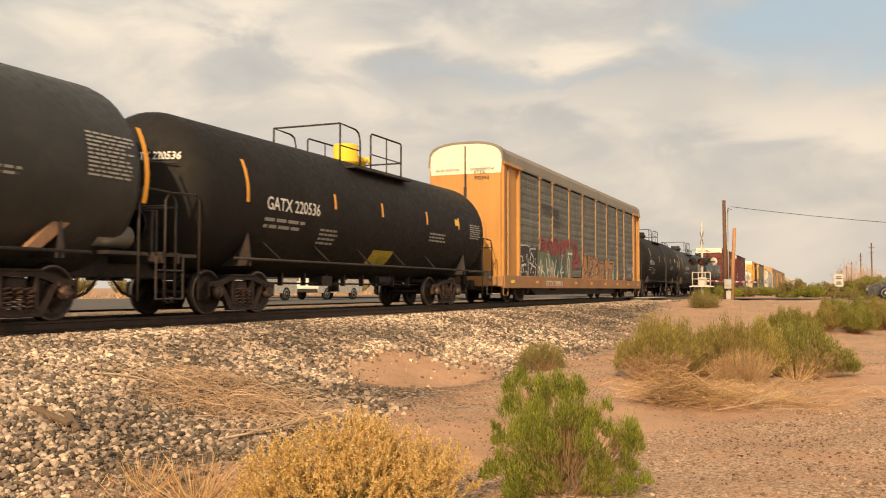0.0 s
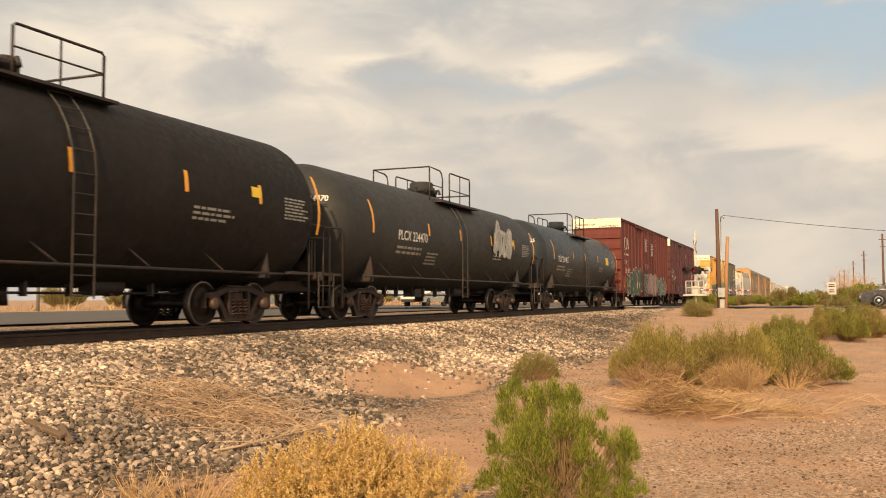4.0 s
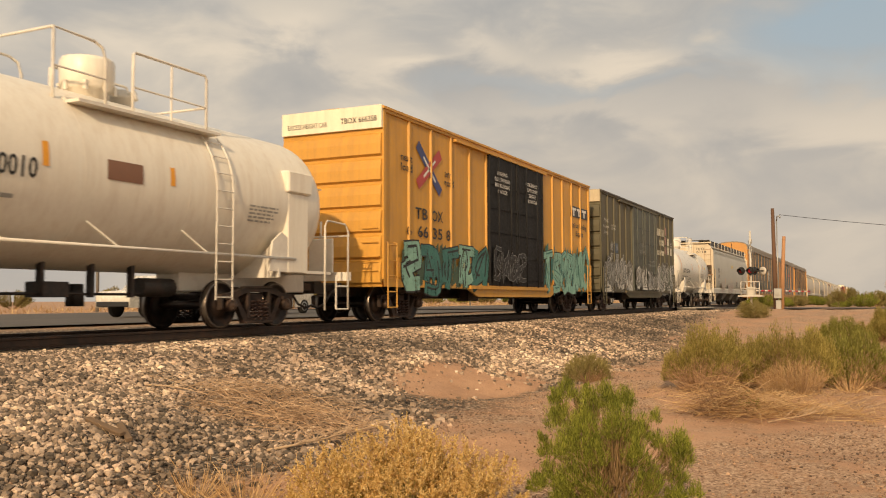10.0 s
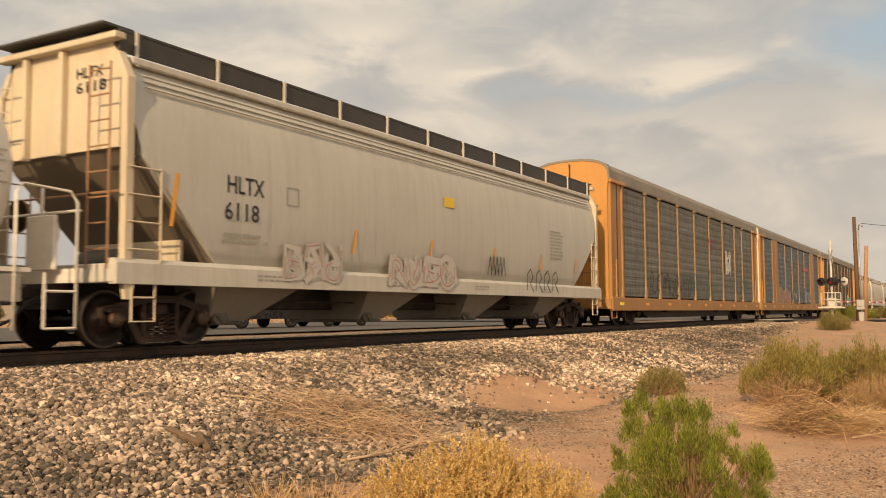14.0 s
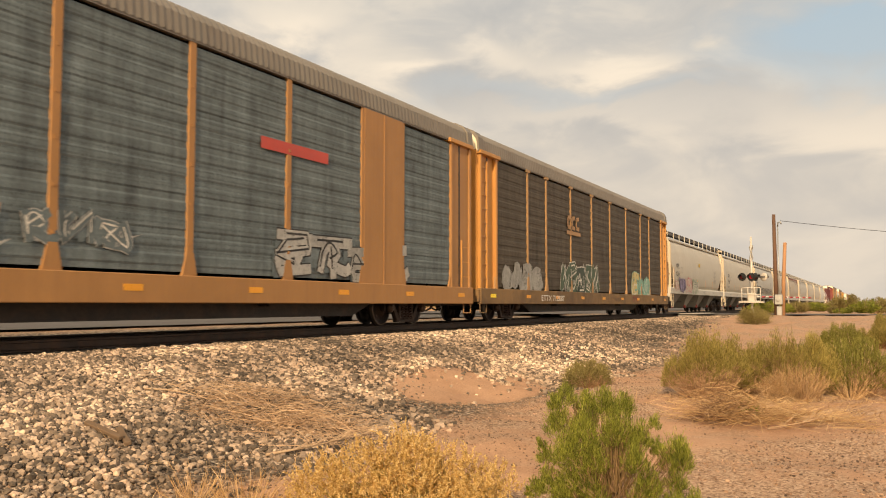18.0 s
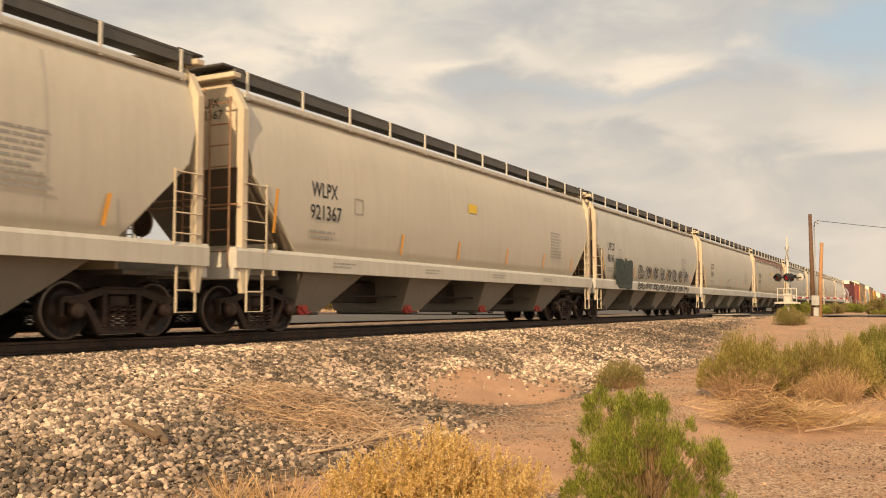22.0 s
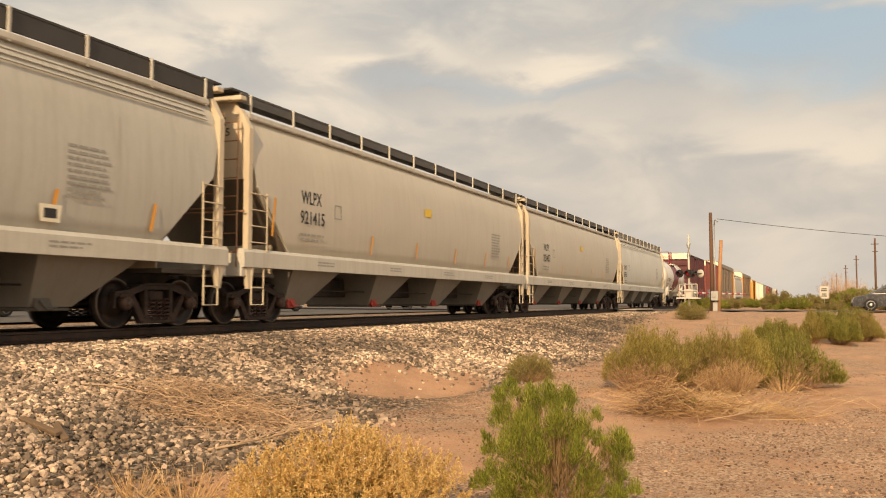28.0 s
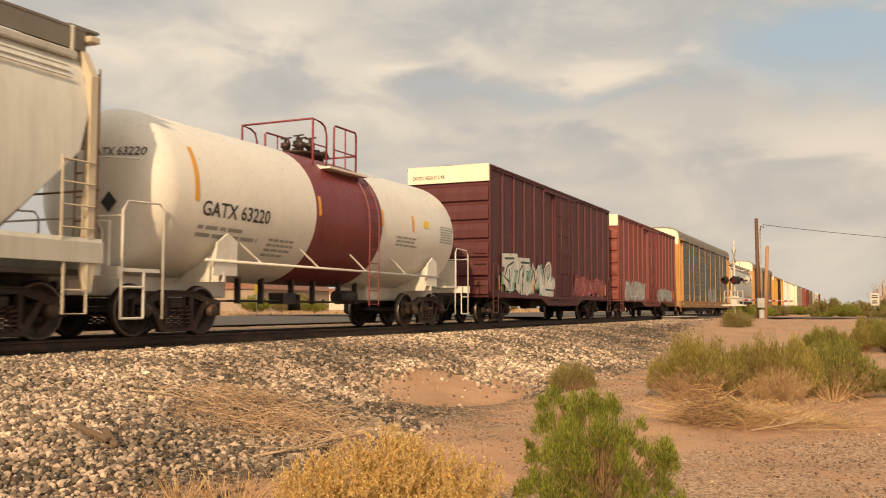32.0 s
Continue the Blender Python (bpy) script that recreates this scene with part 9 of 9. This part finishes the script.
tagged(part("overhead_wire", q.tube(pts, 0.016, 5), signal_black), "black overhead service wire", "wire")
fp = None
for y in (114.5, 156, 197, 255, 301, 366, 420):
    x = 7.5
    zb = float(ground_z(x, y))
    if fp is None:
        fp = tagged(empty("utility_pole", pose(x, y, 0)), "distant wooden utility pole with a small cross-arm", "utility pole", "row of utility poles")
        part("shaft", Mesh().tube([(0, 0, zb - 0.3), (0, 0, 7.85)], [0.14, 0.1], 10), pole_wood, fp)
        part("cross_arm", Mesh().box(-0.42, 0.42, -0.05, 0.05, 7.15, 7.24), pole_wood, fp)
        part("cross_arm", Mesh().box(-0.3, 0.3, -0.05, 0.05, 6.3, 6.37), pole_wood, fp)
    else:
        copy_thing(fp, pose(x, y, 0))
sn = tagged(empty("road_sign", pose(1.3, 75, 0)), "white rectangular road sign on a post", "road sign")
part("panel", Mesh().box(-0.32, 0.32, -0.02, 0.0, 0.75, 1.7, 0.01), signal_white, sn)
part("post", Mesh().tube([(0, 0.03, -0.3), (0, 0.03, 1.7)], 0.03, 8), grey_metal, sn)
q = Mesh()
for zz, a, b in ((1.5, -0.2, 0.2), (1.36, -0.22, 0.22), (1.1, -0.16, 0.16), (0.95, -0.2, 0.2)):
    q.box(a, b, -0.026, -0.021, zz - 0.04, zz + 0.04)
part("print_bar", q, letter_black, sn)


# ---- motor vehicles ----
glass = mat("dark_car_glass", (0.02, 0.022, 0.025), 0.08, 0, 0.05, 2)
tyre_m = mat("tyre_rubber", (0.018, 0.017, 0.016), 0.85)
rim_m = mat("alloy_rim", (0.45, 0.44, 0.42), 0.35, 0.8, 0.05, 4)
head_m = mat("head_lamp", (0.7, 0.68, 0.6), 0.15)
tail_m = mat("tail_lamp", (0.35, 0.02, 0.02), 0.2)
VEHICLES = []
SHAPES = {
    "sedan": (4.6, 1.8, [(0, 0.32), (0, 0.68), (0.12, 0.8), (1.05, 0.92), (1.95, 1.4), (3.1, 1.42), (3.95, 1.0), (4.5, 0.95), (4.6, 0.6), (4.58, 0.32)], [(1.2, 0.93), (1.98, 1.34), (3.05, 1.36), (3.8, 0.99)]),
    "suv": (4.7, 1.9, [(0, 0.38), (0, 0.8), (0.15, 1.0), (1.15, 1.08), (1.85, 1.7), (4.3, 1.72), (4.62, 1.1), (4.7, 0.7), (4.68, 0.38)], [(1.3, 1.1), (1.92, 1.62), (4.2, 1.64), (4.45, 1.12)]),
    "minivan": (5.1, 1.95, [(0, 0.3), (0, 0.62), (0.1, 0.82), (0.95, 1.04), (1.95, 1.62), (2.6, 1.72), (4.5, 1.68), (4.9, 1.2), (5.1, 0.75), (5.08, 0.3)], [(1.15, 1.08), (2.0, 1.56), (4.35, 1.58), (4.7, 1.15)]),
    "pickup": (5.6, 1.95, [(0, 0.45), (0, 0.95), (0.12, 1.1), (1.4, 1.18), (2.05, 1.82), (3.5, 1.84), (3.75, 1.2), (5.55, 1.2), (5.6, 0.7), (5.58, 0.45)], [(1.55, 1.2), (2.12, 1.74), (3.4, 1.76), (3.6, 1.22)]),
}


def vehicle(kind, name, label, paint_c, m):
    L, Wd, prof, win = SHAPES[kind]
    v = tagged(empty(name, m), label, "car" if kind != "pickup" else "pickup truck")
    w = Wd / 2
    body = mat("car_paint_%d_%d_%d" % tuple(int(c * 255) for c in paint_c), paint_c, 0.25, 0.1, 0.05, 1, DUST, 0.15)
    q = Mesh()
    rows = []
    for x, inset in ((-w, 0.0), (-w + 0.06, 0.0), (0, 0.0), (w - 0.06, 0.0), (w, 0.0)):
        edge = abs(x) > w - 0.02
        rows.append([(x * (0.86 if z > 1.25 else 1.0) * (0.985 if edge and z < 0.5 else 1), y, z - (0.03 if edge else 0)) for y, z in prof])
    q.grid(rows, True, True)
    n = len(prof)
    q.f += [tuple(range(n))[::-1], tuple(4 * n + k for k in range(n))]
    q.s += [False, False]
    if kind == "pickup":
        q.box(-w + 0.1, w - 0.1, 3.8, 5.5, 1.12, 1.21)
    part("body", q, body, v)
    for s in (-1, 1):
        a = s * w * 0.93
        pts = win
        q = Mesh()
        q.add([(a + s * (0.075 if z < 1.25 else -0.06 if z > 1.25 else 0), y, z) for y, z in pts] + [(a + s * (0.08 if z < 1.25 else -0.055), y, z) for y, z in pts], [(0, 1, 2, 3), (4, 5, 6, 7)])
        part("side_window", q, glass, v)
    for (y0, z0_), (y1, z1_), sg_ in ((win[0], win[1], -1), (win[3], win[2], 1)):
        q = Mesh()
        o = 0.1 * sg_
        q.add([(-w * 0.85, y0 + o, z0_ + 0.02), (w * 0.85, y0 + o, z0_ + 0.02), (w * 0.74, y1 + o * 0.6, z1_ + 0.02), (-w * 0.74, y1 + o * 0.6, z1_ + 0.02)], [(0, 1, 2, 3)])
        part("windscreen", q, glass, v)
    rad = 0.33 if kind == "sedan" else 0.38
    for s in (-1, 1):
        for y in (L * 0.19, L * 0.8):
            t = part("wheel", Mesh().lathe([(-0.11, rad * 0.7), (-0.11, rad * 0.97), (-0.08, rad), (0.08, rad), (0.11, rad * 0.97), (0.11, rad * 0.7)], "x", (0, 0, 0), 20), tyre_m, v, "", pose(s * (w - 0.1), y, rad))
            part("rim", Mesh().lathe([(s * 0.09, rad * 0.68), (s * 0.115, rad * 0.66), (s * 0.1, rad * 0.3), (s * 0.12, 0.05)], "x", (0, 0, 0), 16), rim_m, t)
        zl = prof[1][1]
        part("head_lamp", Mesh().box(*sorted((s * (w - 0.4), s * (w - 0.06))), -0.02, 0.1, zl - 0.12, zl + 0.02, 0.01), head_m, v)
        part("tail_lamp", Mesh().box(*sorted((s * (w - 0.26), s * (w - 0.05))), L - 0.08, L + 0.012, zl - 0.02, zl + 0.2, 0.01), tail_m, v)
    part("bumper", Mesh().box(-w + 0.06, w - 0.06, -0.05, 0.1, prof[0][1], prof[0][1] + 0.22, 0.03), signal_black if kind != "sedan" else body, v)
    return v


vehicle("minivan", "minivan", "dark grey minivan waiting at the level crossing", (0.05, 0.052, 0.058), pose(2.62, 60.3, -0.045, 0, 0, -90))

# cars on the frontage road: kind, colour, lane, heading (1: away), seconds, place along the road then, speed
WHITE, SILVER, DARK, REDC = (0.7, 0.67, 0.6), (0.42, 0.42, 0.4), (0.03, 0.032, 0.035), (0.16, 0.03, 0.025)
TRAFFIC = [
    ("suv", SILVER, -36, 1, 3.5, 47.1, 13, "silver sport utility car on the far road"),
    ("pickup", DARK, -36, 1, 0.3, 54.4, 13, "dark pickup truck on the far road"),
    ("sedan", WHITE, -33, 1, 23.6, 32.3, 13, "white sedan on the far road"),
    ("suv", WHITE, -26.5, 1, 29.0, 29.5, 13, "white sport utility car on the far road"),
]
# a stream of cars that comes nearer on the closer lane
for k, y in enumerate((39, 47, 127.6, 153.6, 174.7, 188, 197, 246.6, 253.2, 259.8, 363.2, 409.4, 455.2, 469.5, 490.4, 509.5, 525.3)):
    kind, col, lab = (("pickup", WHITE, "white pickup truck on the far road"), ("sedan", WHITE, "white sedan on the far road"), ("suv", WHITE, "white sport utility car on the far road"), ("sedan", SILVER, "silver sedan on the far road"), ("pickup", DARK, "dark pickup truck on the far road"))[(0, 0, 0, 2, 3, 0, 2, 2, 4, 2, 2, 1, 3, 1, 1, 2, 1)[k]]
    TRAFFIC.append((kind, col, -29, -1, 0, y, 16, lab))
for kind, col, lane, way, t, y, v, lab in TRAFFIC:
    ob = vehicle(kind, kind if kind != "suv" else "sport_utility_car", lab, col, pose(lane, y, -0.155, 0, 0, 180 if way > 0 else 0))
    VEHICLES.append((ob, lane, way, t, y, v))

# ---- the far side ----
brick = mat("grey_brown_brick_wall", (0.3, 0.23, 0.18), 0.85, 0, 0.15, 2, DUST, 0.3)
plaster = mat("pale_plaster", (0.55, 0.48, 0.38), 0.85, 0, 0.08, 2, DUST, 0.2)
roof_tile = mat("brown_roof", (0.22, 0.11, 0.075), 0.8, 0, 0.15, 3)


def house(x, y, w, d, h, wall_m, label, turn=0.0):
    e = tagged(empty("roadside_building", pose(x, y, -0.2, 0, 0, turn)), label, "building")
    part("wall", Mesh().box(-w / 2, w / 2, -d / 2, d / 2, 0, h, 0.02), wall_m, e)
    part("roof", Mesh().prism([(-w / 2 - 0.4, h), (w / 2 + 0.4, h), (w / 2 - 1.2, h + 1.3), (-w / 2 + 1.2, h + 1.3)], "y", -d / 2 - 0.4, d / 2 + 0.4), roof_tile, e)
    n = max(2, int(d / 4))
    for k in range(n):
        yy = -d / 2 + (k + 0.5) * d / n
        wd = part("window", Mesh().box(w / 2 + 0.01, w / 2 + 0.06, yy - 0.7, yy + 0.7, 1.0, 2.2), signal_white, e)
        part("pane", Mesh().box(w / 2 + 0.062, w / 2 + 0.07, yy - 0.6, yy + 0.6, 1.1, 2.1), glass, wd)
    return e


house(-92, 128, 10, 22, 3.6, brick, "low grey-brown brick building beyond the road")
house(-110, 60, 12, 26, 3.4, plaster, "low pale plaster building beyond the road")
house(-118, 205, 12, 30, 4.0, plaster, "long pale building beyond the road")
house(-100, 20, 10, 18, 3.2, brick, "low grey-brown brick building beyond the road")
for x, y in ((-44.5, 41.7), (-44.5, 100), (-44.5, 160), (-44.5, 220)):
    lp = tagged(empty("street_lamp", pose(x, y, -0.15)), "tall grey street lamp with a curved arm", "street lamp", "street lamps along the road")
    part("pole", Mesh().tube([(0, 0, 0), (0, 0, 11.6)], [0.11, 0.07], 10), grey_metal, lp)
    part("arm", Mesh().tube([(0, 0, 11.6), (0.5, 0, 12.2), (2.4, 0, 12.4)], [0.06, 0.05, 0.045], 8), grey_metal, lp)
    part("lamp_head", Mesh().box(2.3, 3.0, -0.14, 0.14, 12.3, 12.44, 0.04), grey_metal, lp)
for x, y in ((-46, 62), (-47, 78), (-45.5, 30)):
    s = tagged(empty("road_sign", pose(x, y, -0.2)), "yellow sign on a thin post beyond the road", "road sign", "signs along the far road")
    part("post", Mesh().tube([(0, 0, 0), (0, 0, 2.6)], 0.035, 8), grey_metal, s)
    part("panel", Mesh().box(0.03, 0.05, -0.4, 0.4, 1.8, 2.6, 0.01), placard_yellow, s)
# dry grass verge past the far road
stalks("far_grass", "strip of dry yellow grass beyond the road", 7000, lambda r, n: (-44 - r.random(n) * 9, r.uniform(0, 200, n)), 0.15, 0.45, 0.02, STRAW, 1.6)

# loose stones singled out at the foot of the bank
kinds = []
for k in range(6):
    rs = np.random.default_rng(100 + k)
    v = ICO * rs.uniform(0.6, 1.0, (12, 1)) * rs.uniform(0.6, 1.0, (1, 3))
    me = bpy.data.meshes.new("stone")
    me.from_pydata(v.tolist(), [], ICO_F.tolist())
    me.materials.append(STONE)
    kinds.append(me)
rs = random.Random(9)
for k in range(290):
    x, y = rs.uniform(-6.6, -4.9), rs.uniform(4.6, 7.0)
    s = rs.uniform(0.02, 0.05)
    part("stone", kinds[k % 6], None, bal, "", pose(x, y, float(ground_z(x, y)) + s * 0.3, rs.uniform(0, 360), rs.uniform(0, 360), rs.uniform(0, 360)) @ Matrix.Scale(s, 4))


# ---- motions ----
def motions():
    times = list(range(0, 33))
    for car, s0 in CARS:
        walk(car, [(t, pose(XC, s0 - train_run(t), 0)) for t in times])
    for ob, lane, way, t0, y0, v in VEHICLES:
        walk(ob, [(t, pose(lane, y0 + way * v * (t - t0), -0.155, 0, 0, 180 if way > 0 else 0)) for t in range(0, 33, 4)])
    for k, yy in enumerate((-0.889, 0.889)):
        first = WHEELSETS[k][0]
        walk(first, [(i / 30, pose(0, yy, WR, math.degrees(train_run(i / 30) / WR))) for i in range(961)])
        keys = first.animation_data
        for w in WHEELSETS[k][1:]:
            w.rotation_mode = "QUATERNION"
            w.animation_data_create()
            w.animation_data.action = keys.action
            w.animation_data.action_slot = keys.action_slot


motions()
